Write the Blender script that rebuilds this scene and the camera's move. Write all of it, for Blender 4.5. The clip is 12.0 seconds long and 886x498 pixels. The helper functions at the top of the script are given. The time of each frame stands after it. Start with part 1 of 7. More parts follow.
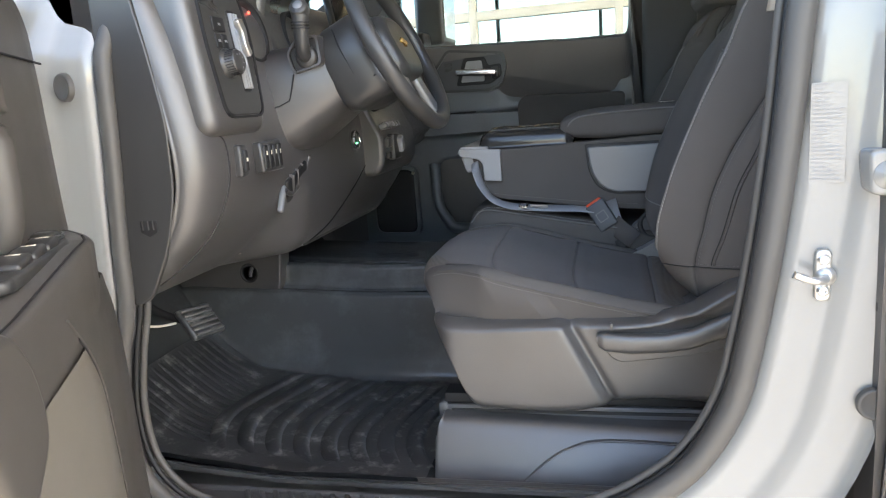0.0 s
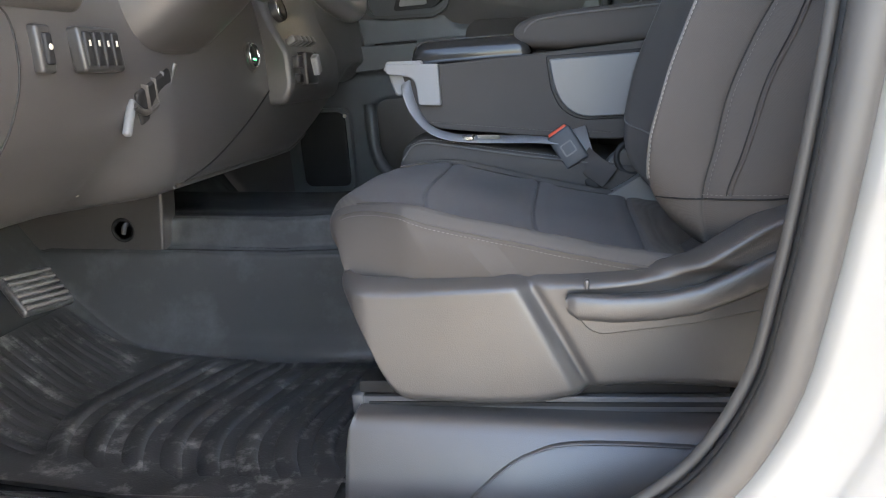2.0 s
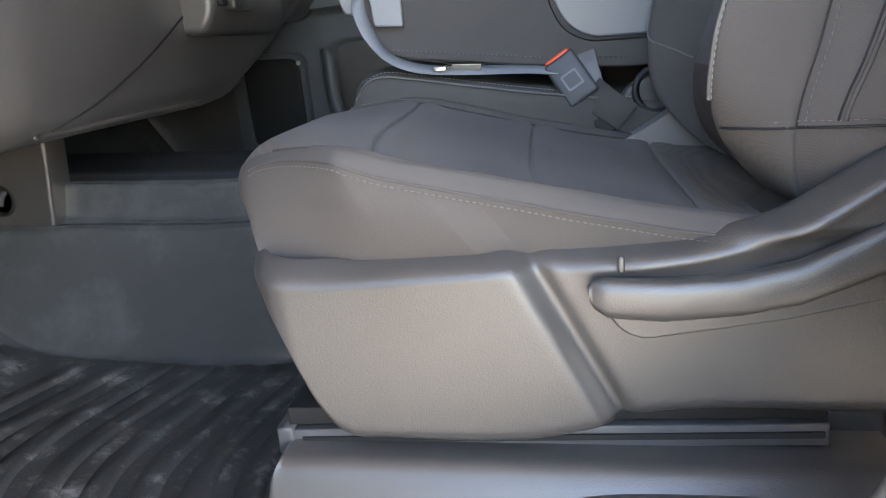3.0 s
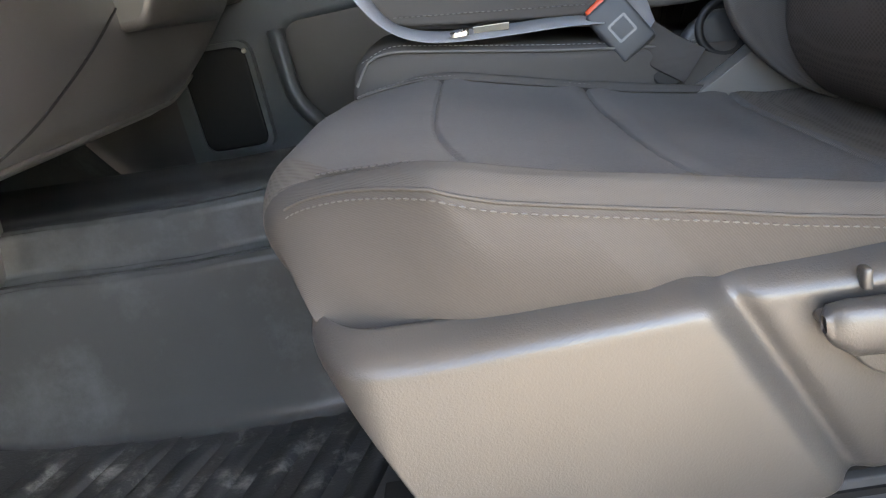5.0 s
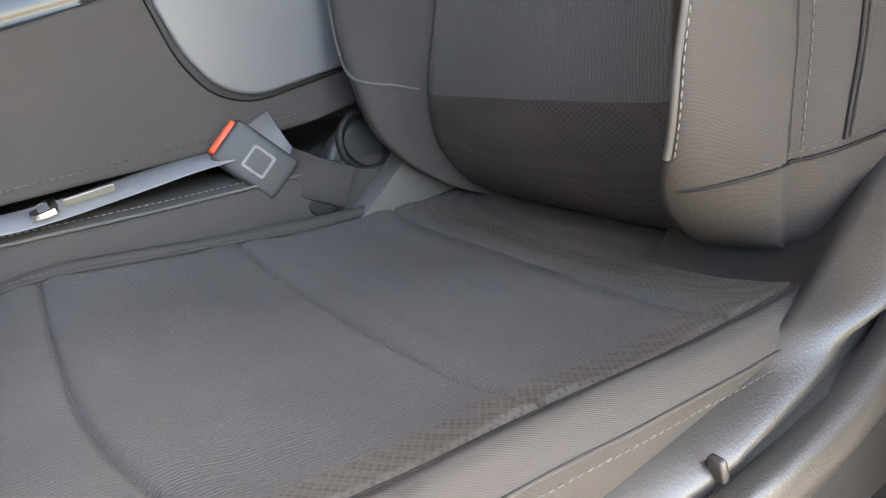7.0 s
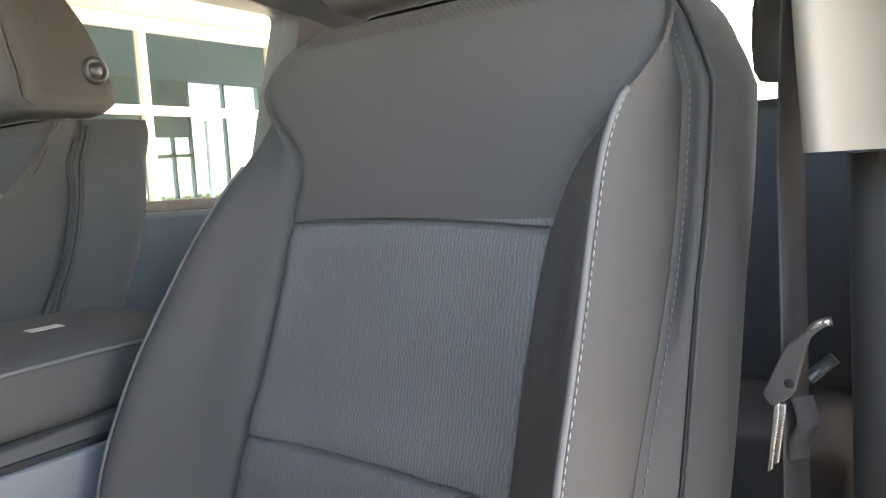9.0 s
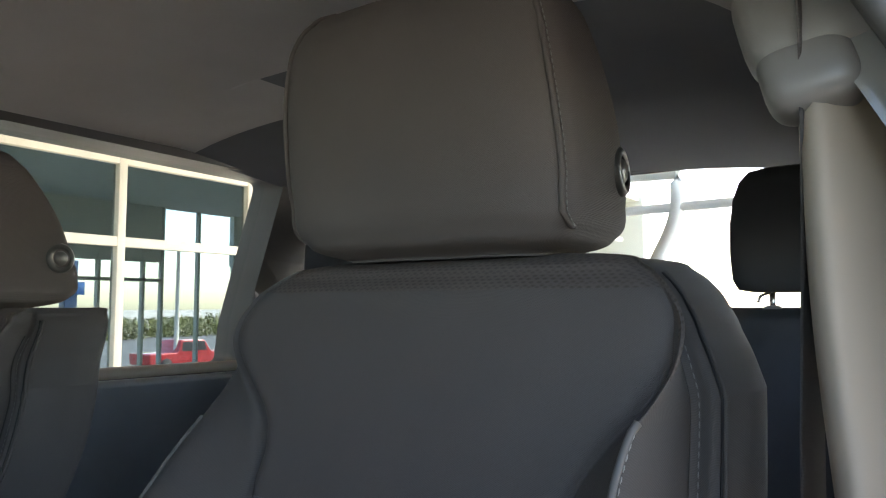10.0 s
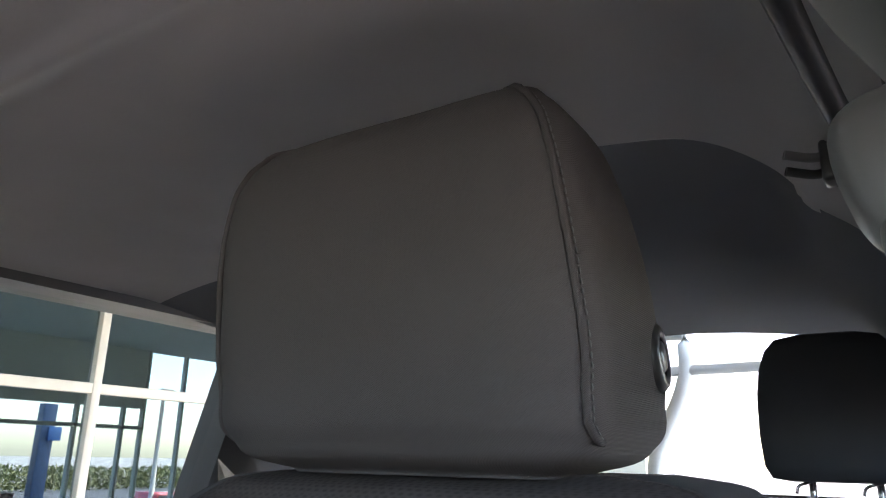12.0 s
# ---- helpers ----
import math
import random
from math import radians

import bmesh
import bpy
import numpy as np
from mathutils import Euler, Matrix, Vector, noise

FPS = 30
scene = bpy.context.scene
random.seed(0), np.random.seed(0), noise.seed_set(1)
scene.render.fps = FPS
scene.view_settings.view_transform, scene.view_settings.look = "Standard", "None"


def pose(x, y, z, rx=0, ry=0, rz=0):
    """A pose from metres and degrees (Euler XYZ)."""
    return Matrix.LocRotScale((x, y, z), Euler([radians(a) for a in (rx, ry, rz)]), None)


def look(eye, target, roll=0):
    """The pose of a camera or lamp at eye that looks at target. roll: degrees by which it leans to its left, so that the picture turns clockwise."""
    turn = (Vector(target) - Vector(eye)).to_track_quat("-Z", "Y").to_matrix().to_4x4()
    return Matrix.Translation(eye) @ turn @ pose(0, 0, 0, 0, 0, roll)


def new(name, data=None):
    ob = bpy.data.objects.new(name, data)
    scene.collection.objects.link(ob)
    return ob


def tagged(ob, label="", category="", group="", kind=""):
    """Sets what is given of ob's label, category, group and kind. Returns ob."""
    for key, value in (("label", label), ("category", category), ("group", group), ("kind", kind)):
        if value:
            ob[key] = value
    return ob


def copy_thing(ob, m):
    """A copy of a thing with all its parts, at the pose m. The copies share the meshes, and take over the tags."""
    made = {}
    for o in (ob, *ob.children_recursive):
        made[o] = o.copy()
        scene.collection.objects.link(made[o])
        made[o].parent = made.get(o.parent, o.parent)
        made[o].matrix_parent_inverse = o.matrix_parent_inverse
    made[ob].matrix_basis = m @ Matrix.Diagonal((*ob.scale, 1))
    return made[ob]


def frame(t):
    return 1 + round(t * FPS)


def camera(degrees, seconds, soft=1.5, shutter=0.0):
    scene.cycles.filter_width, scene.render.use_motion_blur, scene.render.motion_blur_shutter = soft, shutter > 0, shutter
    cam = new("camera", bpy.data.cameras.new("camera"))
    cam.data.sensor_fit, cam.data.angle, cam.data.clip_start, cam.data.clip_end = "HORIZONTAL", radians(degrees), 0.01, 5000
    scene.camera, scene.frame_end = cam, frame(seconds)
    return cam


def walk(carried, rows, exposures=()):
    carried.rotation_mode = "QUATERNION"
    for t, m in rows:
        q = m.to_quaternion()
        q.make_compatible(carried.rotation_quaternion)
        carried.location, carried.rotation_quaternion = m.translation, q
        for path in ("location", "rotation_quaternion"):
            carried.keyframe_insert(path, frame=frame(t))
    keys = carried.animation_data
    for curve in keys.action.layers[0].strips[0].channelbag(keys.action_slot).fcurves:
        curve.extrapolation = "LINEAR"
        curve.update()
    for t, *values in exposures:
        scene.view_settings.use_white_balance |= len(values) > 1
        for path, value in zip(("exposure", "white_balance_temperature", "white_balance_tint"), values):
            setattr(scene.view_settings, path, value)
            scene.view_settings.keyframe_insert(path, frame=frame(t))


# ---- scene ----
cam = camera(63.9, 12.0, soft=1.1)
PATH = [
    (0, (0.342, -1.978, 0.739), (-0.11, -0.071, 0.338), -4.3),
    (0.5, (0.342, -1.982, 0.737), (-0.089, -0.066, 0.36), -4.1),
    (1, (0.337, -1.967, 0.74), (-0.076, -0.047, 0.36), -3.9),
    (1.5, (0.338, -1.819, 0.724), (-0.045, 0.095, 0.288), -4.0),
    (2, (0.32, -1.588, 0.595), (-0.023, 0.321, 0.11), -4.4),
    (2.5, (0.307, -1.409, 0.51), (-0.014, 0.493, -0.02), -5.0),
    (2.7, (0.3, -1.336, 0.508), (-0.018, 0.561, -0.041), -5.2),
    (4.3, (0.228, -1.171, 0.498), (0.056, 0.719, -0.133), -5.5),
    (4.5, (0.248, -1.154, 0.487), (-0.005, 0.729, -0.138), -7.3),
    (5, (0.131, -1.06, 0.517), (-0.029, 0.815, -0.162), -12.3),
    (5.5, (0.068, -0.96, 0.554), (0.096, 0.895, -0.194), -16.6),
    (6, (0.075, -0.897, 0.574), (0.349, 0.915, -0.226), -19.3),
    (6.5, (0.107, -0.869, 0.577), (0.664, 0.868, -0.242), -19.7),
    (6.7, (0.122, -0.867, 0.578), (0.788, 0.833, -0.238), -19.2),
    (8.3, (0.131, -0.778, 0.751), (1.614, 0.456, 0.222), -5.9),
    (8.5, (0.143, -0.78, 0.789), (1.648, 0.446, 0.309), -5.5),
    (8.6, (0.149, -0.78, 0.794), (1.681, 0.444, 0.398), -5.0),
    (9, (0.152, -0.778, 0.845), (1.755, 0.397, 0.628), -3.2),
    (9.5, (0.159, -0.768, 0.914), (1.806, 0.366, 0.9), -1.6),
    (10, (0.19, -0.74, 0.96), (1.853, 0.36, 1.119), -0.1),
    (10.5, (0.254, -0.697, 0.994), (1.92, 0.372, 1.281), 0.8),
    (11, (0.31, -0.672, 1.004), (1.975, 0.377, 1.361), 1.2),
    (11.5, (0.317, -0.669, 1.007), (1.971, 0.365, 1.449), 1.3),
    (12, (0.322, -0.666, 1.01), (1.927, 0.382, 1.578), 1.1),
]
walk(cam, [(t, look(*p)) for t, *p in PATH], [
    (0, 2.97, 7300, 11), (1.3, 2.98, 7350, 11), (2.0, 3.3, 7350, 12), (2.5, 3.45, 7350, 12), (4.3, 3.74, 7750, 12), (5.2, 3.76, 8250, 12), (5.6, 3.88, 8350, 12), (6.1, 3.98, 8500, 12), (6.7, 4.0, 8650, 13),
    (8.3, 4.45, 8150, 13), (9.0, 4.1, 8050, 13), (9.5, 2.97, 7650, 12), (10.0, 2.68, 7150, 12), (10.5, 2.72, 6950, 12), (12.0, 2.55, 6450, 17)])

# ---- world and light ----
SUN_EL, SUN_ROT = radians(45), radians(105)
world = bpy.data.worlds.new("sky")
scene.world = world
world.use_nodes = True
wn = world.node_tree
sky = wn.nodes.new("ShaderNodeTexSky")
sky.sky_type, sky.sun_disc = "NISHITA", False
sky.sun_elevation, sky.sun_rotation = SUN_EL, SUN_ROT
wn.links.new(sky.outputs[0], wn.nodes["Background"].inputs[0])
wn.nodes["Background"].inputs[1].default_value = 0.15
sun = new("sun", bpy.data.lights.new("sun", "SUN"))
sun.data.energy, sun.data.angle, sun.data.color = 3.6, radians(0.5), (1.0, 0.95, 0.88)
sun_dir = Vector((math.sin(SUN_ROT) * math.cos(SUN_EL), math.cos(SUN_ROT) * math.cos(SUN_EL), math.sin(SUN_EL)))
sun.matrix_world = look(sun_dir * 30, (0, 0, 0))


# ---- mesh kit ----
def mesh_of(name, verts, faces, smooth=True):
    me = bpy.data.meshes.new(name)
    me.from_pydata([tuple(v) for v in verts], [], faces)
    if smooth:
        me.polygons.foreach_set("use_smooth", [True] * len(me.polygons))
    me.update()
    return me


def thing(name, label, category, at=(0, 0, 0), group="", kind=""):
    ob = new(name)
    ob.empty_display_size = 0.05
    ob.location = at
    return tagged(ob, label, category, group, kind)


def part(name, data, material, parent=None, label="", kind=""):
    """One mesh object, under a thing or a part. data: a mesh or a bmesh."""
    if isinstance(data, bmesh.types.BMesh):
        me = bpy.data.meshes.new(name)
        data.to_mesh(me)
        data.free()
        data = me
    if not data.materials:
        for m in material if isinstance(material, (list, tuple)) else [material]:
            data.materials.append(m)
    ob = new(name, data)
    if parent:
        ob.parent = parent
        ob.matrix_parent_inverse = Matrix.Identity(4)
    return tagged(ob, label, "", "", kind)


def solo(name, data, material, label, category, group="", kind=""):
    return tagged(part(name, data, material), label, category, group, kind)


def grid(name, P, close_u=False, close_v=False, mats=None, cap=False):
    """A mesh from rows of points; mats(i, j) gives a face's material slot."""
    n, m = len(P), len(P[0])
    verts = [p for row in P for p in row]
    faces, slots = [], []
    for i in range(n if close_u else n - 1):
        for j in range(m if close_v else m - 1):
            a, b = i, (i + 1) % n
            c, d = j, (j + 1) % m
            faces.append((a * m + c, b * m + c, b * m + d, a * m + d))
            slots.append(mats(i, j) if mats else 0)
    if cap:
        faces.append(tuple(range(m - 1, -1, -1)))
        faces.append(tuple((n - 1) * m + j for j in range(m)))
        slots += [0, 0]
    me = mesh_of(name, verts, faces)
    me.polygons.foreach_set("material_index", slots)
    return me


def fair(points, n):
    """n points evenly along a smooth curve through the given ones."""
    p = np.array(points, float)
    q = np.vstack([2 * p[0] - p[1], p, 2 * p[-1] - p[-2]])
    out = []
    for i in range(len(p) - 1):
        a, b, c, d = q[i:i + 4]
        for t in np.linspace(0, 1, 24, endpoint=False):
            out.append(0.5 * (2 * b + (c - a) * t + (2 * a - 5 * b + 4 * c - d) * t * t + (3 * b - a - 3 * c + d) * t ** 3))
    out = np.array(out + [p[-1]])
    s = np.concatenate([[0], np.cumsum(np.linalg.norm(np.diff(out, axis=0), axis=1))])
    g = np.linspace(0, s[-1], n)
    return np.stack([np.interp(g, s, out[:, k]) for k in range(p.shape[1])], 1)


def interp(x, table):
    xs, ys = zip(*table)
    return float(np.interp(x, xs, ys))


def soft(x, table):
    """Smooth interpolation through a table."""
    xs, ys = np.array(table, float).T
    i = int(np.clip(np.searchsorted(xs, x) - 1, 0, len(xs) - 2))
    t = float(np.clip((x - xs[i]) / (xs[i + 1] - xs[i]), 0, 1))
    m = np.gradient(ys, xs)
    h = xs[i + 1] - xs[i]
    return float((2 * t ** 3 - 3 * t * t + 1) * ys[i] + (t ** 3 - 2 * t * t + t) * h * m[i] + (-2 * t ** 3 + 3 * t * t) * ys[i + 1] + (t ** 3 - t * t) * h * m[i + 1])


def tube(name, path, r, seg=8, flat=1.0, up=(0, 0, 1), cap=True):
    """A round or flattened bar along a path; flat scales it along the up direction."""
    p = np.array(path, float)
    rows = []
    for i in range(len(p)):
        t = p[min(i + 1, len(p) - 1)] - p[max(i - 1, 0)]
        t /= np.linalg.norm(t) + 1e-9
        s = np.cross(t, up)
        if np.linalg.norm(s) < 1e-4:
            s = np.cross(t, (1, 0, 0.01))
        s /= np.linalg.norm(s)
        w = np.cross(s, t)
        rr = r[i] if isinstance(r, (list, tuple)) else r
        rows.append([p[i] + rr * (math.cos(a) * s + flat * math.sin(a) * w) for a in np.linspace(0, 2 * math.pi, seg, endpoint=False)])
    return grid(name, rows, close_v=True, cap=cap)


def bevelled(bm, r, seg=3, only=None):
    bmesh.ops.bevel(bm, geom=[e for e in bm.edges if only is None or only(e)], offset=r, segments=seg, profile=0.5, affect="EDGES", clamp_overlap=True)
    for f in bm.faces:
        f.smooth = True
    return bm


def box(size, at=(0, 0, 0), r=0.0, seg=3, turn=None):
    bm = bmesh.new()
    bmesh.ops.create_cube(bm, size=1)
    for v in bm.verts:
        v.co = Vector(v.co[k] * size[k] for k in range(3))
    if r:
        bevelled(bm, r, seg)
    m = Matrix.Translation(at) @ (turn or Matrix.Identity(4))
    bm.transform(m)
    return bm


def rounded(points, r, seg=5):
    """A polygon with rounded corners; r may be one number or one a corner."""
    p = [np.array(q, float) for q in points]
    out = []
    for i, b in enumerate(p):
        rr = r[i] if isinstance(r, (list, tuple)) else r
        a, c = p[i - 1], p[(i + 1) % len(p)]
        u, v = (a - b), (c - b)
        lu, lv = np.linalg.norm(u), np.linalg.norm(v)
        d = min(rr, lu * 0.48, lv * 0.48)
        if d < 1e-5:
            out.append(b)
            continue
        s, e = b + u / lu * d, b + v / lv * d
        for t in np.linspace(0, 1, seg + 1):
            out.append((1 - t) ** 2 * s + 2 * t * (1 - t) * b + t * t * e)
    return out


AXES = {"x": (1, 2, 0), "y": (0, 2, 1), "z": (0, 1, 2)}


def slab(outline, axis, a, b, r=0.004, seg=2):
    """A plate of the given outline from a to b along an axis, its rims rounded."""
    i, j, k = AXES[axis]
    bm = bmesh.new()
    lo, hi = [], []
    for q in outline:
        for ring, w in ((lo, a), (hi, b)):
            co = [0, 0, 0]
            co[i], co[j], co[k] = q[0], q[1], w
            ring.append(bm.verts.new(co))
    bm.faces.new(lo)
    bm.faces.new(list(reversed(hi)))
    n = len(outline)
    for q in range(n):
        bm.faces.new((lo[q], hi[q], hi[(q + 1) % n], lo[(q + 1) % n]))
    bmesh.ops.recalc_face_normals(bm, faces=bm.faces[:])
    if r:
        rims = [e for e in bm.edges if abs(e.verts[0].co[k] - e.verts[1].co[k]) < 1e-6]
        bmesh.ops.bevel(bm, geom=rims, offset=r, segments=seg, profile=0.5, affect="EDGES", clamp_overlap=True)
    for f in bm.faces:
        f.smooth = r > 0 and len(f.verts) == 4
    return bm


def frame_slab(outer, inner, axis, a, b):
    """A plate with one opening; both outlines have the same number of points."""
    i, j, k = AXES[axis]
    rows = []
    for line, w in ((outer, a), (outer, b), (inner, b), (inner, a)):
        row = []
        for q in line:
            co = [0, 0, 0]
            co[i], co[j], co[k] = q[0], q[1], w
            row.append(co)
        rows.append(row)
    me = grid("plate", rows, close_u=True, close_v=True)
    bm = bmesh.new()
    bm.from_mesh(me)
    bpy.data.meshes.remove(me)
    bmesh.ops.recalc_face_normals(bm, faces=bm.faces[:])
    for f in bm.faces:
        f.smooth = False
    return bm


def lathe(name, profile, at, axis=(0, 0, 1), seg=24):
    """A turned shape from (radius, height) pairs, along an axis from a place."""
    q = Vector((0, 0, 1)).rotation_difference(Vector(axis)).to_matrix()
    rows = [[Vector(at) + q @ Vector((max(r, 1e-5) * math.cos(t), max(r, 1e-5) * math.sin(t), h)) for t in np.linspace(0, 2 * math.pi, seg, endpoint=False)] for r, h in profile]
    return grid(name, rows, close_v=True)


def dashes(name, path, pitch=0.006, length=0.004, r=0.0007, lift=(0, 0, 0.0006)):
    """A row of stitches along a path, as one mesh."""
    p = np.array(path, float)
    s = np.concatenate([[0], np.cumsum(np.linalg.norm(np.diff(p, axis=0), axis=1))])
    verts, faces = [], []
    at = 0.0
    while at + length < s[-1]:
        ends = [np.array([np.interp(q, s, p[:, k]) for k in range(3)]) + lift for q in (at, at + length)]
        t = ends[1] - ends[0]
        t /= np.linalg.norm(t) + 1e-9
        a = np.cross(t, (0.31, 0.2, 0.93))
        a /= np.linalg.norm(a)
        b = np.cross(t, a)
        base = len(verts)
        for e, k in ((ends[0], 0.5), ((ends[0] + ends[1]) / 2, 1.0), (ends[1], 0.5)):
            for c in range(4):
                verts.append(e + r * k * (math.cos(c * math.pi / 2) * a + math.sin(c * math.pi / 2) * b))
        for k in range(2):
            for c in range(4):
                d = (c + 1) % 4
                faces.append((base + k * 4 + c, base + k * 4 + d, base + k * 4 + 4 + d, base + k * 4 + 4 + c))
        at += pitch
    return mesh_of(name, verts, faces)


# ---- materials ----
def material(name, color, rough=0.5, metal=0.0, var=0.12, scale=6.0, grain=900.0, bump=0.15, depth=0.0006, spec=0.5, wear_or_sheen=None, coat=0.0, pattern=None, rough_var=0.08):
    m = bpy.data.materials.new(name)
    m.use_nodes = True
    t = m.node_tree
    n, l = t.nodes, t.links
    b = n["Principled BSDF"]
    tc = n.new("ShaderNodeTexCoord")
    b.inputs["Roughness"].default_value = rough
    b.inputs["Metallic"].default_value = metal
    b.inputs["Specular IOR Level"].default_value = spec
    b.inputs["Coat Weight"].default_value = coat
    b.inputs["Coat Roughness"].default_value = 0.05
    big = n.new("ShaderNodeTexNoise")
    big.inputs["Scale"].default_value, big.inputs["Detail"].default_value = scale, 3
    l.new(tc.outputs["Object"], big.inputs["Vector"])
    ramp = n.new("ShaderNodeMapRange")
    ramp.interpolation_type = "SMOOTHSTEP"
    ramp.inputs[1].default_value, ramp.inputs[2].default_value = 0.22, 0.78
    ramp.inputs[3].default_value, ramp.inputs[4].default_value = 1 - var, 1 + var
    l.new(big.outputs[0], ramp.inputs[0])
    mul = n.new("ShaderNodeVectorMath")
    mul.operation = "SCALE"
    mul.inputs[0].default_value = color
    l.new(ramp.outputs[0], mul.inputs["Scale"])
    out = mul.outputs[0]
    if wear_or_sheen:
        # scuffs and dust, or sheen painted as pale patches: (colour, scale, from, to, amount)
        w = n.new("ShaderNodeTexNoise")
        w.inputs["Scale"].default_value, w.inputs["Detail"].default_value, w.inputs["Roughness"].default_value = wear_or_sheen[1], 10, 0.72
        l.new(tc.outputs["Object"], w.inputs["Vector"])
        wr = n.new("ShaderNodeMapRange")
        wr.inputs[1].default_value, wr.inputs[2].default_value, wr.inputs[4].default_value = wear_or_sheen[2], wear_or_sheen[3], wear_or_sheen[4]
        l.new(w.outputs[0], wr.inputs[0])
        mix = n.new("ShaderNodeMix")
        mix.data_type = "RGBA"
        l.new(wr.outputs[0], mix.inputs[0])
        l.new(out, mix.inputs[6])
        mix.inputs[7].default_value = (*wear_or_sheen[0], 1)
        out = mix.outputs[2]
    fine = n.new("ShaderNodeTexNoise")
    fine.inputs["Scale"].default_value, fine.inputs["Detail"].default_value = grain, 3
    l.new(tc.outputs["Object"], fine.inputs["Vector"])
    height = fine.outputs[0]
    if pattern in ("mesh_flat", "mesh_upright"):
        # open knit: rows of small dark holes
        mp = n.new("ShaderNodeMapping")
        mp.inputs["Rotation"].default_value = (0.0, 0.0, 0.78) if pattern == "mesh_flat" else (0.78, 0.0, 0.0)
        mp.inputs["Scale"].default_value = (1.0, 0.7, 1.0)
        l.new(tc.outputs["Object"], mp.inputs["Vector"])
        vo = n.new("ShaderNodeTexVoronoi")
        vo.inputs["Scale"].default_value, vo.inputs["Randomness"].default_value = 300.0, 0.15
        l.new(mp.outputs[0], vo.inputs["Vector"])
        br = n.new("ShaderNodeMapRange")
        br.inputs[1].default_value, br.inputs[2].default_value, br.inputs[3].default_value, br.inputs[4].default_value = 0.20, 0.58, 0.72, 1.07
        l.new(vo.outputs["Distance"], br.inputs[0])
        mm = n.new("ShaderNodeVectorMath")
        mm.operation = "SCALE"
        l.new(out, mm.inputs[0])
        l.new(br.outputs[0], mm.inputs["Scale"])
        out = mm.outputs[0]
        height = br.outputs[0]
    if pattern == "ribs":
        # ribbed cloth: wavy cords a few millimetres apart
        wv = n.new("ShaderNodeTexWave")
        wv.bands_direction = "Y"
        wv.inputs["Scale"].default_value, wv.inputs["Distortion"].default_value, wv.inputs["Detail"].default_value, wv.inputs["Detail Scale"].default_value = 105.0, 5.0, 2.5, 1.4
        l.new(tc.outputs["Object"], wv.inputs["Vector"])
        rb = n.new("ShaderNodeMath")
        rb.operation = "ADD"
        l.new(wv.outputs["Fac"], rb.inputs[0])
        l.new(fine.outputs[0], rb.inputs[1])
        height = rb.outputs[0]
        vm = n.new("ShaderNodeMapRange")
        vm.inputs[1].default_value, vm.inputs[2].default_value, vm.inputs[3].default_value, vm.inputs[4].default_value = 0.4, 1.6, 0.84, 1.14
        l.new(height, vm.inputs[0])
        sc2 = n.new("ShaderNodeVectorMath")
        sc2.operation = "SCALE"
        l.new(out, sc2.inputs[0])
        l.new(vm.outputs[0], sc2.inputs["Scale"])
        out = sc2.outputs[0]
    if pattern == "twill":
        # fine diagonal twill in rows under a millimetre apart
        mp = n.new("ShaderNodeMapping")
        mp.inputs["Rotation"].default_value = (0.62, 0.0, 0.0)
        l.new(tc.outputs["Object"], mp.inputs["Vector"])
        waves = []
        for way, sc, dist in (("Z", 300.0, 1.2), ("Y", 420.0, 0.8)):
            tw = n.new("ShaderNodeTexWave")
            tw.bands_direction = way
            tw.inputs["Scale"].default_value, tw.inputs["Distortion"].default_value, tw.inputs["Detail"].default_value, tw.inputs["Detail Scale"].default_value = sc, dist, 1.0, 0.6
            l.new(mp.outputs[0], tw.inputs["Vector"])
            waves.append(tw.outputs["Fac"])
        add = n.new("ShaderNodeMath")
        l.new(waves[0], add.inputs[0])
        l.new(waves[1], add.inputs[1])
        height = add.outputs[0]
        vm = n.new("ShaderNodeMapRange")
        vm.inputs[1].default_value, vm.inputs[2].default_value, vm.inputs[3].default_value, vm.inputs[4].default_value = 0.2, 1.8, 0.90, 1.10
        l.new(height, vm.inputs[0])
        sc2 = n.new("ShaderNodeVectorMath")
        sc2.operation = "SCALE"
        l.new(out, sc2.inputs[0])
        l.new(vm.outputs[0], sc2.inputs["Scale"])
        out = sc2.outputs[0]
    if pattern == "weave":
        # ribbed cloth: short streaks along the width, crossed by finer ones
        hs = []
        for sc in ((1100.0, 240.0, 1100.0), (420.0, 1600.0, 420.0)):
            mp = n.new("ShaderNodeMapping")
            mp.inputs["Scale"].default_value, mp.inputs["Rotation"].default_value = sc, (0.0, 0.0, 0.35)
            l.new(tc.outputs["Object"], mp.inputs["Vector"])
            fb = n.new("ShaderNodeTexNoise")
            fb.inputs["Scale"].default_value, fb.inputs["Detail"].default_value = 1.0, 2
            l.new(mp.outputs[0], fb.inputs["Vector"])
            hs.append(fb.outputs[0])
        add = n.new("ShaderNodeMath")
        l.new(hs[0], add.inputs[0])
        l.new(hs[1], add.inputs[1])
        tw = n.new("ShaderNodeTexWave")
        tw.bands_direction = "DIAGONAL"
        tw.inputs["Scale"].default_value, tw.inputs["Distortion"].default_value, tw.inputs["Detail Scale"].default_value = 330.0, 3.0, 0.9
        l.new(tc.outputs["Object"], tw.inputs["Vector"])
        half = n.new("ShaderNodeMath")
        half.operation = "MULTIPLY_ADD"
        half.inputs[1].default_value = 0.5
        l.new(add.outputs[0], half.inputs[0])
        l.new(tw.outputs["Fac"], half.inputs[2])
        height = half.outputs[0]
        vm = n.new("ShaderNodeMapRange")
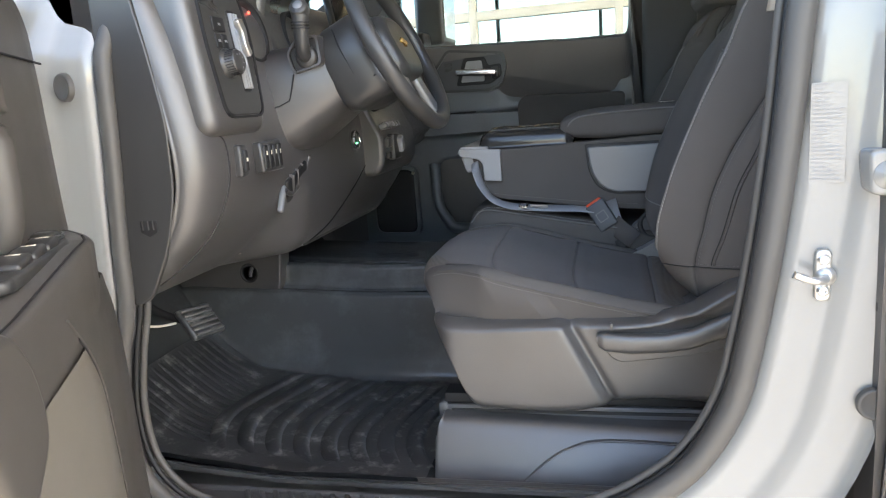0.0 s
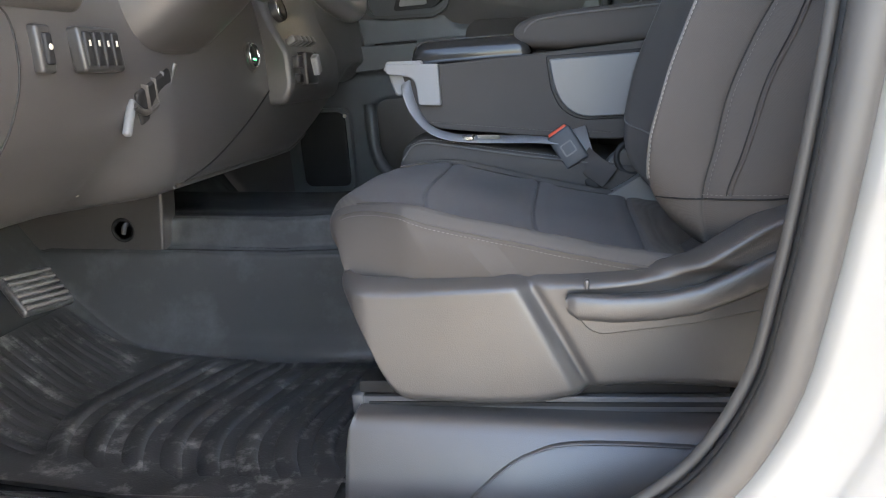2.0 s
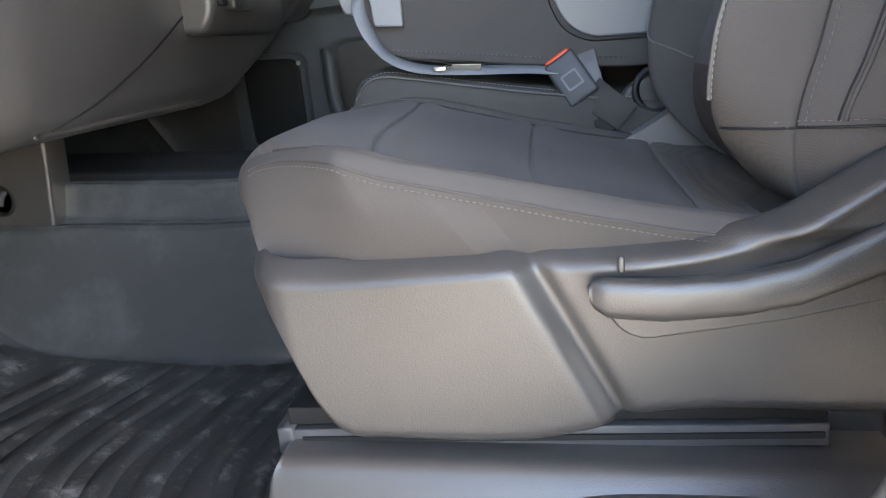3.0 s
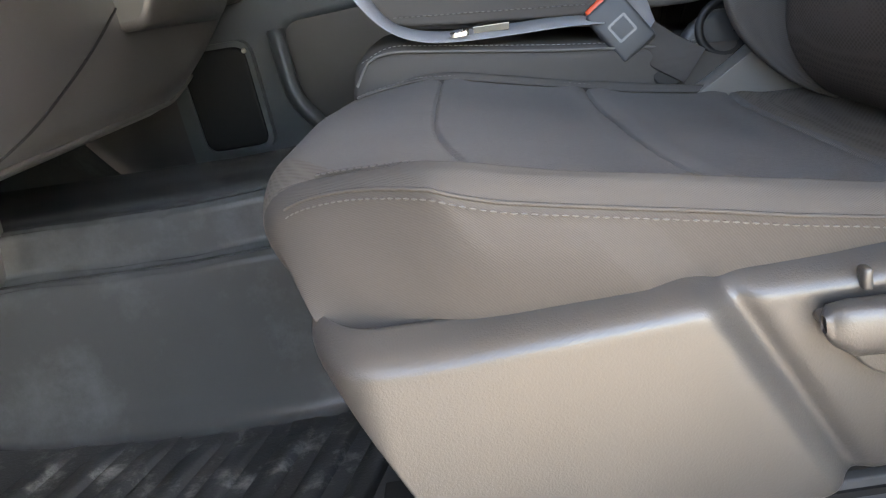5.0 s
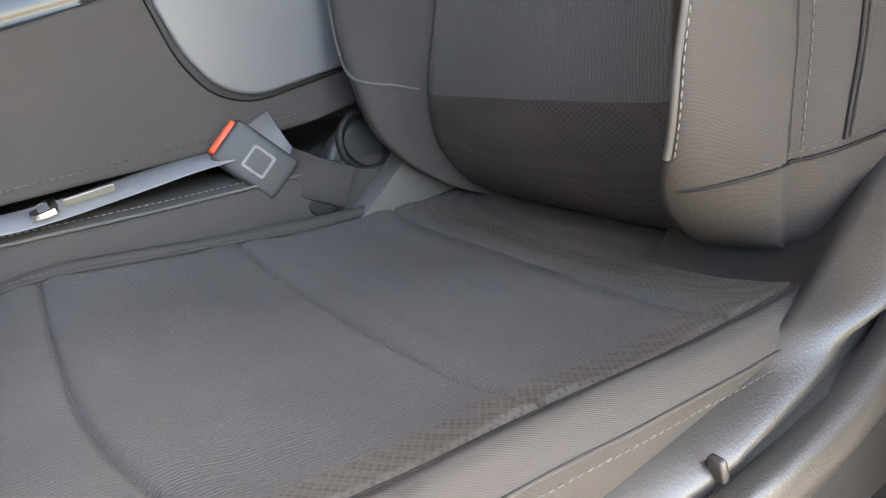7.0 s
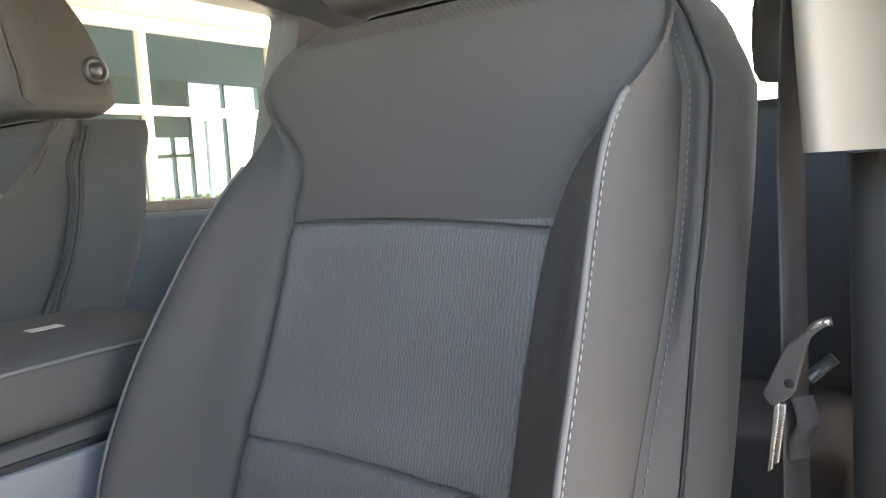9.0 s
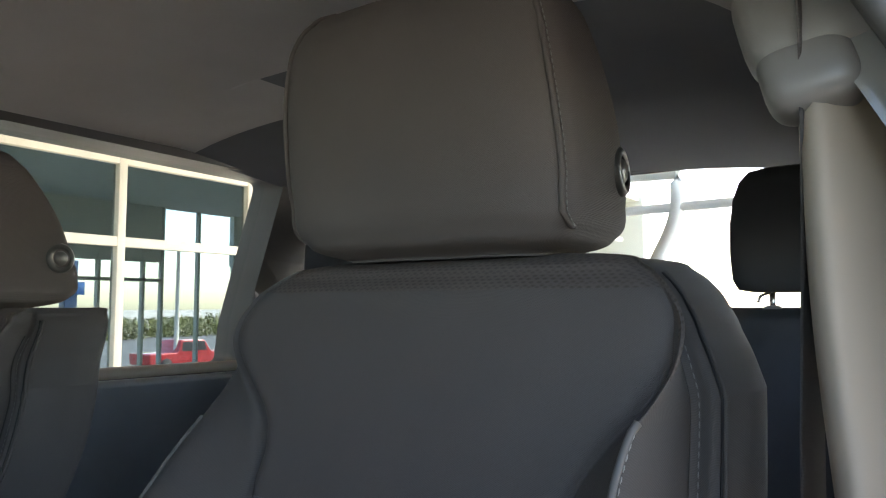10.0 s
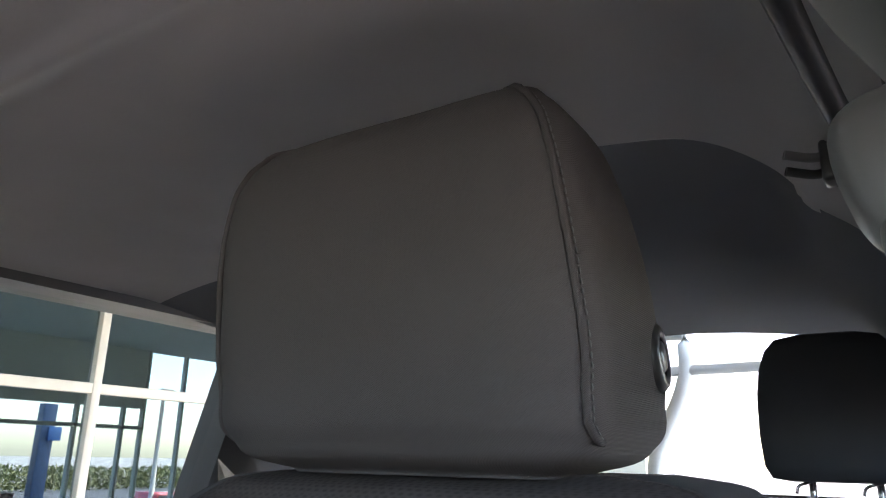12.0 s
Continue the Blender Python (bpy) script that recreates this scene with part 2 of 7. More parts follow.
        vm.inputs[1].default_value, vm.inputs[2].default_value, vm.inputs[3].default_value, vm.inputs[4].default_value = 0.4, 1.6, 0.92, 1.08
        l.new(height, vm.inputs[0])
        sc2 = n.new("ShaderNodeVectorMath")
        sc2.operation = "SCALE"
        l.new(out, sc2.inputs[0])
        l.new(vm.outputs[0], sc2.inputs["Scale"])
        out = sc2.outputs[0]
    l.new(out, b.inputs["Base Color"])
    rr = n.new("ShaderNodeMapRange")
    rr.interpolation_type = "SMOOTHSTEP"
    rr.inputs[1].default_value, rr.inputs[2].default_value = 0.22, 0.78
    rr.inputs[3].default_value, rr.inputs[4].default_value = rough - rough_var, min(1, rough + rough_var)
    l.new(big.outputs[0], rr.inputs[0])
    l.new(rr.outputs[0], b.inputs["Roughness"])
    if bump:
        bp = n.new("ShaderNodeBump")
        bp.inputs["Strength"].default_value, bp.inputs["Distance"].default_value = bump, depth
        l.new(height, bp.inputs["Height"])
        l.new(bp.outputs[0], b.inputs["Normal"])
    return m


def glass(name, tint=(0.9, 0.95, 0.94), rough=0.0):
    m = bpy.data.materials.new(name)
    m.use_nodes = True
    b = m.node_tree.nodes["Principled BSDF"]
    b.inputs["Base Color"].default_value = (*tint, 1)
    b.inputs["Transmission Weight"].default_value, b.inputs["Roughness"].default_value, b.inputs["IOR"].default_value = 1.0, rough, 1.02
    b.inputs["Specular IOR Level"].default_value = 0.5
    return m


def glow(name, color, power):
    m = bpy.data.materials.new(name)
    m.use_nodes = True
    b = m.node_tree.nodes["Principled BSDF"]
    b.inputs["Emission Color"].default_value, b.inputs["Emission Strength"].default_value = (*color, 1), power
    b.inputs["Base Color"].default_value = (*color, 1)
    return m


M_FABRIC = material("seat_cloth", (0.086, 0.079, 0.075), 0.85, var=0.08, pattern="weave", bump=0.27, depth=0.0004, spec=0.25)
M_INSERT = material("seat_insert_cloth", (0.149, 0.142, 0.138), 0.9, var=0.1, pattern="ribs", bump=0.42, depth=0.0009, spec=0.2)
M_TWILL = material("seat_twill", (0.100, 0.088, 0.082), 0.85, var=0.07, pattern="twill", bump=0.35, depth=0.0005, spec=0.25)
M_MESHF = material("open_knit_cushion", (0.150, 0.134, 0.118), 0.85, pattern="mesh_flat", bump=0.5, depth=0.0008, spec=0.2)
M_MESHU = material("open_knit_back", (0.104, 0.087, 0.079), 0.85, pattern="mesh_upright", bump=0.5, depth=0.0008, spec=0.2)
M_THREAD = material("pale_thread", (0.27, 0.262, 0.25), 0.8, bump=0)
M_PIPE = material("grey_piping", (0.135, 0.128, 0.122), 0.75, bump=0)
M_PLASTIC = material("grained_black_plastic", (0.062, 0.058, 0.056), 0.37, var=0.14, grain=640, bump=0.55, depth=0.0005, spec=1.0, rough_var=0.05)
M_SMOOTH = material("smooth_black_plastic", (0.042, 0.041, 0.040), 0.34, var=0.06, bump=0.05)
M_GREY = material("grey_plastic", (0.28, 0.28, 0.285), 0.42, var=0.06, grain=1400, bump=0.25, depth=0.0003)
M_BIN = material("slate_bin_plastic", (0.17, 0.175, 0.185), 0.4, var=0.06, grain=1400, bump=0.25, depth=0.0003)
# Black door plastic made lighter and bluer: skylight put into its colour.
M_CARD = material("skylit_door_plastic", (0.105, 0.117, 0.128), 0.42, var=0.12, grain=900, bump=0.35, depth=0.0005, spec=0.8)
M_DARK = material("deep_black", (0.012, 0.012, 0.013), 0.6)
M_RUBBER = material("black_rubber_mat", (0.032, 0.033, 0.034), 0.36, var=0.25, scale=9, grain=260, bump=0.4, depth=0.001, spec=0.8, wear_or_sheen=((0.36, 0.35, 0.33), 20, 0.53, 0.74, 0.8))
# The pale bluish patches are scuffs and the floor's sheen, painted into the colour.
M_VINYL = material("black_vinyl_floor", (0.064, 0.067, 0.068), 0.23, var=0.10, scale=3, grain=700, bump=0.25, depth=0.0004, spec=1.0, rough_var=0.0, wear_or_sheen=((0.22, 0.235, 0.245), 4, 0.50, 0.95, 0.6))
M_SEAL = material("grey_rubber_seal", (0.075, 0.071, 0.067), 0.5, var=0.05, bump=0.1)
M_PAINT = material("white_paint", (0.245, 0.245, 0.236), 0.25, var=0.015, scale=3, bump=0, coat=1.0, rough_var=0.02)
M_RAIL = material("grey_steel_rail", (0.12, 0.12, 0.125), 0.5, 0.4, bump=0.05)
M_STEEL = material("bright_steel", (0.75, 0.74, 0.72), 0.25, 1.0, bump=0.05)
M_ZINC = material("zinc_plated_steel", (0.55, 0.54, 0.52), 0.38, 0.9, var=0.1, bump=0.1)
M_CHROME = material("satin_chrome", (0.72, 0.72, 0.73), 0.22, 1.0, var=0.03, bump=0)
M_BELT = material("grey_webbing", (0.26, 0.265, 0.285), 0.7, pattern="weave", bump=0.3)
M_BLACKBELT = material("black_webbing", (0.065, 0.058, 0.055), 0.75, pattern="weave", bump=0.3)
M_RED = material("red_plastic", (0.75, 0.09, 0.03), 0.4, bump=0)
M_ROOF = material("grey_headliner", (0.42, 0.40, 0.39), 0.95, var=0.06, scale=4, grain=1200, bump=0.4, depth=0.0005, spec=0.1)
M_TRIM = material("greige_pillar_trim", (0.32, 0.265, 0.21), 0.6, var=0.04, grain=1200, bump=0.2, depth=0.0003)
M_GLASS = glass("window_glass")
M_ASPHALT = material("concrete_yard", (0.37, 0.34, 0.30), 0.9, var=0.12, scale=0.6, grain=60, bump=0.4, depth=0.004)
M_PALE = material("pale_metal_frame", (0.60, 0.55, 0.46), 0.45, var=0.05, bump=0)
M_REAR = material("dark_rear_cloth", (0.055, 0.055, 0.060), 0.9, var=0.08, pattern="weave", bump=0.25, depth=0.0004, spec=0.2)
# Cloth of the rear header; also stands in for shade inside the headliner recess.
M_HEADER = material("header_cloth_recess_shade", (0.145, 0.15, 0.16), 0.95, var=0.06, scale=4, grain=1200, bump=0.3, depth=0.0005, spec=0.1)
M_HOUSING = material("grey_guide_plastic", (0.20, 0.19, 0.182), 0.38, var=0.05, grain=1300, bump=0.2, depth=0.0003)
M_GLOSS = material("glossy_black_plastic", (0.03, 0.03, 0.03), 0.14, var=0.05, bump=0)
M_PILLAR = material("dark_grey_pillar_plastic", (0.062, 0.064, 0.068), 0.5, var=0.06, grain=1200, bump=0.2, depth=0.0003)

# ---- the setting: ground, cab floor, shell ----
def ground_z(y):
    return -0.82 - 0.127 * min(14.0, max(0.0, y - 18.0))


GY = [-600, -120, -60, -20, -8, -4, -2, 0, 2, 5, 12, 17, 18, 19, 22, 26, 30, 32, 34, 60, 120, 600]
GX = [-600, -60, -20, -8, -4, -2, 0, 2, 4, 8, 20, 60, 600]
solo("ground", grid("ground", [[(x, y, ground_z(y)) for y in GY] for x in GX]), M_ASPHALT, "sunlit pale concrete yard around the truck", "ground", kind="structure")

YC = 0.03  # middle of the cab


def floor_z(x, y):
    """Height of the cab floor: footwells, toe board and the tunnel between them."""
    w = abs(y - 0.07)
    tun = soft(w, [(0.0, 0.302), (0.15, 0.303), (0.168, 0.299), (0.176, 0.288), (0.181, 0.245), (0.188, 0.236), (0.222, 0.230), (0.229, 0.222), (0.240, 0.10), (0.258, 0.035), (0.29, 0.0), (0.9, 0.0)])
    toe = max(0.0, -0.60 - x)
    tun += 0.05 * max(0.0, -0.3 - x)
    base = 0.03 * max(0.0, -0.3 - x) / 0.2 * 0.8 + toe * toe * 2.2 - 0.012
    k = 0.5 * (1 + math.tanh((tun - base - 0.01) / 0.02))
    z = base * (1 - k) + max(tun, base) * k
    side = max(0.0, -0.745 - y)
    wall = math.exp(-(((w - 0.238) / 0.014) ** 2)) + 0.5 * math.exp(-(((w - 0.180) / 0.008) ** 2))
    return z + (0.003 * noise.noise((x * 7, y * 7, 1)) + 0.0010 * noise.noise((x * 15, y * 15, 5))) * (1 - 0.6 * k) + wall * (0.012 * noise.noise((x * 6, 0.3, 3)) + 0.007 * noise.noise((x * 15, y * 3, 8))) - 0.006 * math.exp(-((x + 0.335 + 0.3 * (w - 0.17)) / 0.008) ** 2 - ((w - 0.174) / 0.010) ** 2) + 0.05 * min(side, 0.06) / 0.06


floor = solo("floor", grid("floor", [[(x, y, floor_z(x, y)) for y in np.concatenate([np.linspace(-0.83, -0.22, 50), np.linspace(-0.215, -0.05, 66), np.linspace(-0.04, 0.86, 50)])] for x in np.concatenate([np.linspace(-1.0, 0.1, 110), np.linspace(0.13, 1.85, 50)])]), M_VINYL, "black vinyl cab floor with a raised tunnel", "floor", kind="structure")

APERTURE = fair([(0.655, 1.20), (0.638, 1.02), (0.614, 0.838), (0.601, 0.69), (0.588, 0.573), (0.571, 0.449), (0.553, 0.345), (0.532, 0.254), (0.488, 0.167), (0.433, 0.106), (0.34, 0.045), (0.22, 0.005), (0.0, -0.02), (-0.3, -0.03), (-0.46, 0.0), (-0.545, 0.08), (-0.565, 0.2), (-0.548, 0.32), (-0.522, 0.42), (-0.515, 0.53), (-0.5, 0.70), (-0.478, 0.948), (-0.42, 1.10), (-0.24, 1.24), (0.1, 1.30), (0.45, 1.315), (0.61, 1.29), (0.655, 1.20)], 160)[:-1]


def lean(z):
    """How far the cab's side leans inwards above the belt line."""
    return 0.5 * max(0.0, z - 0.86)


def offset_loop(loop, d):
    n = len(loop)
    out = []
    for i in range(n):
        t = loop[(i + 1) % n] - loop[i - 1]
        t /= np.linalg.norm(t)
        out.append(loop[i] + d * np.array((-t[1], t[0])))
    return out


def away(d):
    a = np.array(offset_loop(APERTURE, d))
    c = APERTURE.mean(0)
    return 1 if np.linalg.norm(a - c, axis=1).mean() > np.linalg.norm(APERTURE - c, axis=1).mean() else -1


OUT = away(0.01)


def loop_at(d, y, side=-1):
    return [(p[0], YC + side * (y - lean(p[1])), p[1]) for p in offset_loop(APERTURE, OUT * d)]


cab = thing("cab_side", "white painted truck cab side around the open door", "truck body", kind="structure")
part("body_side", grid("body_side", [loop_at(d, y) for d, y in ((0.0, 0.86), (0.004, 0.90), (0.02, 0.925), (0.035, 0.93), (0.07, 0.935), (0.085, 0.942), (0.10, 0.955), (0.13, 0.962), (0.16, 0.963), (0.166, 0.985))], close_v=True), M_PAINT, cab)
fender = [(p[0], p[1]) for p in fair([(-0.60, -0.10), (-0.66, 0.10), (-0.665, 0.30), (-0.645, 0.50), (-0.63, 0.80), (-0.60, 1.0)], 24)]
part("fender", slab(fender + [(-1.30, 1.0), (-1.30, -0.10)], "y", YC - 0.995, YC - 0.955, 0.010, 3), M_PAINT, cab, "white front fender")
seal_path = [(p[0], YC - 0.918 + lean(p[1]), p[1]) for p in offset_loop(APERTURE, -OUT * 0.006)]
seal_r = [0.0145 + 0.0055 * max(0.0, min(1.0, (p[0] + 0.2) / 0.3)) for p in seal_path + seal_path[:2]]
part("door_seal", tube("door_seal", seal_path + seal_path[:2], seal_r, 12, 1.0, (0, 1, 0), cap=False), M_SEAL, cab, "grey rubber door seal")
gap_path = [(p[0], YC - 0.900 + lean(p[1]), p[1]) for p in offset_loop(APERTURE, -OUT * 0.021)]
part("seal_gap", tube("seal_gap", gap_path + gap_path[:2], 0.005, 8, 1.0, (0, 1, 0), cap=False), M_DARK, cab)
lip_path = [(p[0], YC - 0.888 + lean(p[1]), p[1]) for p in offset_loop(APERTURE, -OUT * 0.028)]
part("seal_lip", tube("seal_lip", lip_path + lip_path[:2], 0.007, 8, 1.0, (0, 1, 0), cap=False), M_SEAL, cab)

rear_door = thing("rear_door", "closed white rear door beside the centre pillar", "car door")
skin = [(p[0], p[1]) for p in fair([(0.745, 0.93), (0.728, 0.70), (0.720, 0.50), (0.712, 0.30), (0.704, 0.10), (0.70, -0.06)], 30)]
part("outer_skin", slab(skin + [(1.93, -0.06), (1.93, 0.93)], "y", YC - 1.045, YC - 0.99, 0.012, 3), M_PAINT, rear_door)
part("edge_seal", tube("edge_seal", [(p[0] + 0.012, YC - 0.985, p[1]) for p in skin], 0.008, 8), M_DARK, rear_door)
hinge = part("hinge", slab(rounded([(0.680, 0.578), (0.75, 0.578), (0.75, 0.640), (0.676, 0.640)], 0.014), "y", YC - 0.985, YC - 0.925, 0.006, 3), M_PAINT, cab, "white painted door hinge")
part("hinge_bolt", lathe("bolt", [(0.0, 0.008), (0.009, 0.008), (0.011, 0.003), (0.018, 0.002), (0.019, 0.0)], (0.700, YC - 0.985, 0.606), (0, -1, 0), 20), M_PAINT, hinge)
part("grommet", slab(rounded([(0.699, 0.408), (0.74, 0.408), (0.74, 0.530), (0.705, 0.530)], 0.012), "y", YC - 0.972, YC - 0.94, 0.004), M_SMOOTH, cab, "black rubber wiring grommet")

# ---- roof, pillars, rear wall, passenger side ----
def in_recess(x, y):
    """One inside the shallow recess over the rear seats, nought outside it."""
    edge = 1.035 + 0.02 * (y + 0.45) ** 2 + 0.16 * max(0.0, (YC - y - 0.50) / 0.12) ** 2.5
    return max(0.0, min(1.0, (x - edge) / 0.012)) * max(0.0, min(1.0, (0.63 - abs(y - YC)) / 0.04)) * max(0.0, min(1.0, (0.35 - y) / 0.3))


def roof_z(x, y):
    """The headliner: crowned, with a recess over the rear seats and a drop to the rear window."""
    w = (y - YC) / 0.68
    z = 1.365 - 0.055 * min(1.2, abs(w)) ** 3.5 - 0.05 * max(0.0, (-0.2 - x) / 0.5) ** 2
    inside = in_recess(x, y)
    z += 0.030 * inside * inside * (3 - 2 * inside) * max(0.0, min(1.0, (1.46 - x) / 0.20))
    drop = max(0.0, x - 1.19)
    z -= 0.117 * drop * drop / (drop + 0.10) if drop > 0 else 0.0
    z -= 0.010 * math.exp(-(((x - 0.61) / 0.014) ** 2)) * max(0.0, 1 - (y / 0.5) ** 4)
    z -= 0.03 * max(0.0, (YC - 0.60 - y) / 0.07) ** 1.5 * (x > 0.0) * min(1.0, max(0.0, x / 0.2))
    return z


roof_ys = np.concatenate([np.linspace(YC - 0.78, YC - 0.40, 190), np.linspace(YC - 0.395, YC + 0.655, 100)])
roof_xs = np.concatenate([np.linspace(-0.75, 0.55, 30), np.linspace(0.56, 0.66, 16), np.linspace(0.68, 1.01, 12), np.linspace(1.02, 1.26, 90)])
# Recess faces take the darker slot: shade put into the headliner's colour.
roof = solo("ceiling", grid("ceiling", [[(x, y, roof_z(x, y)) for y in roof_ys] for x in roof_xs], mats=lambda i, j: int(in_recess(roof_xs[i], roof_ys[j]) > 0.4)), M_ROOF, "dark grey cloth headliner, its rear recess darkened in colour for shade", "headliner", kind="structure")
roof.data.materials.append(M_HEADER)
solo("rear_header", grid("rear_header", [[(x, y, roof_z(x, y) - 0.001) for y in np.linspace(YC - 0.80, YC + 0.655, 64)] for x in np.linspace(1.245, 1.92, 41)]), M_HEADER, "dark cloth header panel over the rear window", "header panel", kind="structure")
solo("roof_panel", box((2.9, 1.55, 0.02), (0.55, YC, 1.43), 0.008), M_PAINT, "white painted cab roof", "truck roof", kind="structure")


def pane_wall(outer, inner, axis, a, b, seg=6):
    o, i = rounded(outer, 0.02, seg), rounded(inner, 0.05, seg)
    return frame_slab(o, i, axis, a, b)


# rear wall with its wide window
rear = solo("wall_rear", pane_wall([(YC - 0.80, 0.0), (YC + 0.80, 0.0), (YC + 0.70, 1.36), (YC - 0.70, 1.36)], [(YC - 0.72, 0.955), (YC + 0.72, 0.955), (YC + 0.66, 1.29), (YC - 0.66, 1.29)], "x", 1.90, 1.95), M_REAR, "dark rear cab wall around a wide window", "wall", kind="structure")
solo("window_rear", slab([(YC - 0.73, 0.945), (YC + 0.73, 0.945), (YC + 0.67, 1.30), (YC - 0.67, 1.30)], "x", 1.92, 1.925, 0), M_GLASS, "clear rear cab window", "window", kind="structure").visible_shadow = False


def leaning(bm_or_me, side):
    """Leans a side wall inwards above the belt line."""
    bm = bm_or_me
    for v in bm.verts:
        v.co.y -= side * lean(v.co.z)
    return bm


def side_wall(name, outer, inner, side, y0, y1, mat, label, rin=0.05):
    o, i = rounded(outer, 0.02, 8), rounded(inner, rin, 8)
    bm = frame_slab(o, i, "y", YC + side * y0, YC + side * y1)
    bmesh.ops.subdivide_edges(bm, edges=[e for e in bm.edges if abs(e.verts[0].co.z - e.verts[1].co.z) > 0.2], cuts=4)
    leaning(bm, side)
    return solo(name, bm, mat, label, "wall", kind="structure")


# passenger side: front door frame, rear door frame, both with their glass
side_wall("wall_passenger_front", [(-1.06, -0.05), (0.50, -0.05), (0.50, 1.36), (-0.30, 1.36), (-1.06, 0.96)], [(-0.62, 0.962), (0.435, 0.928), (0.455, 1.30), (-0.26, 1.30), (-0.62, 0.98)], 1, 0.86, 0.98, M_PLASTIC, "black inner shell of the passenger front door")
side_wall("wall_passenger_rear", [(0.66, -0.05), (1.95, -0.05), (1.95, 1.36), (0.66, 1.36)], [(0.78, 0.812), (1.60, 0.795), (1.545, 1.302), (0.80, 1.308)], 1, 0.86, 0.98, M_PLASTIC, "black inner shell of the passenger rear door", 0.03)
pillar = box((0.19, 0.10, 1.42), (0.58, YC + 0.86, 0.66), 0.02)
bmesh.ops.subdivide_edges(pillar, edges=[e for e in pillar.edges if abs(e.verts[0].co.z - e.verts[1].co.z) > 0.2], cuts=6)
solo("pillar_passenger", leaning(pillar, 1), M_PILLAR, "grey trim on the passenger side centre pillar", "pillar trim", kind="structure")
for nm, o in (("window_front_passenger", [(-0.64, 0.94), (0.45, 0.91), (0.45, 1.32), (-0.27, 1.32)]), ("window_rear_passenger", [(0.76, 0.80), (1.62, 0.78), (1.57, 1.32), (0.78, 1.32)])):
    g = slab(o, "y", YC + 0.93, YC + 0.934, 0)
    bmesh.ops.subdivide_edges(g, edges=[e for e in g.edges if abs(e.verts[0].co.z - e.verts[1].co.z) > 0.2], cuts=3)
    solo(nm, leaning(g, 1), M_GLASS, "clear side door window", "window", kind="structure").visible_shadow = False

# driver side: the closed rear door and the pillar trim
side_wall("wall_driver_rear", [(0.70, -0.05), (1.95, -0.05), (1.95, 1.36), (0.70, 1.36)], [(0.82, 0.815), (1.52, 0.805), (1.64, 1.20), (0.82, 1.20)], -1, 0.91, 0.985, M_PLASTIC, "black inner shell of the driver side rear door", 0.03)
g = slab([(0.80, 0.80), (1.54, 0.79), (1.70, 1.32), (0.80, 1.32)], "y", YC - 0.934, YC - 0.93, 0)
solo("window_rear_driver", leaning(g, -1), M_GLASS, "clear rear door window", "window", kind="structure").visible_shadow = False

def set_back(p):
    """Draws the pillar trim and its belt back behind the door seal."""
    k = max(0.0, min(1.0, (p[2] - 0.85) / 0.25))
    c = np.array((0.15 + 0.12 * k, -0.778 + 0.088 * k, 0.83 + 0.17 * k))
    return tuple(c + (np.array(p) - c) * 1.25)


def carried_back(data):
    for v in (data.verts if hasattr(data, "verts") else data.vertices):
        v.co = set_back(v.co)
    return data


trim = thing("pillar_driver", "two-tone trim on the driver side centre pillar", "pillar trim", kind="structure")
rows = []
for z in np.linspace(0.844, 1.34, 40):
    x0 = 0.60 + 0.2 * (z - 0.86)
    y = soft(z, [(0.83, -0.716), (0.95, -0.704), (1.05, -0.699), (1.15, -0.697), (1.25, -0.696), (1.36, -0.695)])
    rows.append([(x0 + 0.11, y - 0.18, z), (x0 + 0.085, y - 0.060, z), (x0 + 0.055, y - 0.040, z), (x0 + 0.022, y - 0.017, z), (x0 + 0.005, y - 0.005, z), (x0, y + 0.002, z), (x0 + 0.010, y + 0.010, z), (x0 + 0.036, y + 0.014, z), (x0 + 0.10, y + 0.008, z), (x0 + 0.22, y - 0.02, z), (x0 + 0.24, y - 0.05, z), (x0 + 0.24, y - 0.18, z)])
part("upper_trim", grid("upper_trim", rows), M_TRIM, trim, "pale greige upper pillar trim")
part("trim_seal", tube("trim_seal", [(r[7][0] + 0.012, r[7][1] + 0.003, r[7][2]) for r in rows[22::3]], 0.0036, 8), M_SEAL, trim, "grey seal along the trim edge")
rows = []
for z in np.linspace(-0.02, 0.842, 24):
    y = -0.712 - 0.025 * (0.84 - z)
    x0 = 0.684 + 0.03 * z
    rows.append([(x0 + 0.02, y - 0.14, z), (x0, y - 0.03, z), (x0 + 0.010, y - 0.006, z), (x0 + 0.03, y, z), (x0 + 0.14, y, z), (x0 + 0.15, y - 0.02, z), (x0 + 0.15, y - 0.14, z)])
part("lower_trim", grid("lower_trim", rows), M_PLASTIC, trim, "black lower pillar trim")

# front: firewall, windscreen
solo("wall_front", box((0.04, 1.75, 1.0), (-1.02, YC, 0.45)), M_DARK, "dark firewall under the dashboard", "wall", kind="structure")
wind = bmesh.new()
vs = [wind.verts.new(c) for c in ((-1.05, YC - 0.78, 0.95), (-1.05, YC + 0.78, 0.95), (-0.45, YC + 0.66, 1.40), (-0.45, YC - 0.66, 1.40))]
wind.faces.new(vs)
solo("window_front", wind, glass("solar_windscreen_glass", (0.82, 0.89, 0.87)), "wide windscreen", "window", kind="structure").visible_shadow = False
kickp = thing("footwell_side", "black trim beside the driver's footwell", "trim panel", kind="structure")
part("panel", slab([(-1.05, -0.05), (-0.56, -0.05), (-0.545, 0.10), (-0.55, 0.30), (-0.535, 0.42), (-0.53, 1.0), (-1.05, 1.0)], "y", -0.875, -0.835, 0.006), M_PLASTIC, kickp)
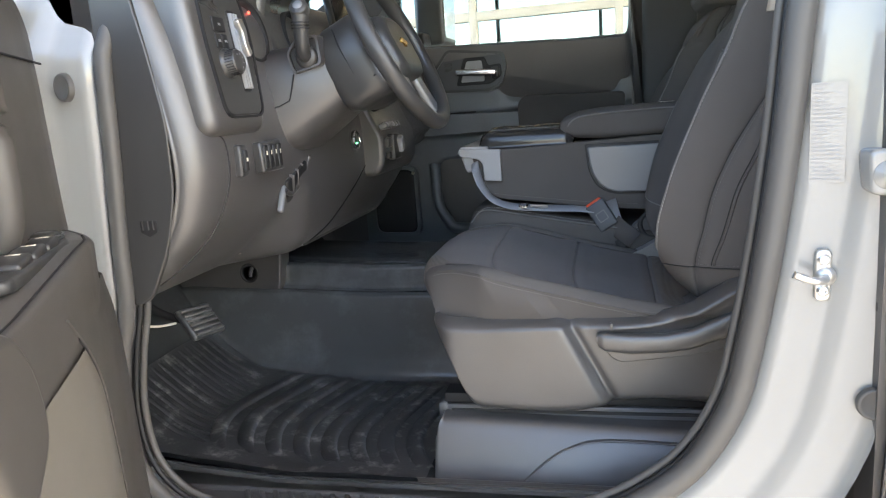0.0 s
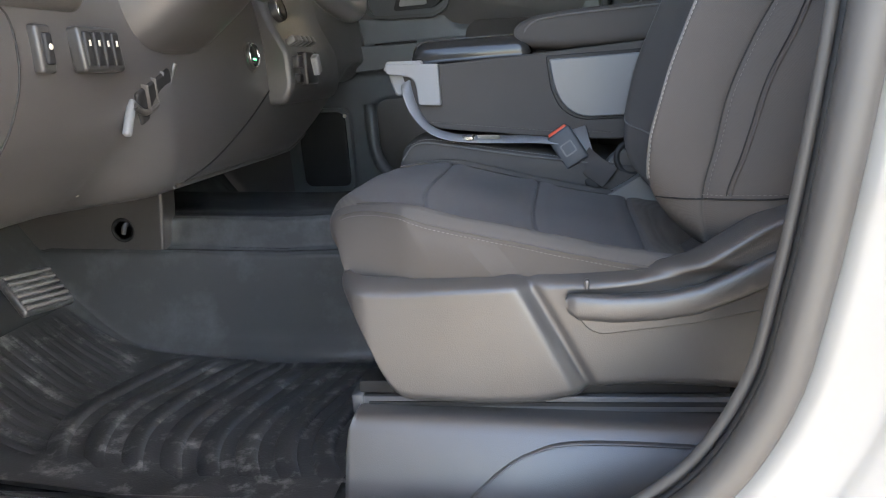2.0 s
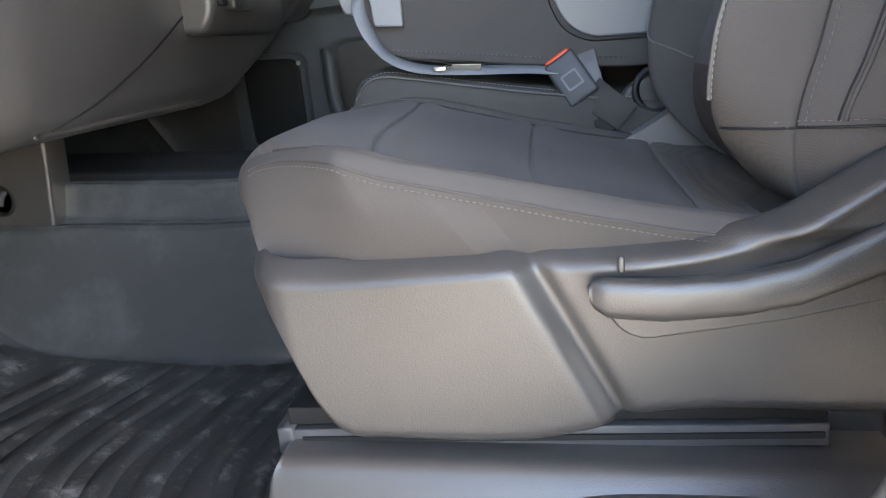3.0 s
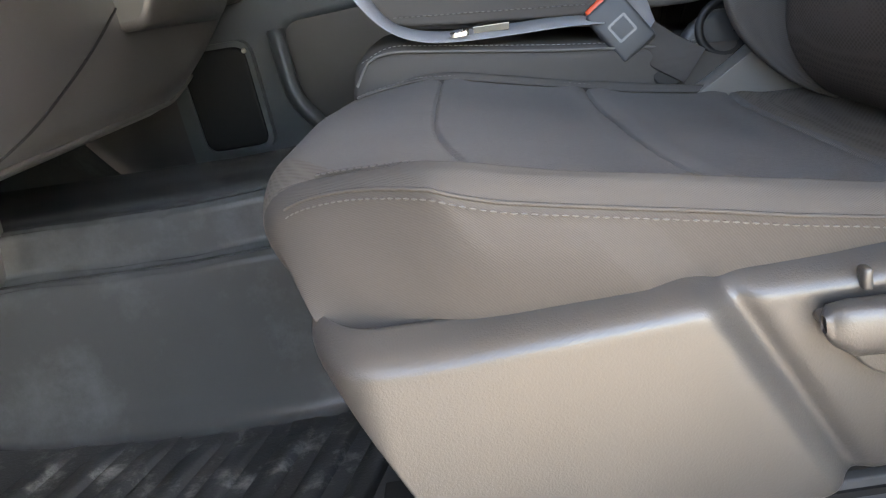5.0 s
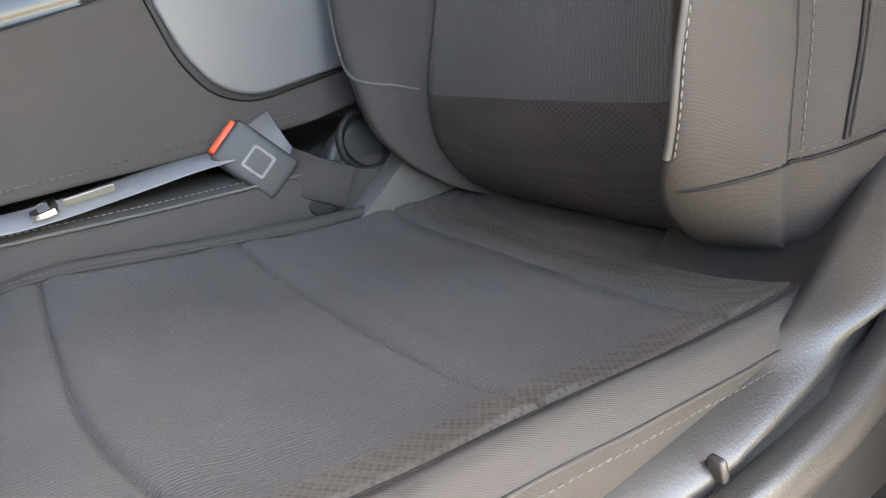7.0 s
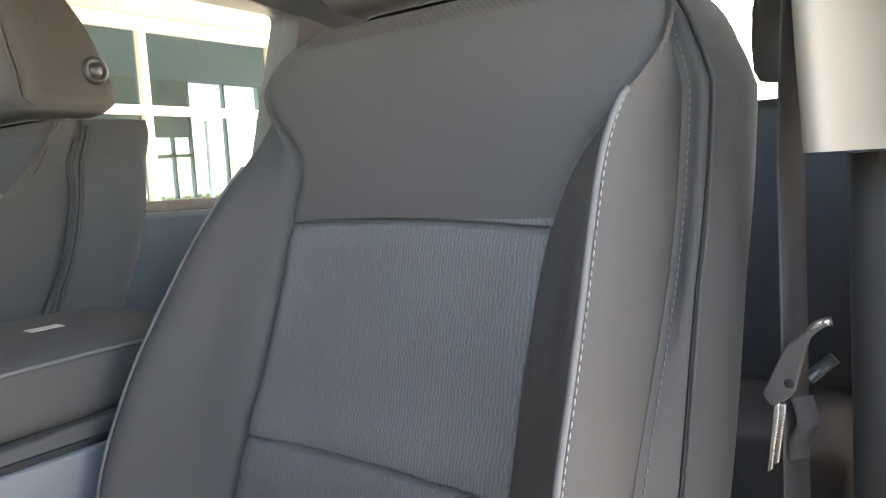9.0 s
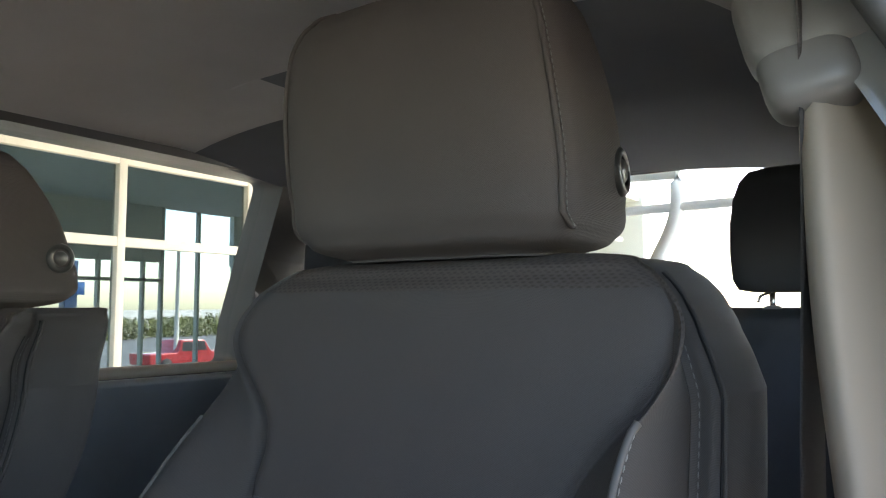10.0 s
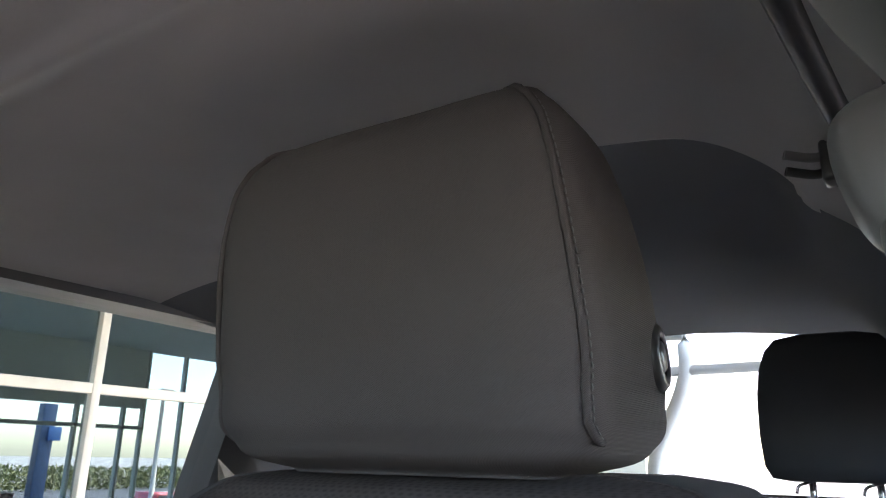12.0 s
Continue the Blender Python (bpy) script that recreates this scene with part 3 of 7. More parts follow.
part("outer", slab([(-1.06, -0.1), (-0.70, -0.1), (-0.70, 1.0), (-1.06, 1.0)], "y", -0.97, -0.95, 0.004), M_PAINT, kickp)

# dark rail strip along the driver side headliner edge
rail = thing("roof_rail_trim", "black seal strip along the driver side headliner edge", "trim strip", kind="structure")
line = np.array([(x, y, roof_z(x, y) - 0.006) for x, y in fair([(0.40, -0.605), (0.62, -0.622), (0.757, -0.636), (0.848, -0.646), (0.96, -0.660), (1.15, -0.668)], 30)])
part("strip", tube("strip", line, 0.012, 10, 0.28), M_SMOOTH, rail)
part("channel", tube("channel", line + np.array((0.0, -0.034, -0.006)), 0.018, 10, 0.35), M_GREY, rail)
part("clip", box((0.10, 0.008, 0.004), (0.70, -0.632, 1.283), 0.002, 2, Matrix.Rotation(radians(-5), 4, "Z")), M_GREY, rail)

# ---- outside: storefront, canopy, yard ----
M_TINT = glass("tinted_glazing", (0.28, 0.335, 0.355))
M_SOFFIT = material("canopy_soffit", (0.42, 0.36, 0.27), 0.8, var=0.08, scale=0.7, grain=40, bump=0.1)
M_STONE = material("beige_stone_cladding", (0.50, 0.42, 0.32), 0.85, var=0.15, scale=2.0, grain=60, bump=0.5, depth=0.003)
BY = 5.0
store = thing("storefront", "glazed storefront with pale metal mullions beside the truck", "building")
part("wall", box((26, 0.4, 1.3), (3.0, BY + 0.30, 3.0), 0.02), M_STONE, store)
part("plinth", box((26, 0.3, 0.35), (3.0, BY + 0.20, -0.66), 0.01), M_STONE, store)
MULL = [-6.6, -5.1, -3.66, -2.25, -0.85, 0.5, 1.92, 2.36, 3.77, 5.2, 6.62, 8.05, 9.5, 11.0]
for a, b in zip(MULL, MULL[1:]):
    for z0, z1 in ((-0.50, 1.52), (1.52, 2.25)):
        part("pane", slab([(a + 0.03, z0 + 0.03), (b - 0.03, z0 + 0.03), (b - 0.03, z1 - 0.03), (a + 0.03, z1 - 0.03)], "y", BY + 0.03, BY + 0.045, 0), M_TINT, store).visible_shadow = False
for x in MULL:
    part("mullion", box((0.075, 0.10, 2.8), (x, BY + 0.02, 0.88), 0.006, 2), M_PALE, store)
for z in (-0.50, 1.52, 2.26):
    part("transom", box((17.7, 0.09, 0.085 if z < 2 else 0.12), (2.2, BY + 0.02, z), 0.006, 2), M_PALE, store)
# the hall behind the glass, with a glazed far wall and one tall bay
FY = 16.0
M_HALL = material("hall_plaster", (0.55, 0.55, 0.48), 0.85, var=0.06, scale=0.8, grain=60, bump=0.1)
part("hall_ceiling", box((26, 11.2, 0.1), (5.0, 10.6, 3.65)), M_HALL, store)
part("hall_floor", box((26, 11.2, 0.1), (5.0, 10.6, -0.83)), M_HALL, store)
part("far_wall", box((3.8, 0.3, 1.55), (9.9, FY + 0.1, 2.90), 0.01), M_HALL, store)
part("far_wall", box((3.7, 0.3, 1.55), (16.15, FY + 0.1, 2.90), 0.01), M_HALL, store)
for x in (-8.0, 18.0):
    part("side_wall", box((0.2, 11.4, 4.6), (x, 10.6, 1.4)), M_HALL, store)
FAR = [-7.0 + 2.44 * k for k in range(8)] + [11.3, 11.85, 13.0, 14.25, 15.6, 17.0]
for x in FAR:
    part("mullion", box((0.08, 0.14, 3.2 if 8 < x < 11.5 or x > 14.5 else 4.4), (x, FY, 0.7 if 8 < x < 11.5 or x > 14.5 else 1.4), 0.01), M_HALL, store)
part("transom", box((18.6, 0.14, 0.09), (2.6, FY, 1.64), 0.01), M_HALL, store)
for x, y in ((5.2, 8.2), (2.0, 10.5), (-2.0, 8.2)):
    part("downlight", lathe("downlight", [(0.0, 0.0), (0.08, 0.0), (0.10, 0.02), (0.11, 0.05)], (x, y, 3.56), (0, 0, 1), 20), glow("warm_downlight", (1.0, 0.9, 0.7), 3.0), store)
canopy = thing("canopy", "wide canopy with a pale grey soffit over the truck", "canopy")
part("soffit", box((9.0, 7.5, 0.12), (2.2, 1.5, 3.3), 0.02), M_SOFFIT, canopy)
part("fascia", box((9.0, 0.10, 0.55), (2.2, -2.28, 3.5), 0.02), M_PALE, canopy)
for k in range(4):
    part("beam", box((0.16, 7.3, 0.22), (-1.6 + 2.5 * k, 1.5, 3.16), 0.01), M_SOFFIT, canopy)
for x in (6.3,):
    part("column", box((0.30, 0.30, 4.0), (x, -2.0, 1.2), 0.02), M_PALE, canopy)

# yard with a parked pickup, a lamp post, a sign pylon and far trees
M_REDPAINT = material("red_car_paint", (0.55, 0.03, 0.03), 0.3, var=0.03, bump=0, coat=1.0)
M_TYRE = material("tyre_rubber", (0.02, 0.02, 0.02), 0.8)
GZ = -2.6
pick = thing("pickup", "parked red pickup truck in the yard", "pickup")
pick.matrix_basis = pose(24.9, 32.6, GZ, 0, 0, 0)
part("body", slab(rounded([(-2.6, 0.45), (2.6, 0.45), (2.65, 1.05), (1.2, 1.12), (0.75, 1.75), (-0.75, 1.78), (-0.95, 1.12), (-2.65, 1.12)], 0.12), "y", -0.9, 0.9, 0.08, 3), M_REDPAINT, pick)
for x0, x1 in ((-0.70, -0.03), (0.03, 0.78)):
    part("side_window", slab(rounded([(x0, 1.18), (x1 + 0.1, 1.18), (x1 - 0.08, 1.66), (x0 + 0.04, 1.66)], 0.05), "y", -0.91, -0.895, 0.004), M_SMOOTH, pick)
for x in (-1.65, 1.70):
    for y in (-0.8, 0.8):
        w = part("wheel", lathe("wheel", [(0.0, 0.06), (0.22, 0.05), (0.25, 0.12), (0.38, 0.12), (0.40, 0.0), (0.38, -0.12), (0.0, -0.12)], (x, y, 0.40), (0, 1, 0), 24), M_TYRE, pick)
lamp = thing("street_lamp", "tall pale lamp post in the yard", "street lamp")
part("pole", tube("pole", [(24.1, 32.1, GZ), (24.1, 32.1, 4.2)], [0.14, 0.09], 12), M_PALE, lamp)
part("head", box((0.7, 0.3, 0.12), (24.3, 32.1, 4.25), 0.03), M_PALE, lamp)
pyl = thing("sign_pylon", "dark blue sign pylon with a plain panel", "sign")
part("pylon", box((0.6, 0.5, 5.4), (18.2, 32.1, GZ + 3.0), 0.03), material("dark_blue_panel", (0.02, 0.045, 0.10), 0.4, bump=0), pyl)
part("panel", box((0.6, 0.04, 0.6), (18.5, 31.8, 1.8), 0.01), material("blue_panel", (0.03, 0.10, 0.26), 0.4, bump=0), pyl)
M_LEAF = material("dry_green_leaves", (0.17, 0.17, 0.06), 0.8, var=0.4, scale=0.4, bump=0)
rnd = random.Random(11)
vs, fs = [], []
for k in range(60000):
    x = rnd.uniform(-60, 140)
    tall = 2.1 + 1.0 * noise.noise((x * 0.13, 0, 0)) + 0.8 * noise.noise((x * 0.6, 3, 0))
    c = Vector((x, 74 + rnd.uniform(-5, 5), GZ + rnd.random() * tall))
    a, b = (Vector((rnd.gauss(0, 1), rnd.gauss(0, 1), rnd.gauss(0, 1))).normalized() for q in range(2))
    s = rnd.uniform(0.12, 0.30)
    n0 = len(vs)
    vs += [c - a * s, c + b * s, c + a * s]
    fs.append((n0, n0 + 1, n0 + 2))
solo("far_trees", mesh_of("far_trees", vs, fs, False), M_LEAF, "low line of far green trees", "trees", kind="stuff")

# service body rack behind the cab
rack = thing("ladder_rack", "white tubular ladder rack behind the cab", "rack")
M_WHITE = material("white_rack_paint", (0.75, 0.75, 0.73), 0.4, var=0.03, bump=0)
for s, y0 in ((1, -0.09), (-1, 0.95)):
    part("post", tube("post", fair([(2.6, y0, 1.52), (2.6, y0, 1.30), (2.6, y0 + s * 0.03, 1.20), (2.6, y0 + s * 0.09, 1.08), (2.6, y0 + s * 0.12, 0.95), (2.6, y0 + s * 0.12, 0.4)], 24), 0.022, 10), M_WHITE, rack)
part("crossbar", tube("crossbar", [(2.6, -0.95, 1.30), (2.6, 0.95, 1.275)], 0.016, 10), M_WHITE, rack)
part("crossbar", tube("crossbar", [(2.6, -0.09, 1.40), (2.6, 0.95, 1.42)], 0.016, 10), M_WHITE, rack)
part("rail", tube("rail", [(2.6, -0.09, 1.32), (5.0, -0.09, 1.34)], 0.018, 10), M_WHITE, rack)
part("rail", tube("rail", [(2.6, 0.95, 1.42), (5.0, 0.95, 1.42)], 0.018, 10), M_WHITE, rack)
part("deck", box((2.6, 1.9, 0.06), (3.6, YC, 0.36), 0.01), M_WHITE, rack)

# passenger side mirror
mirror = thing("side_mirror", "black framed passenger side mirror", "mirror")
part("housing", slab(rounded([(1.02, 0.98), (1.30, 0.98), (1.32, 1.22), (1.04, 1.24)], 0.03), "x", -0.42, -0.30, 0.02), M_SMOOTH, mirror)
part("mirror_glass", slab(rounded([(1.06, 1.01), (1.28, 1.01), (1.29, 1.20), (1.07, 1.21)], 0.02), "x", -0.302, -0.297, 0.001), M_CHROME, mirror)
part("arm", box((0.05, 0.14, 0.05), (-0.38, 0.98, 1.0), 0.015, 3), M_SMOOTH, mirror)
solo("road", grid("road", [[(x, y, ground_z(y) + 0.02) for y in (17.0, 18.0, 19.0, 22, 26, 30, 32, 34, 72)] for x in (-80, -20, 0, 20, 40, 140)]), material("grey_asphalt", (0.10, 0.10, 0.10), 0.9, var=0.15, scale=0.5, grain=40, bump=0.3, depth=0.004), "grey asphalt lot behind the storefront", "road", kind="structure")

# ---- front seats ----
SEAT_Y = -0.39
TOPLINE = [(-0.028, 0.325), (-0.052, 0.352), (-0.057, 0.382), (-0.042, 0.405), (-0.006, 0.417), (0.05, 0.413), (0.10, 0.400), (0.18, 0.378), (0.27, 0.354), (0.36, 0.332), (0.45, 0.314), (0.53, 0.305), (0.61, 0.298)]
# across the cushion: insert 0..1, piping groove at 1, bolster 1..2
CROSS = [(0.0, 0.002), (0.45, 0.002), (0.75, 0.004), (0.90, 0.008), (0.97, 0.011), (1.0, 0.006), (1.04, 0.012), (1.2, 0.018), (1.4, 0.020), (1.65, 0.017), (1.88, 0.009), (2.0, 0.002)]


def pipe_w(x):
    """Half width of the insert: where the piping runs."""
    return soft(x, [(-0.07, 0.13), (-0.045, 0.16), (-0.02, 0.186), (0.0, 0.200), (0.02, 0.210), (0.06, 0.222), (0.117, 0.231), (0.189, 0.230), (0.26, 0.224), (0.36, 0.222), (0.53, 0.220)])


def edge_w(x):
    """Half width of the cushion's top, rounded at the front corners."""
    return soft(x, [(-0.07, 0.165), (-0.045, 0.195), (-0.02, 0.220), (0.0, 0.238), (0.03, 0.256), (0.06, 0.264), (0.10, 0.265), (0.16, 0.263), (0.24, 0.256), (0.33, 0.253), (0.53, 0.250)])


def seat_cushion(parent):
    n = 446
    path = fair(TOPLINE, n)
    half = np.unique(np.concatenate([np.linspace(0, 0.95, 22), [0.97, 0.985, 1.0, 1.015, 1.04, 1.08], np.linspace(1.15, 2.0, 14)]))
    us = np.concatenate([-half[:0:-1], half])
    jp = int(np.argmin(abs(us + 1.0)))
    cx, ch = zip(*CROSS)
    rows, lift = [], []
    for i, (x, z) in enumerate(path):
        t = path[min(i + 1, n - 1)] - path[max(i - 1, 0)]
        t /= np.linalg.norm(t)
        nrm = np.array((-t[1], t[0]))
        front = max(0.0, min(1.0, 1 - (x + 0.03) / 0.16))
        front = front * front * (3 - 2 * front)
        k = 1 - 0.8 * front
        w, pw = edge_w(x), pipe_w(x)
        lift.append(0.0012 + 0.0052 * k)
        row = []
        for u in us:
            a = abs(u)
            h = float(np.interp(a, cx, ch))
            v = a * pw if a < 1 else pw + (a - 1) * (w - pw)
            if a < 1.0 and x > 0.03:
                out = max(0.0, -u)
                for x0, kk in ((0.092, 0.034), (0.266, 0.016), (0.436, -0.006)):
                    d = x - (x0 + kk * out ** 2)
                    h -= 0.0055 * max(0.0, 1 - abs(d) / 0.0028)
                    h += 0.003 * math.exp(-((abs(d) - 0.018) / 0.016) ** 2) + 0.0005 * math.sin(u * 95) * math.exp(-(d / 0.012) ** 2)
            h += 0.0012 * noise.noise((x * 14, u * 3, 2))
            ease = max(0.0, min(1.0, (0.14 - x) / 0.17))
            back = (0.062 if u < 0 else 0.022) * max(0.0, (v - 0.06) / 0.18) ** 2.0 * ease * ease * (3 - 2 * ease)
            q = np.array((x, z)) + nrm * (h * k)
            row.append((q[0] + back, math.copysign(v, u), q[1] - 0.010 * front * max(0.0, (v - 0.10) / 0.146)))
        rows.append(row)
    edge_l, edge_r = [r[0] for r in rows], [r[-1] for r in rows]
    pipe_l, pipe_r = [r[jp] for r in rows], [r[len(us) - 1 - jp] for r in rows]
    ns, full = 13, []
    for i in range(n):
        f = i / 399
        flanks = []
        tuck = max(0.0, min(1.0, (f - 0.46) / 0.07))
        for e, s in ((np.array(edge_l[i]), -1), (np.array(edge_r[i]), 1)):
            b = np.array((-0.005 + 0.545 * f ** 1.05, s * (0.205 + 0.035 * min(1.0, f / 0.22) ** 0.6 - 0.006 * tuck), 0.285))
            col = []
            for q in np.linspace(0, 1, ns + 1)[1:]:
                p = e * (1 - q) + b * q
                out = math.sin(math.pi * min(1, q * 1.1)) * 0.009 * (1 - 0.8 * tuck)
                p[1] += s * out
                p[0] -= out * max(0.0, 1 - f / 0.2)
                col.append(tuple(p))
            flanks.append(col)
        full.append(flanks[0][::-1] + rows[i] + flanks[1])
    mid = (us[1:] + us[:-1]) / 2

    def slot(i, j):
        k = j - ns
        if not 0 <= k < len(mid):
            return 0
        x, a = rows[i][k][0], abs(mid[k])
        if a < 1.0 and 0.03 < x < 0.445:
            return 2 if mid[k] < -0.84 - 0.10 * max(0.0, 1 - (x - 0.09) / 0.1) and x > 0.10 else 1
        return 2 if (x < 0.030 - 0.14 * abs(a - 0.95)) or (x > 0.445 and a < 1.0) else 1 if a < 1.0 else 0

    cushion = part("cushion", grid("cushion", full, mats=slot), [M_FABRIC, M_INSERT, M_MESHF], parent)
    for edge, s in ((edge_l, -1), (edge_r, 1)):
        down = np.array((0, s * 0.0035, -0.006))
        part("seam", tube("seam", [np.array(p) for p in edge[52::2]], 0.0015, 6), M_FABRIC, cushion)
        part("stitching", dashes("stitching", [np.array(p) + down for p in edge[52::2]], 0.0062, 0.0042, 0.0008), M_PIPE, cushion, "fine grey seam stitching")
    for line, ups, s in ((pipe_l[72:384:2], lift[72:384:2], -1), (pipe_r[72:350:2], lift[72:350:2], 1)):
        part("piping", tube("piping", [np.array(p) + (0, s * 0.0012, q) for p, q in zip(line, ups)], 0.0021, 6), M_FABRIC, cushion)
        part("stitching", dashes("stitching", [np.array(p) + (0, s * 0.0055, q * 1.5) for p, q in zip(line, ups)], 0.006, 0.0042, 0.0008), M_PIPE, cushion)
    return cushion


# the backrest's cross-section, by height: insert face, its edge, the bolster ridge, two side seams
BACK_X = [(0.295, 0.575), (0.315, 0.538), (0.335, 0.516), (0.37, 0.497), (0.42, 0.490), (0.48, 0.500), (0.52, 0.512), (0.625, 0.541), (0.72, 0.568), (0.807, 0.598), (0.90, 0.632), (0.95, 0.655), (0.982, 0.680), (0.998, 0.708), (1.003, 0.735)]
BACK_NARROW = [(0.295, 0.80), (0.32, 0.87), (0.36, 0.94), (0.41, 0.99), (0.45, 1.0), (0.50, 1.0), (0.86, 1.0), (0.90, 1.0), (0.93, 0.995), (0.955, 0.965), (0.975, 0.90), (0.990, 0.81), (0.999, 0.70), (1.003, 0.52)]
BACK_T = [(0.295, 0.07), (0.36, 0.13), (0.6, 0.145), (0.8, 0.135), (0.9, 0.12), (0.96, 0.10), (0.99, 0.065), (1.003, 0.02)]
INS_OUT = [(0.30, 0.150), (0.405, 0.145), (0.50, 0.142), (0.62, 0.144), (0.72, 0.148), (0.807, 0.156), (0.84, 0.166), (0.87, 0.184), (0.894, 0.205), (0.91, 0.215), (1.01, 0.23)]
INS_IN = [(0.30, 0.19), (0.405, 0.176), (0.50, 0.150), (0.62, 0.128), (0.72, 0.115), (0.807, 0.110), (0.85, 0.112), (0.870, 0.122), (0.888, 0.145), (0.905, 0.172), (0.925, 0.198), (1.01, 0.22)]
PROUD_OUT = [(0.295, 0.004), (0.34, 0.020), (0.42, 0.052), (0.50, 0.066), (0.56, 0.068), (0.64, 0.060), (0.72, 0.047), (0.80, 0.036), (0.88, 0.030), (0.93, 0.012), (0.97, -0.006), (1.003, -0.012)]
PROUD_IN = [(0.295, 0.004), (0.34, 0.020), (0.42, 0.052), (0.50, 0.066), (0.56, 0.068), (0.64, 0.060), (0.72, 0.046), (0.80, 0.030), (0.84, 0.014), (0.88, -0.010), (0.92, -0.022), (1.003, -0.022)]
PIPE_OUT = [(0.295, 0.162), (0.40, 0.172), (0.44, 0.190), (0.50, 0.204), (0.70, 0.207), (0.88, 0.209), (0.92, 0.219), (1.01, 0.235)]
PIPE_IN = [(0.295, 0.205), (0.42, 0.196), (0.46, 0.200), (0.50, 0.216), (0.54, 0.229), (0.60, 0.236), (0.65, 0.234), (0.72, 0.219), (0.82, 0.197), (0.88, 0.190), (0.93, 0.205), (1.01, 0.225)]
SEAM_A = [(0.295, 0.53), (0.36, 0.508), (0.40, 0.502), (0.48, 0.517), (0.535, 0.530), (0.596, 0.553), (0.682, 0.602), (0.746, 0.640), (0.80, 0.664), (0.88, 0.684), (0.93, 0.690), (1.003, 0.742)]
SEAM_B = [(0.295, 0.56), (0.36, 0.538), (0.41, 0.532), (0.46, 0.548), (0.556, 0.577), (0.632, 0.612), (0.72, 0.640), (0.80, 0.664), (0.88, 0.688), (0.93, 0.702), (1.003, 0.748)]
SECTION_U = [0.0, 0.25, 0.40, 0.43, 0.46, 0.54, 0.64, 0.69, 0.78, 0.80, 0.82, 0.90, 0.96, 1.0]


def section(z, side):
    """Control points (y, x) of one half of the backrest at a height; side -1 is the door's."""
    bx, thick = soft(z, BACK_X), soft(z, BACK_T)
    door = side < 0
    iw, pk = soft(z, INS_OUT if door else INS_IN), soft(z, PIPE_OUT if door else PIPE_IN)
    pk = max(pk, iw + 0.010)
    h = soft(z, PROUD_OUT if door else PROUD_IN)
    a, b = soft(z, SEAM_A), soft(z, SEAM_B)
    wide = 0.0 if door else 0.030 * max(0.0, min(1.0, (0.84 - z) / 0.12))
    deep = 0.006 if z > 0.80 or not door else 0.004
    ya, yb, yc = 0.223 + wide * 1.3, 0.242 + wide * 0.9, 0.258 + wide * 0.6
    a, b = max(a, bx - h + 0.02), max(b, a + 0.006, bx - h + 0.03)
    return [(0.0, bx - 0.005), (0.72 * iw, bx - 0.003), (iw - 0.005, bx + 0.001), (iw, bx + deep), (iw + 0.005, bx + 0.001 - 0.06 * h),
            (iw + 0.45 * (pk - iw), bx - 0.42 * h), (pk, bx - h), (pk + 0.35 * (ya - pk) + 0.2 * wide, bx - h + 0.10 * (a - bx + h) + 0.003),
            (ya - 0.001, a - 0.004), (ya - 0.003, a), (ya + 0.001, a + 0.003), (yb, b), (yc, b + 0.055), (yc - 0.004, max(b + 0.085, bx + thick * 0.85))]


def back_point(z, u):
    """A place on the front and flank of the backrest; u runs from -1 to 1 across it."""
    c = section(z, -1 if u < 0 else 1)
    a = abs(u)
    lin = 0.38 < a < 0.48 or 0.77 < a < 0.83
    pick = interp if lin else soft
    y = pick(a, [(k, p[0]) for k, p in zip(SECTION_U, c)]) * soft(z, BACK_NARROW)
    x = pick(a, [(k, p[1]) for k, p in zip(SECTION_U, c)])
    if a < 0.43:
        for z0 in (0.624, 0.807):
            d = z - z0 + 0.006 * (y / 0.14) ** 2
            x += 0.008 * max(0.0, 1 - abs(d) / 0.0030) - 0.0007 * math.sin(y * 520) * math.exp(-(d / 0.010) ** 2)
            x -= 0.003 * math.exp(-(((d - 0.018) / 0.016) ** 2)) + 0.003 * math.exp(-(((d + 0.018) / 0.016) ** 2))
    x += 0.0012 * noise.noise((z * 16, u * 5, 4.0))
    if u > 0:
        y *= interp(z, [(0.87, 1.0), (0.92, 0.93), (0.94, 0.905), (0.96, 0.89), (1.0, 0.88)])
    else:
        y *= 1 + (interp(z, [(0.90, 1.0), (0.94, 0.94), (0.96, 0.925), (0.985, 0.93), (1.003, 0.95)]) - 1) * max(0.0, min(1.0, (a - 0.5) / 0.4))
    return (x, math.copysign(y, u), z)


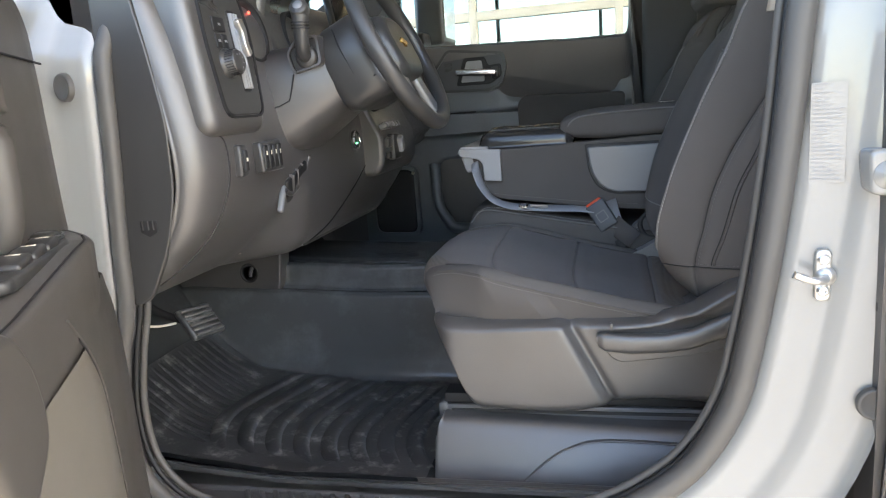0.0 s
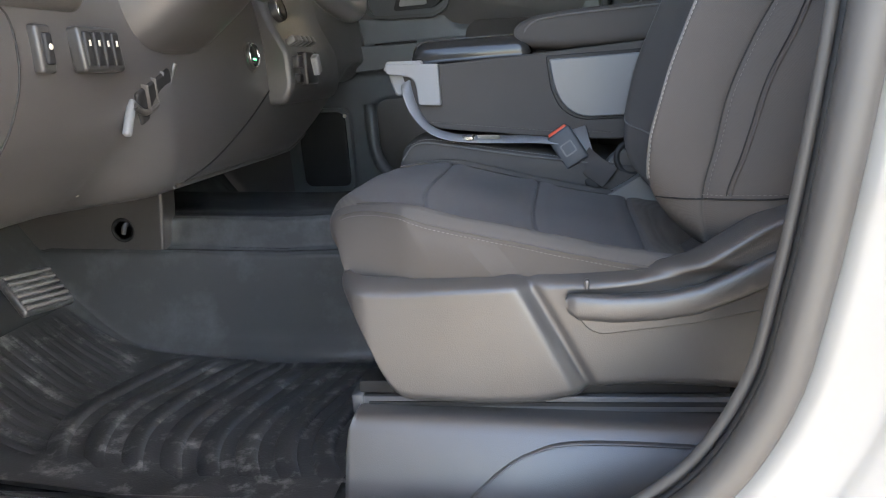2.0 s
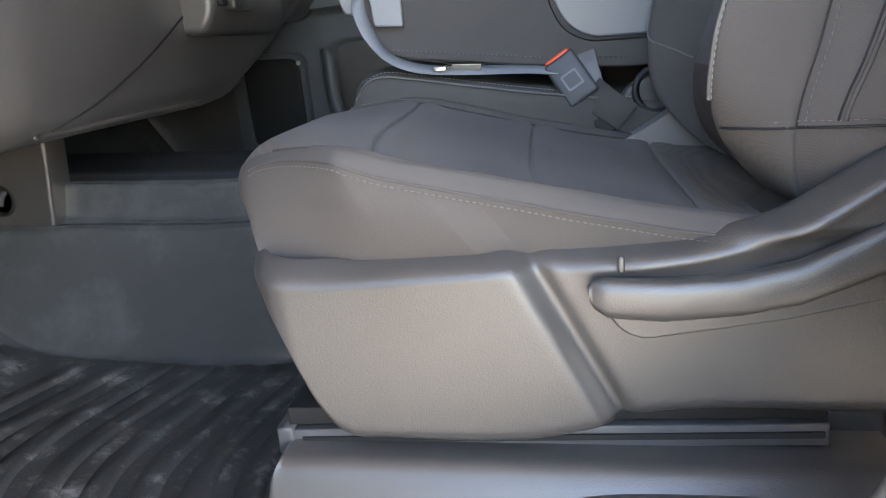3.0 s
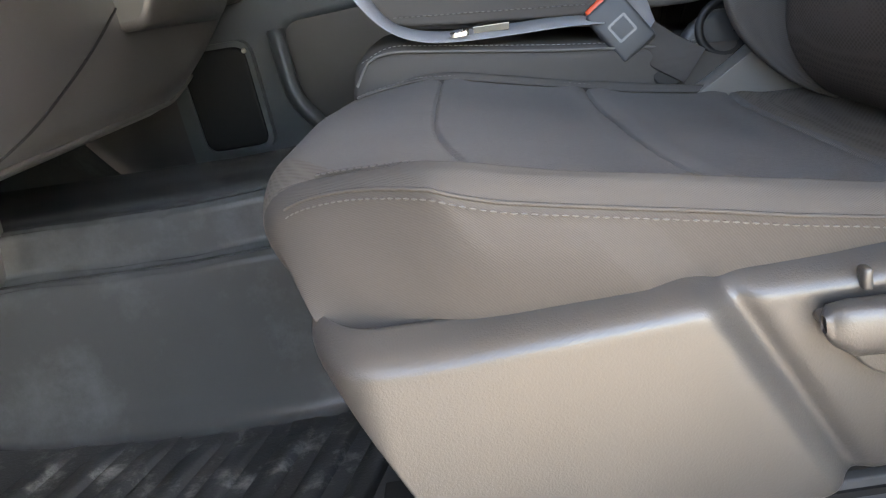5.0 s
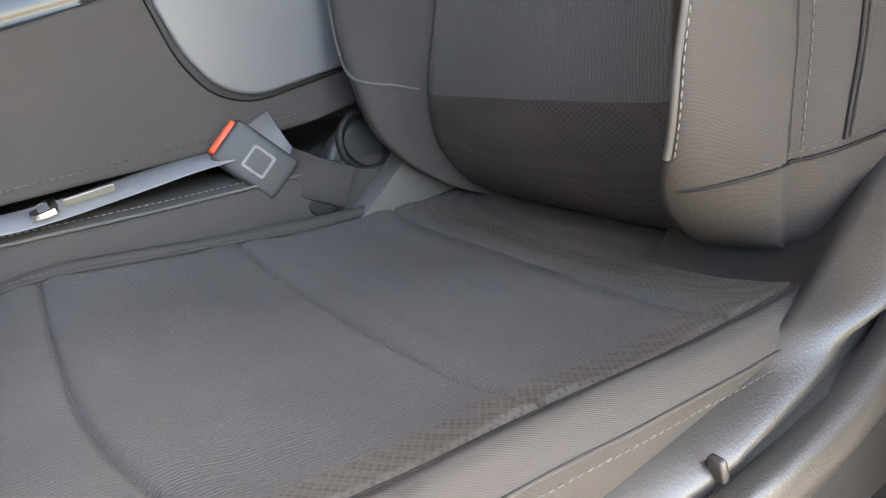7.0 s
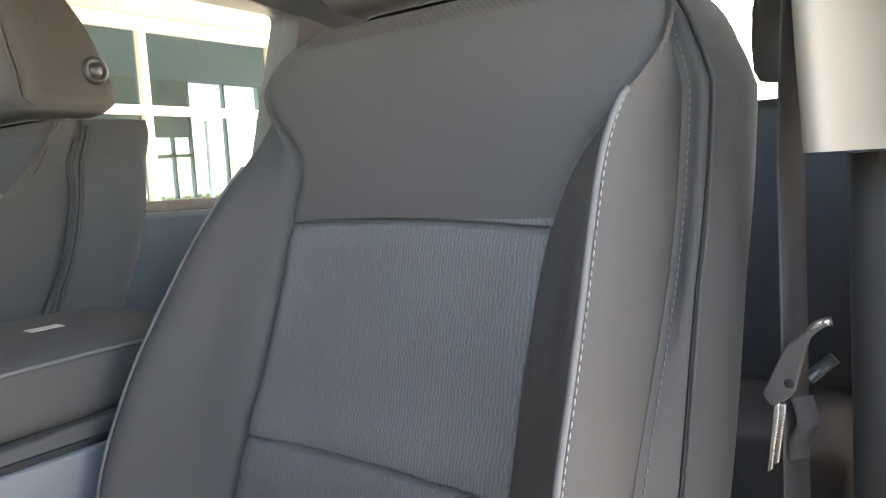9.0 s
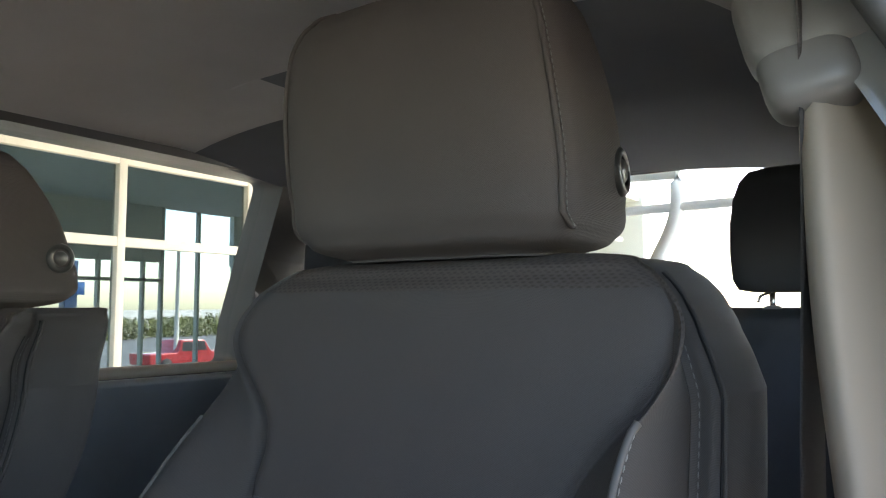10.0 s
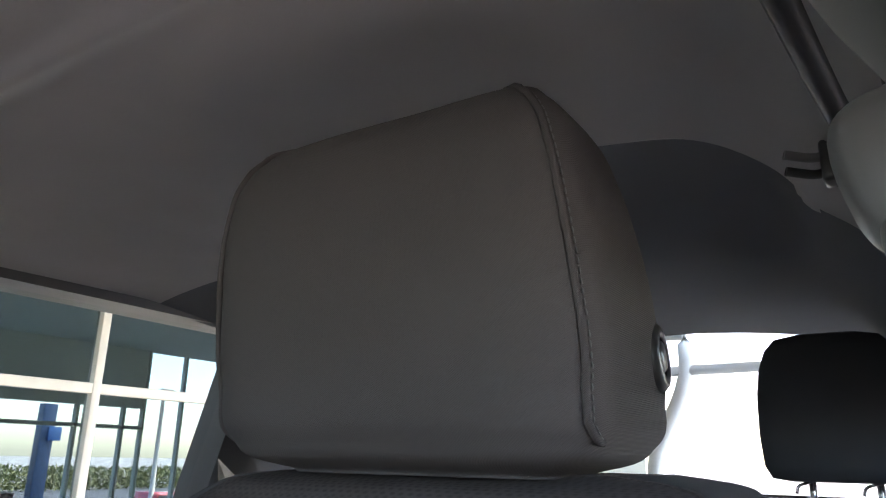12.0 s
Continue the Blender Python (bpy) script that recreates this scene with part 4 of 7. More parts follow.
def backrest(parent):
    zs = np.unique(np.round(np.concatenate([np.linspace(0.295, 0.45, 44), np.linspace(0.455, 0.95, 100), np.linspace(0.955, 0.992, 14), np.linspace(0.993, 1.003, 9), np.linspace(0.61, 0.64, 24), np.linspace(0.79, 0.82, 24), np.linspace(0.822, 0.93, 50)]), 5))
    half = np.unique(np.round(np.concatenate([np.linspace(0, 0.38, 16), [0.40, 0.415, 0.43, 0.445, 0.46], np.linspace(0.48, 0.77, 22), [0.78, 0.79, 0.80, 0.81, 0.82], np.linspace(0.84, 1.0, 12)]), 4))
    us = np.concatenate([-half[:0:-1], half])
    rows = []
    for z in zs:
        row = [back_point(z, u) for u in us]
        t, x = soft(z, BACK_T), soft(z, BACK_X)
        (x1, y1, _), (x0, y0, _) = row[-1], row[0]
        for k in np.linspace(0, 1, 18)[1:-1]:
            bow = math.sin(math.pi * k)
            row.append((x1 * (1 - k) + x0 * k + (max(0.0, x + t - x1) + 0.018) * bow ** 0.5, y1 + (y0 - y1) * (0.5 - 0.5 * math.cos(math.pi * k)), z - 0.15 * t * bow))
        rows.append(row)
    nf = len(us)

    def slot(i, j):
        if j >= nf - 1:
            return 0
        m = (us[j] + us[j + 1]) / 2
        if abs(m) < 0.43:
            return 2 if zs[i] > 0.972 or zs[i] < 0.44 else 1 if zs[i] < 0.807 else 3
        return 2 if -0.66 < m < 0 and zs[i] > 0.912 else 0

    back = part("backrest", grid("backrest", rows, close_v=True, mats=slot, cap=True), [M_FABRIC, M_INSERT, M_MESHU, M_TWILL], parent)

    def run(u, z0, z1, n, off=(0, 0, 0)):
        return [np.array(back_point(z, u)) + off for z in np.linspace(z0, z1, n)]

    part("piping", tube("piping", run(-0.637, 0.43, 0.892, 88, (-0.0006, 0, 0)), 0.0026, 6), M_PIPE, back)
    part("stitching", dashes("stitching", run(-0.655, 0.43, 0.892, 88, (-0.0012, -0.0006, 0)), 0.0065, 0.0042, 0.0007), M_THREAD, back, "pale seam stitching")
    part("piping", tube("piping", run(0.66, 0.50, 0.86, 88, (-0.0004, 0, 0)), 0.0022, 6), M_PIPE, back)
    foot = [back_point(0.50 - 0.052 * q, 0.66 - 0.20 * q ** 2.2) for q in np.linspace(0, 1, 24)]
    part("seam", tube("seam", [np.array(p) + (-0.0004, 0, 0) for p in foot], 0.0018, 6), M_PIPE, back)
    for s in (-1, 1):
        part("seam", tube("seam", run(s * 0.80, 0.402, 0.965, 100, (-0.001, s * 0.0004, 0)), 0.0012, 6), M_DARK, back)
        part("stitching", dashes("stitching", run(s * 0.825, 0.402, 0.965, 100, (0, s * 0.0012, 0)), 0.0065, 0.0044, 0.0007), M_PIPE, back)
        part("piping", tube("piping", run(s * 0.90, 0.41, 0.985, 100, (0, s * 0.0008, 0)), 0.0021, 6), M_FABRIC, back)
        part("seam", tube("seam", run(s * 0.892, 0.41, 0.985, 100, (0, s * 0.0012, 0)), 0.0010, 5), M_DARK, back)
        hem = [np.array(back_point(0.402 + 0.004 * q, s * (0.66 + 0.32 * q))) + (0, s * 0.001, 0) for q in np.linspace(0, 1, 30)]
        part("seam", tube("seam", hem, 0.0013, 5), M_DARK, back)
        part("stitching", dashes("stitching", [p + (0, 0, 0.005) for p in hem], 0.0065, 0.0042, 0.0007), M_PIPE, back)
    return back


HEAD_FRONT = [(1.002, 0.70), (1.008, 0.676), (1.02, 0.662), (1.06, 0.652), (1.12, 0.645), (1.17, 0.644), (1.20, 0.648), (1.218, 0.656), (1.230, 0.670), (1.235, 0.688)]
HEAD_REAR = [(1.002, 0.77), (1.008, 0.80), (1.02, 0.822), (1.05, 0.828), (1.086, 0.815), (1.12, 0.802), (1.158, 0.782), (1.19, 0.760), (1.212, 0.742), (1.230, 0.718), (1.235, 0.70)]
HEAD_WIDE = [(1.002, 0.10), (1.008, 0.122), (1.02, 0.136), (1.05, 0.143), (1.10, 0.145), (1.15, 0.1425), (1.18, 0.138), (1.205, 0.130), (1.220, 0.118), (1.231, 0.098), (1.235, 0.07)]


def head_point(z, a, out=0.0):
    """A place on the headrest at a height and a bearing; out lifts it off the cloth."""
    f, r, w = soft(z, HEAD_FRONT), soft(z, HEAD_REAR), soft(z, HEAD_WIDE)
    c, d = (f + r) / 2, (r - f) / 2
    ca, sa = math.cos(a), math.sin(a)
    e = 0.34
    return (c + (d + out) * math.copysign(abs(ca) ** e, ca), (w + out) * math.copysign(abs(sa) ** e, sa), z)


def headrest(parent):
    zs = np.concatenate([np.linspace(1.000, 1.03, 14), np.linspace(1.036, 1.19, 34), np.linspace(1.193, 1.235, 20)])
    even = np.linspace(0, 2 * math.pi, 120, endpoint=False)
    angles = even - 0.22 * np.sin(4 * even)
    rows = []
    for z in zs:
        row = []
        for a in angles:
            x, y, q = head_point(z, a)
            row.append((x + 0.0015 * noise.noise((y * 14, z * 14, 2.0)), y + 0.001 * noise.noise((x * 14, z * 14, 7.0)), q))
        rows.append(row)
    h = part("headrest", grid("headrest", rows, close_v=True, cap=True), M_TWILL, parent)
    bearing = [(1.00, 4.20), (1.044, 4.195), (1.083, 4.156), (1.129, 4.08), (1.191, 4.02), (1.218, 4.00), (1.24, 3.95)]
    for s in (1, -1):
        for off, z1 in ((0.0, 1.231), (0.075, 1.225)):
            line = [head_point(z, s * (interp(z, bearing) + off), 0.0012) for z in np.linspace(z1, 1.030, 60)]
            line += [head_point(1.030 - 0.010 * math.sin(q * math.pi / 2), s * (interp(1.03, bearing) + off + 0.30 * q), 0.0012) for q in np.linspace(0.1, 1, 12)]
            if off:
                part("stitching", dashes("stitching", line, 0.0055, 0.0038, 0.0007, (0, -0.0004, 0)), M_PIPE, h)
            else:
                part("piping", tube("piping", line, 0.0024, 6), M_TWILL, h)
                part("seam", tube("seam", [head_point(p[2], s * (interp(p[2], bearing) + 0.035), 0.0004) for p in line[:60]], 0.0013, 5), M_DARK, h)
    button = part("release_button", lathe("release_button", [(0.0135, 0.0045), (0.0150, 0.0065), (0.0195, 0.0060), (0.0225, 0.003), (0.023, -0.006)], (0.783, -0.1405, 1.076), (0.10, -1, 0.06), 36), M_SMOOTH, h, "round black headrest release button")
    part("button_cap", lathe("button_cap", [(0.0, 0.0062), (0.009, 0.0060), (0.0105, 0.0045), (0.0120, 0.0015), (0.0138, 0.0020)], (0.783, -0.1405, 1.076), (0.10, -1, 0.06), 30), M_PLASTIC, button)
    for y in (-0.07, 0.07):
        part("headrest_post", tube("headrest_post", [(0.755, y, 0.93), (0.752, y, 1.02)], 0.006, 10), M_CHROME, h)
        part("post_collar", lathe("post_collar", [(0.0, 0.010), (0.012, 0.009), (0.018, 0.003), (0.020, -0.004)], (0.754, y, 0.998), (0, 0, 1), 20), M_SMOOTH, h)
    return h


def front_seat(name, label, at):
    seat = thing(name, label, "car seat", at, "front seats")
    seat_cushion(seat)
    backrest(seat)
    headrest(seat)
    # moulded side cover: a proud front panel, a slanting channel and a set-back rear panel
    top = [(-0.02, 0.320), (0.0, 0.318), (0.03, 0.315), (0.08, 0.313), (0.14, 0.315), (0.26, 0.318), (0.36, 0.318), (0.43, 0.326), (0.48, 0.340), (0.53, 0.368), (0.57, 0.392), (0.62, 0.41)]
    low = [(-0.02, 0.31), (-0.006, 0.290), (0.004, 0.275), (0.028, 0.225), (0.050, 0.168), (0.068, 0.140), (0.084, 0.131), (0.11, 0.1295), (0.29, 0.130), (0.325, 0.138), (0.35, 0.143), (0.62, 0.140)]
    rows = []
    for x in np.concatenate([np.linspace(-0.012, 0.10, 26), np.linspace(0.105, 0.22, 10), np.linspace(0.225, 0.38, 50), np.linspace(0.385, 0.62, 30)]):
        z1, z0 = soft(x, top), soft(x, low)
        wrap = 0.045 * max(0.0, 1 - (x + 0.012) / 0.05) ** 2.2
        row = [(x, -0.10, z1 - 0.034), (x, -0.215 + wrap, z1 - 0.030), (x, -0.236 + wrap, z1 - 0.006)]
        for q in np.linspace(0, 1, 46) ** 1.25:
            z = z1 + (z0 - z1) * q
            y = -0.274 + wrap + 0.034 * max(0.0, 1 - (z1 - z) / 0.021) ** 1.6 + 0.012 * max(0.0, 1 - (z - z0) / 0.014) ** 2
            d = x - (0.248 + (0.315 - z) * 0.50)
            y += 0.012 / (1 + math.exp(-d / 0.004)) if z < 0.315 else 0.012 / (1 + math.exp(-d / 0.004)) * max(0.0, 1 - (z - 0.315) / 0.012)
            y += 0.008 * math.exp(-(((d - 0.014) / 0.010) ** 2)) * (1 if z < 0.316 else 0)
            if x > 0.30:
                y -= 0.010 * max(0.0, min(1.0, (x - 0.30) / 0.06)) * math.exp(-(((z1 - z - 0.014) / 0.014) ** 2))
            row.append((x, y, z))
        row.append((x, -0.20, z0 + 0.004))
        rows.append(row)
    part("side_cover", grid("side_cover", rows), M_PLASTIC, seat, "moulded black plastic seat side cover")
    part("pull_tab", box((0.006, 0.010, 0.015), (0.345, -0.268, 0.303), 0.002, 2), M_PLASTIC, seat)
    bay = part("lever_bay", slab(rounded([(0.312, 0.284), (0.62, 0.30), (0.62, 0.275), (0.485, 0.247), (0.362, 0.232), (0.345, 0.240)], 0.010), "y", -0.2735, -0.25, 0.002), M_PLASTIC, seat)
    rows = []
    for x, z, h, d in ((0.316, 0.280, 0.006, 0.004), (0.320, 0.279, 0.013, 0.009), (0.332, 0.275, 0.018, 0.012), (0.38, 0.271, 0.019, 0.013), (0.44, 0.273, 0.018, 0.013), (0.49, 0.282, 0.019, 0.013), (0.54, 0.303, 0.021, 0.013), (0.58, 0.322, 0.022, 0.012), (0.62, 0.335, 0.022, 0.010)):
        rows.append([(x, -0.276 + d * math.copysign(abs(math.cos(a)) ** 0.7, math.cos(a)), z + h * math.copysign(abs(math.sin(a)) ** 0.7, math.sin(a))) for a in np.linspace(0, 2 * math.pi, 20, endpoint=False)])
    part("recline_lever", grid("recline_lever", rows, close_v=True, cap=True), M_PLASTIC, bay)
    part("rail_gap", box((0.54, 0.05, 0.02), (0.27, -0.205, 0.135), 0.002), M_DARK, seat)
    part("seat_rail", slab([(0.0, 0.098), (0.54, 0.098), (0.54, 0.122), (0.0, 0.122)], "y", -0.235, -0.20, 0.002), M_RAIL, seat, "grey steel seat rail")
    part("rail_slot", box((0.52, 0.004, 0.006), (0.275, -0.236, 0.111)), M_DARK, seat)
    part("rail_cap", slab([(-0.012, 0.096), (0.006, 0.096), (0.006, 0.126), (-0.012, 0.126)], "y", -0.240, -0.198, 0.003), M_PILLAR, seat)
    rows = []
    for x in np.concatenate([np.linspace(-0.03, 0.02, 8), np.linspace(0.05, 0.60, 24)]):
        f = max(0.0, min(1.0, (x + 0.03) / 0.02))
        z1 = 0.112 - 0.03 * (x - 0.0)
        rows.append([(max(x, -0.045 + 0.42 * z + 0.0), y * f - 0.20 * (1 - f), z) for y, z in ((-0.20, z1 - 0.002), (-0.262, z1), (-0.272, z1 - 0.002), (-0.281, z1 - 0.008), (-0.288, z1 - 0.018), (-0.303, 0.06), (-0.316, 0.03), (-0.327, 0.0), (-0.335, -0.03))])
    part("base_cover", grid("base_cover", rows), M_PLASTIC, seat)
    part("base_ridge", tube("base_ridge", fair([(0.165, -0.324, 0.0), (0.215, -0.308, 0.042), (0.26, -0.297, 0.066), (0.34, -0.2905, 0.080), (0.58, -0.290, 0.072)], 30), 0.007, 10, 0.35), M_PLASTIC, seat)
    part("base_frame", box((0.5, 0.40, 0.20), (0.28, 0, 0.12), 0.01), M_DARK, seat)
    return seat


driver_seat = front_seat("driver_seat", "dark grey cloth driver seat with pale stitching", (0, SEAT_Y, 0))
copy_thing(driver_seat, pose(-0.03, SEAT_Y + 0.845, -0.045)).name = "passenger_seat"


def strip(name, path, width, thick, across):
    """A flat ribbon of webbing along a path; across gives its width direction at each point."""
    p = np.array(path, float)
    rows = []
    for i in range(len(p)):
        a = np.array(across[i] if isinstance(across, list) else across, float)
        t = p[min(i + 1, len(p) - 1)] - p[max(i - 1, 0)]
        n = np.cross(t, a)
        n /= np.linalg.norm(n) + 1e-9
        a = a / np.linalg.norm(a) * width / 2
        rows.append([p[i] - a - n * thick * 0.3, p[i] - a * 0.94 + n * thick / 2, p[i] + a * 0.94 + n * thick / 2, p[i] + a - n * thick * 0.3, p[i] + a * 0.94 - n * thick / 2, p[i] - a * 0.94 - n * thick / 2])
    return grid(name, rows, close_v=True, cap=True)


M_SATIN = material("satin_grey_trim", (0.22, 0.22, 0.22), 0.38, 0.5, bump=0)

# ---- dashboard ----
dash = thing("dashboard", "black grained dashboard with switches and vents", "dashboard")
DASH = [(-0.98, 0.42), (-0.98, 1.00), (-0.66, 1.05), (-0.46, 1.035), (-0.40, 0.98), (-0.375, 0.90), (-0.352, 0.80), (-0.336, 0.70), (-0.336, 0.63), (-0.366, 0.54), (-0.435, 0.465), (-0.51, 0.415), (-0.60, 0.40)]
KNEE = [(-0.98, 0.44), (-0.98, 1.00), (-0.66, 1.05), (-0.46, 1.035), (-0.40, 0.98), (-0.375, 0.90), (-0.352, 0.80), (-0.338, 0.72), (-0.332, 0.64), (-0.336, 0.54), (-0.356, 0.448), (-0.402, 0.412), (-0.60, 0.425)]
near_prof, knee_prof = rounded(DASH, 0.035, 5), rounded(KNEE, 0.035, 5)


def dash_section(y):
    """Profile of the dashboard at a place across the cab: near end, column gap, knee bolster, far side."""
    k = max(0.0, min(1.0, (y + 0.56) / 0.14))
    k = k * k * (3 - 2 * k)
    far = max(0.0, (y - 0.16) / 0.45)
    e = max(0.0, min(1.0, (YC - 0.835 - y) / 0.070))
    sh = 0.050 * (1 - math.sqrt(max(0.0, 1 - e * e)))
    out = []
    for p, q in zip(near_prof, knee_prof):
        x, z = p[0] * (1 - k) + q[0] * k, p[1] * (1 - k) + q[1] * k
        low = max(0.0, min(1.0, (0.66 - z) / 0.2))
        z += min(0.17, 0.14 * far ** 1.3) * low
        x -= sh * max(0.0, min(1.0, (x + 0.62) / 0.2))
        out.append((x, y, z + (sh * 0.3 if p[1] < 0.5 else 0)))
    return out


rows = [dash_section(y) for y in np.concatenate([YC - 0.905 + np.array([0.0, 0.001, 0.004, 0.009, 0.016, 0.025, 0.036, 0.050, 0.066]), np.linspace(-0.79, -0.58, 8), np.linspace(-0.565, -0.41, 14), np.linspace(-0.38, 0.14, 12), np.linspace(0.18, 0.86, 18)])]
part("dash_body", grid("dash_body", rows, close_v=True, cap=True), M_PLASTIC, dash)
# end cap panel with its moulded emblem
part("end_panel", slab(rounded([(-0.515, 0.412), (-0.470, 0.425), (-0.420, 0.52), (-0.392, 0.62), (-0.388, 0.74), (-0.405, 0.86), (-0.43, 0.99), (-0.50, 0.99), (-0.505, 0.60)], 0.03), "y", YC - 0.9085, YC - 0.895, 0.003), M_SMOOTH, dash)
emblem = part("emblem", slab(rounded([(-0.468, 0.573), (-0.434, 0.573), (-0.434, 0.553), (-0.451, 0.544), (-0.468, 0.553)], 0.002), "y", YC - 0.9100, YC - 0.906, 0.0006), M_DARK, dash, "small moulded shield emblem")
for x in (-0.462, -0.451, -0.441):
    part("bar", box((0.0022, 0.002, 0.016), (x, YC - 0.9105, 0.565)), M_PLASTIC, emblem)
SEAM = fair([(-0.80, 0.715), (-0.782, 0.700), (-0.778, 0.665), (-0.782, 0.600), (-0.80, 0.535), (-0.83, 0.47), (-0.845, 0.44)], 40)


def front_x(y, z):
    """Where the dashboard's rear-facing skin lies at a place and height."""
    sec = [p for p in dash_section(y) if p[0] > -0.62]
    best = min(zip(sec, sec[1:]), key=lambda c: abs((c[0][2] + c[1][2]) / 2 - z) + (0 if min(c[0][2], c[1][2]) <= z <= max(c[0][2], c[1][2]) else 1))
    (x0, _, z0), (x1, _, z1) = best
    t = 0.5 if abs(z1 - z0) < 1e-6 else max(0.0, min(1.0, (z - z0) / (z1 - z0)))
    return x0 + (x1 - x0) * t


part("panel_seam", tube("panel_seam", [(front_x(y, z) + 0.0006, y, z) for y, z in SEAM], 0.0016, 5), M_DARK, dash)

# headlamp and vent pod
pod = part("switch_pod", box((0.085, 0.215, 0.30), (-0.375, -0.738, 0.856), 0.030, 6, Matrix.Rotation(radians(-7), 4, "Y")), M_PLASTIC, dash, "rounded light switch and vent pod")
facing = Matrix.Translation((-0.3335, -0.726, 0.872)) @ Matrix.Rotation(radians(-7), 4, "Y")


def on_face(bm, m=facing):
    bm.transform(m)
    return bm


part("pod_face", on_face(slab(rounded([(-0.066, -0.128), (0.070, -0.128), (0.084, 0.02), (0.066, 0.105), (-0.076, 0.105), (-0.080, 0.0)], 0.026), "x", -0.004, 0.003, 0.0025)), M_SMOOTH, pod)
part("pod_rim", on_face(frame_slab(rounded([(-0.071, -0.133), (0.075, -0.133), (0.089, 0.02), (0.071, 0.110), (-0.081, 0.110), (-0.085, 0.0)], 0.029), rounded([(-0.0675, -0.1295), (0.0715, -0.1295), (0.0855, 0.02), (0.0675, 0.1065), (-0.0775, 0.1065), (-0.0815, 0.0)], 0.0275), "x", -0.004, 0.005)), M_DARK, pod)
vent = part("air_vent", on_face(slab(rounded([(0.012, -0.085), (0.044, -0.085), (0.050, 0.0), (0.042, 0.066), (0.010, 0.066)], 0.008), "x", 0.001, 0.004, 0.001)), M_DARK, pod)
for k in range(3):
    part("slat", on_face(box((0.010, 0.0055, 0.14), (0.006, 0.019 + 0.0095 * k, -0.010), 0.002, 2, Matrix.Rotation(radians(25), 4, "Z"))), M_BIN, vent)
part("vent_slider", on_face(slab(rounded([(0.018, 0.045), (0.038, 0.050), (0.047, 0.030), (0.044, 0.002), (0.052, -0.014), (0.040, -0.022), (0.030, -0.004), (0.030, 0.026)], 0.005), "x", 0.008, 0.020, 0.003)), M_ZINC, vent, "pale vent slider")
knob = part("light_knob", lathe("light_knob", [(0.0, 0.026), (0.019, 0.026), (0.0215, 0.023), (0.0225, 0.006), (0.027, 0.004), (0.0275, 0.0)], facing @ Vector((0.003, -0.026, -0.034)), facing.to_3x3() @ Vector((1, 0, 0)), 36), M_SMOOTH, pod)
for k in range(28):
    a = k * math.pi / 14
    part("ridge", on_face(box((0.015, 0.0016, 0.0016), (0.018, -0.026 + 0.0226 * math.cos(a), -0.034 + 0.0226 * math.sin(a)))), M_DARK, knob)
for k in range(5):
    a = radians(-60 + k * 45)
    part("mark", on_face(box((0.001, 0.0032, 0.0022), (0.0293, -0.026 + 0.013 * math.cos(a), -0.034 + 0.013 * math.sin(a)))), M_GREY, knob)
for dy, z, w in ((-0.030, 0.036, 0.042), (-0.041, 0.006, 0.020), (-0.019, 0.006, 0.020)):
    b = part("button", on_face(box((0.005, w, 0.026), (0.004, dy, z), 0.002, 2)), M_DARK, pod)
    part("mark", on_face(box((0.001, 0.008, 0.004), (0.0067, dy, z))), M_GREY, b)

# switch bank below the pod
bank = part("switch_bank", box((0.022, 0.094, 0.062), (-0.328, -0.632, 0.660), 0.006, 3, Matrix.Rotation(radians(-4), 4, "Y")), M_SMOOTH, dash)
for k in range(4):
    sw = part("rocker_switch", box((0.010, 0.017, 0.048), (-0.319, -0.664 + 0.0205 * k, 0.660), 0.003, 2), M_DARK, bank)
    part("mark", box((0.001, 0.004, 0.008), (-0.3136, -0.664 + 0.0205 * k, 0.668)), M_PALE, sw)
dim = part("brake_switch", box((0.018, 0.030, 0.062), (-0.333, -0.738, 0.660), 0.006, 3), M_SMOOTH, dash)
part("wheel", box((0.010, 0.014, 0.040), (-0.324, -0.738, 0.660), 0.003, 2), M_DARK, dim)
part("mark", lathe("mark", [(0.0, 0.001), (0.0035, 0.001), (0.004, 0.0)], (-0.3185, -0.738, 0.662), (1, 0, 0), 12), M_PALE, dim)

# knee panel, release lever and its recess
knee_line = [(front_x(y, z) + 0.0006, y, z) for y, z in fair([(0.02, 0.600), (-0.05, 0.565), (-0.16, 0.512), (-0.28, 0.462), (-0.37, 0.432)], 40)]
part("knee_seam", tube("knee_seam", knee_line, 0.0020, 5), M_DARK, dash)
lip = [(front_x(y, 0.428 + 0.14 * max(0.0, (y - 0.16) / 0.45) ** 1.3) + 0.002, y, 0.428 + 0.14 * max(0.0, (y - 0.16) / 0.45) ** 1.3) for y in np.linspace(-0.40, 0.30, 40)]
part("knee_lip", tube("knee_lip", lip, 0.0045, 8), M_PLASTIC, dash)
part("recess", box((0.012, 0.100, 0.060), (-0.346, -0.475, 0.590), 0.006, 3, Matrix.Rotation(radians(16), 4, "Y") @ Matrix.Rotation(radians(24), 4, "X")), M_DARK, dash)
part("recess_rim", tube("recess_rim", fair([(-0.344, -0.540, 0.578), (-0.348, -0.50, 0.566), (-0.342, -0.45, 0.592), (-0.334, -0.415, 0.640)], 16), 0.006, 8), M_PLASTIC, dash)
for k in range(3):
    part("recess_rib", box((0.016, 0.003, 0.050), (-0.343, -0.505 + 0.026 * k, 0.588 + 0.010 * k), 0.001, 1, Matrix.Rotation(radians(16), 4, "Y") @ Matrix.Rotation(radians(24), 4, "X")), M_PLASTIC, dash)
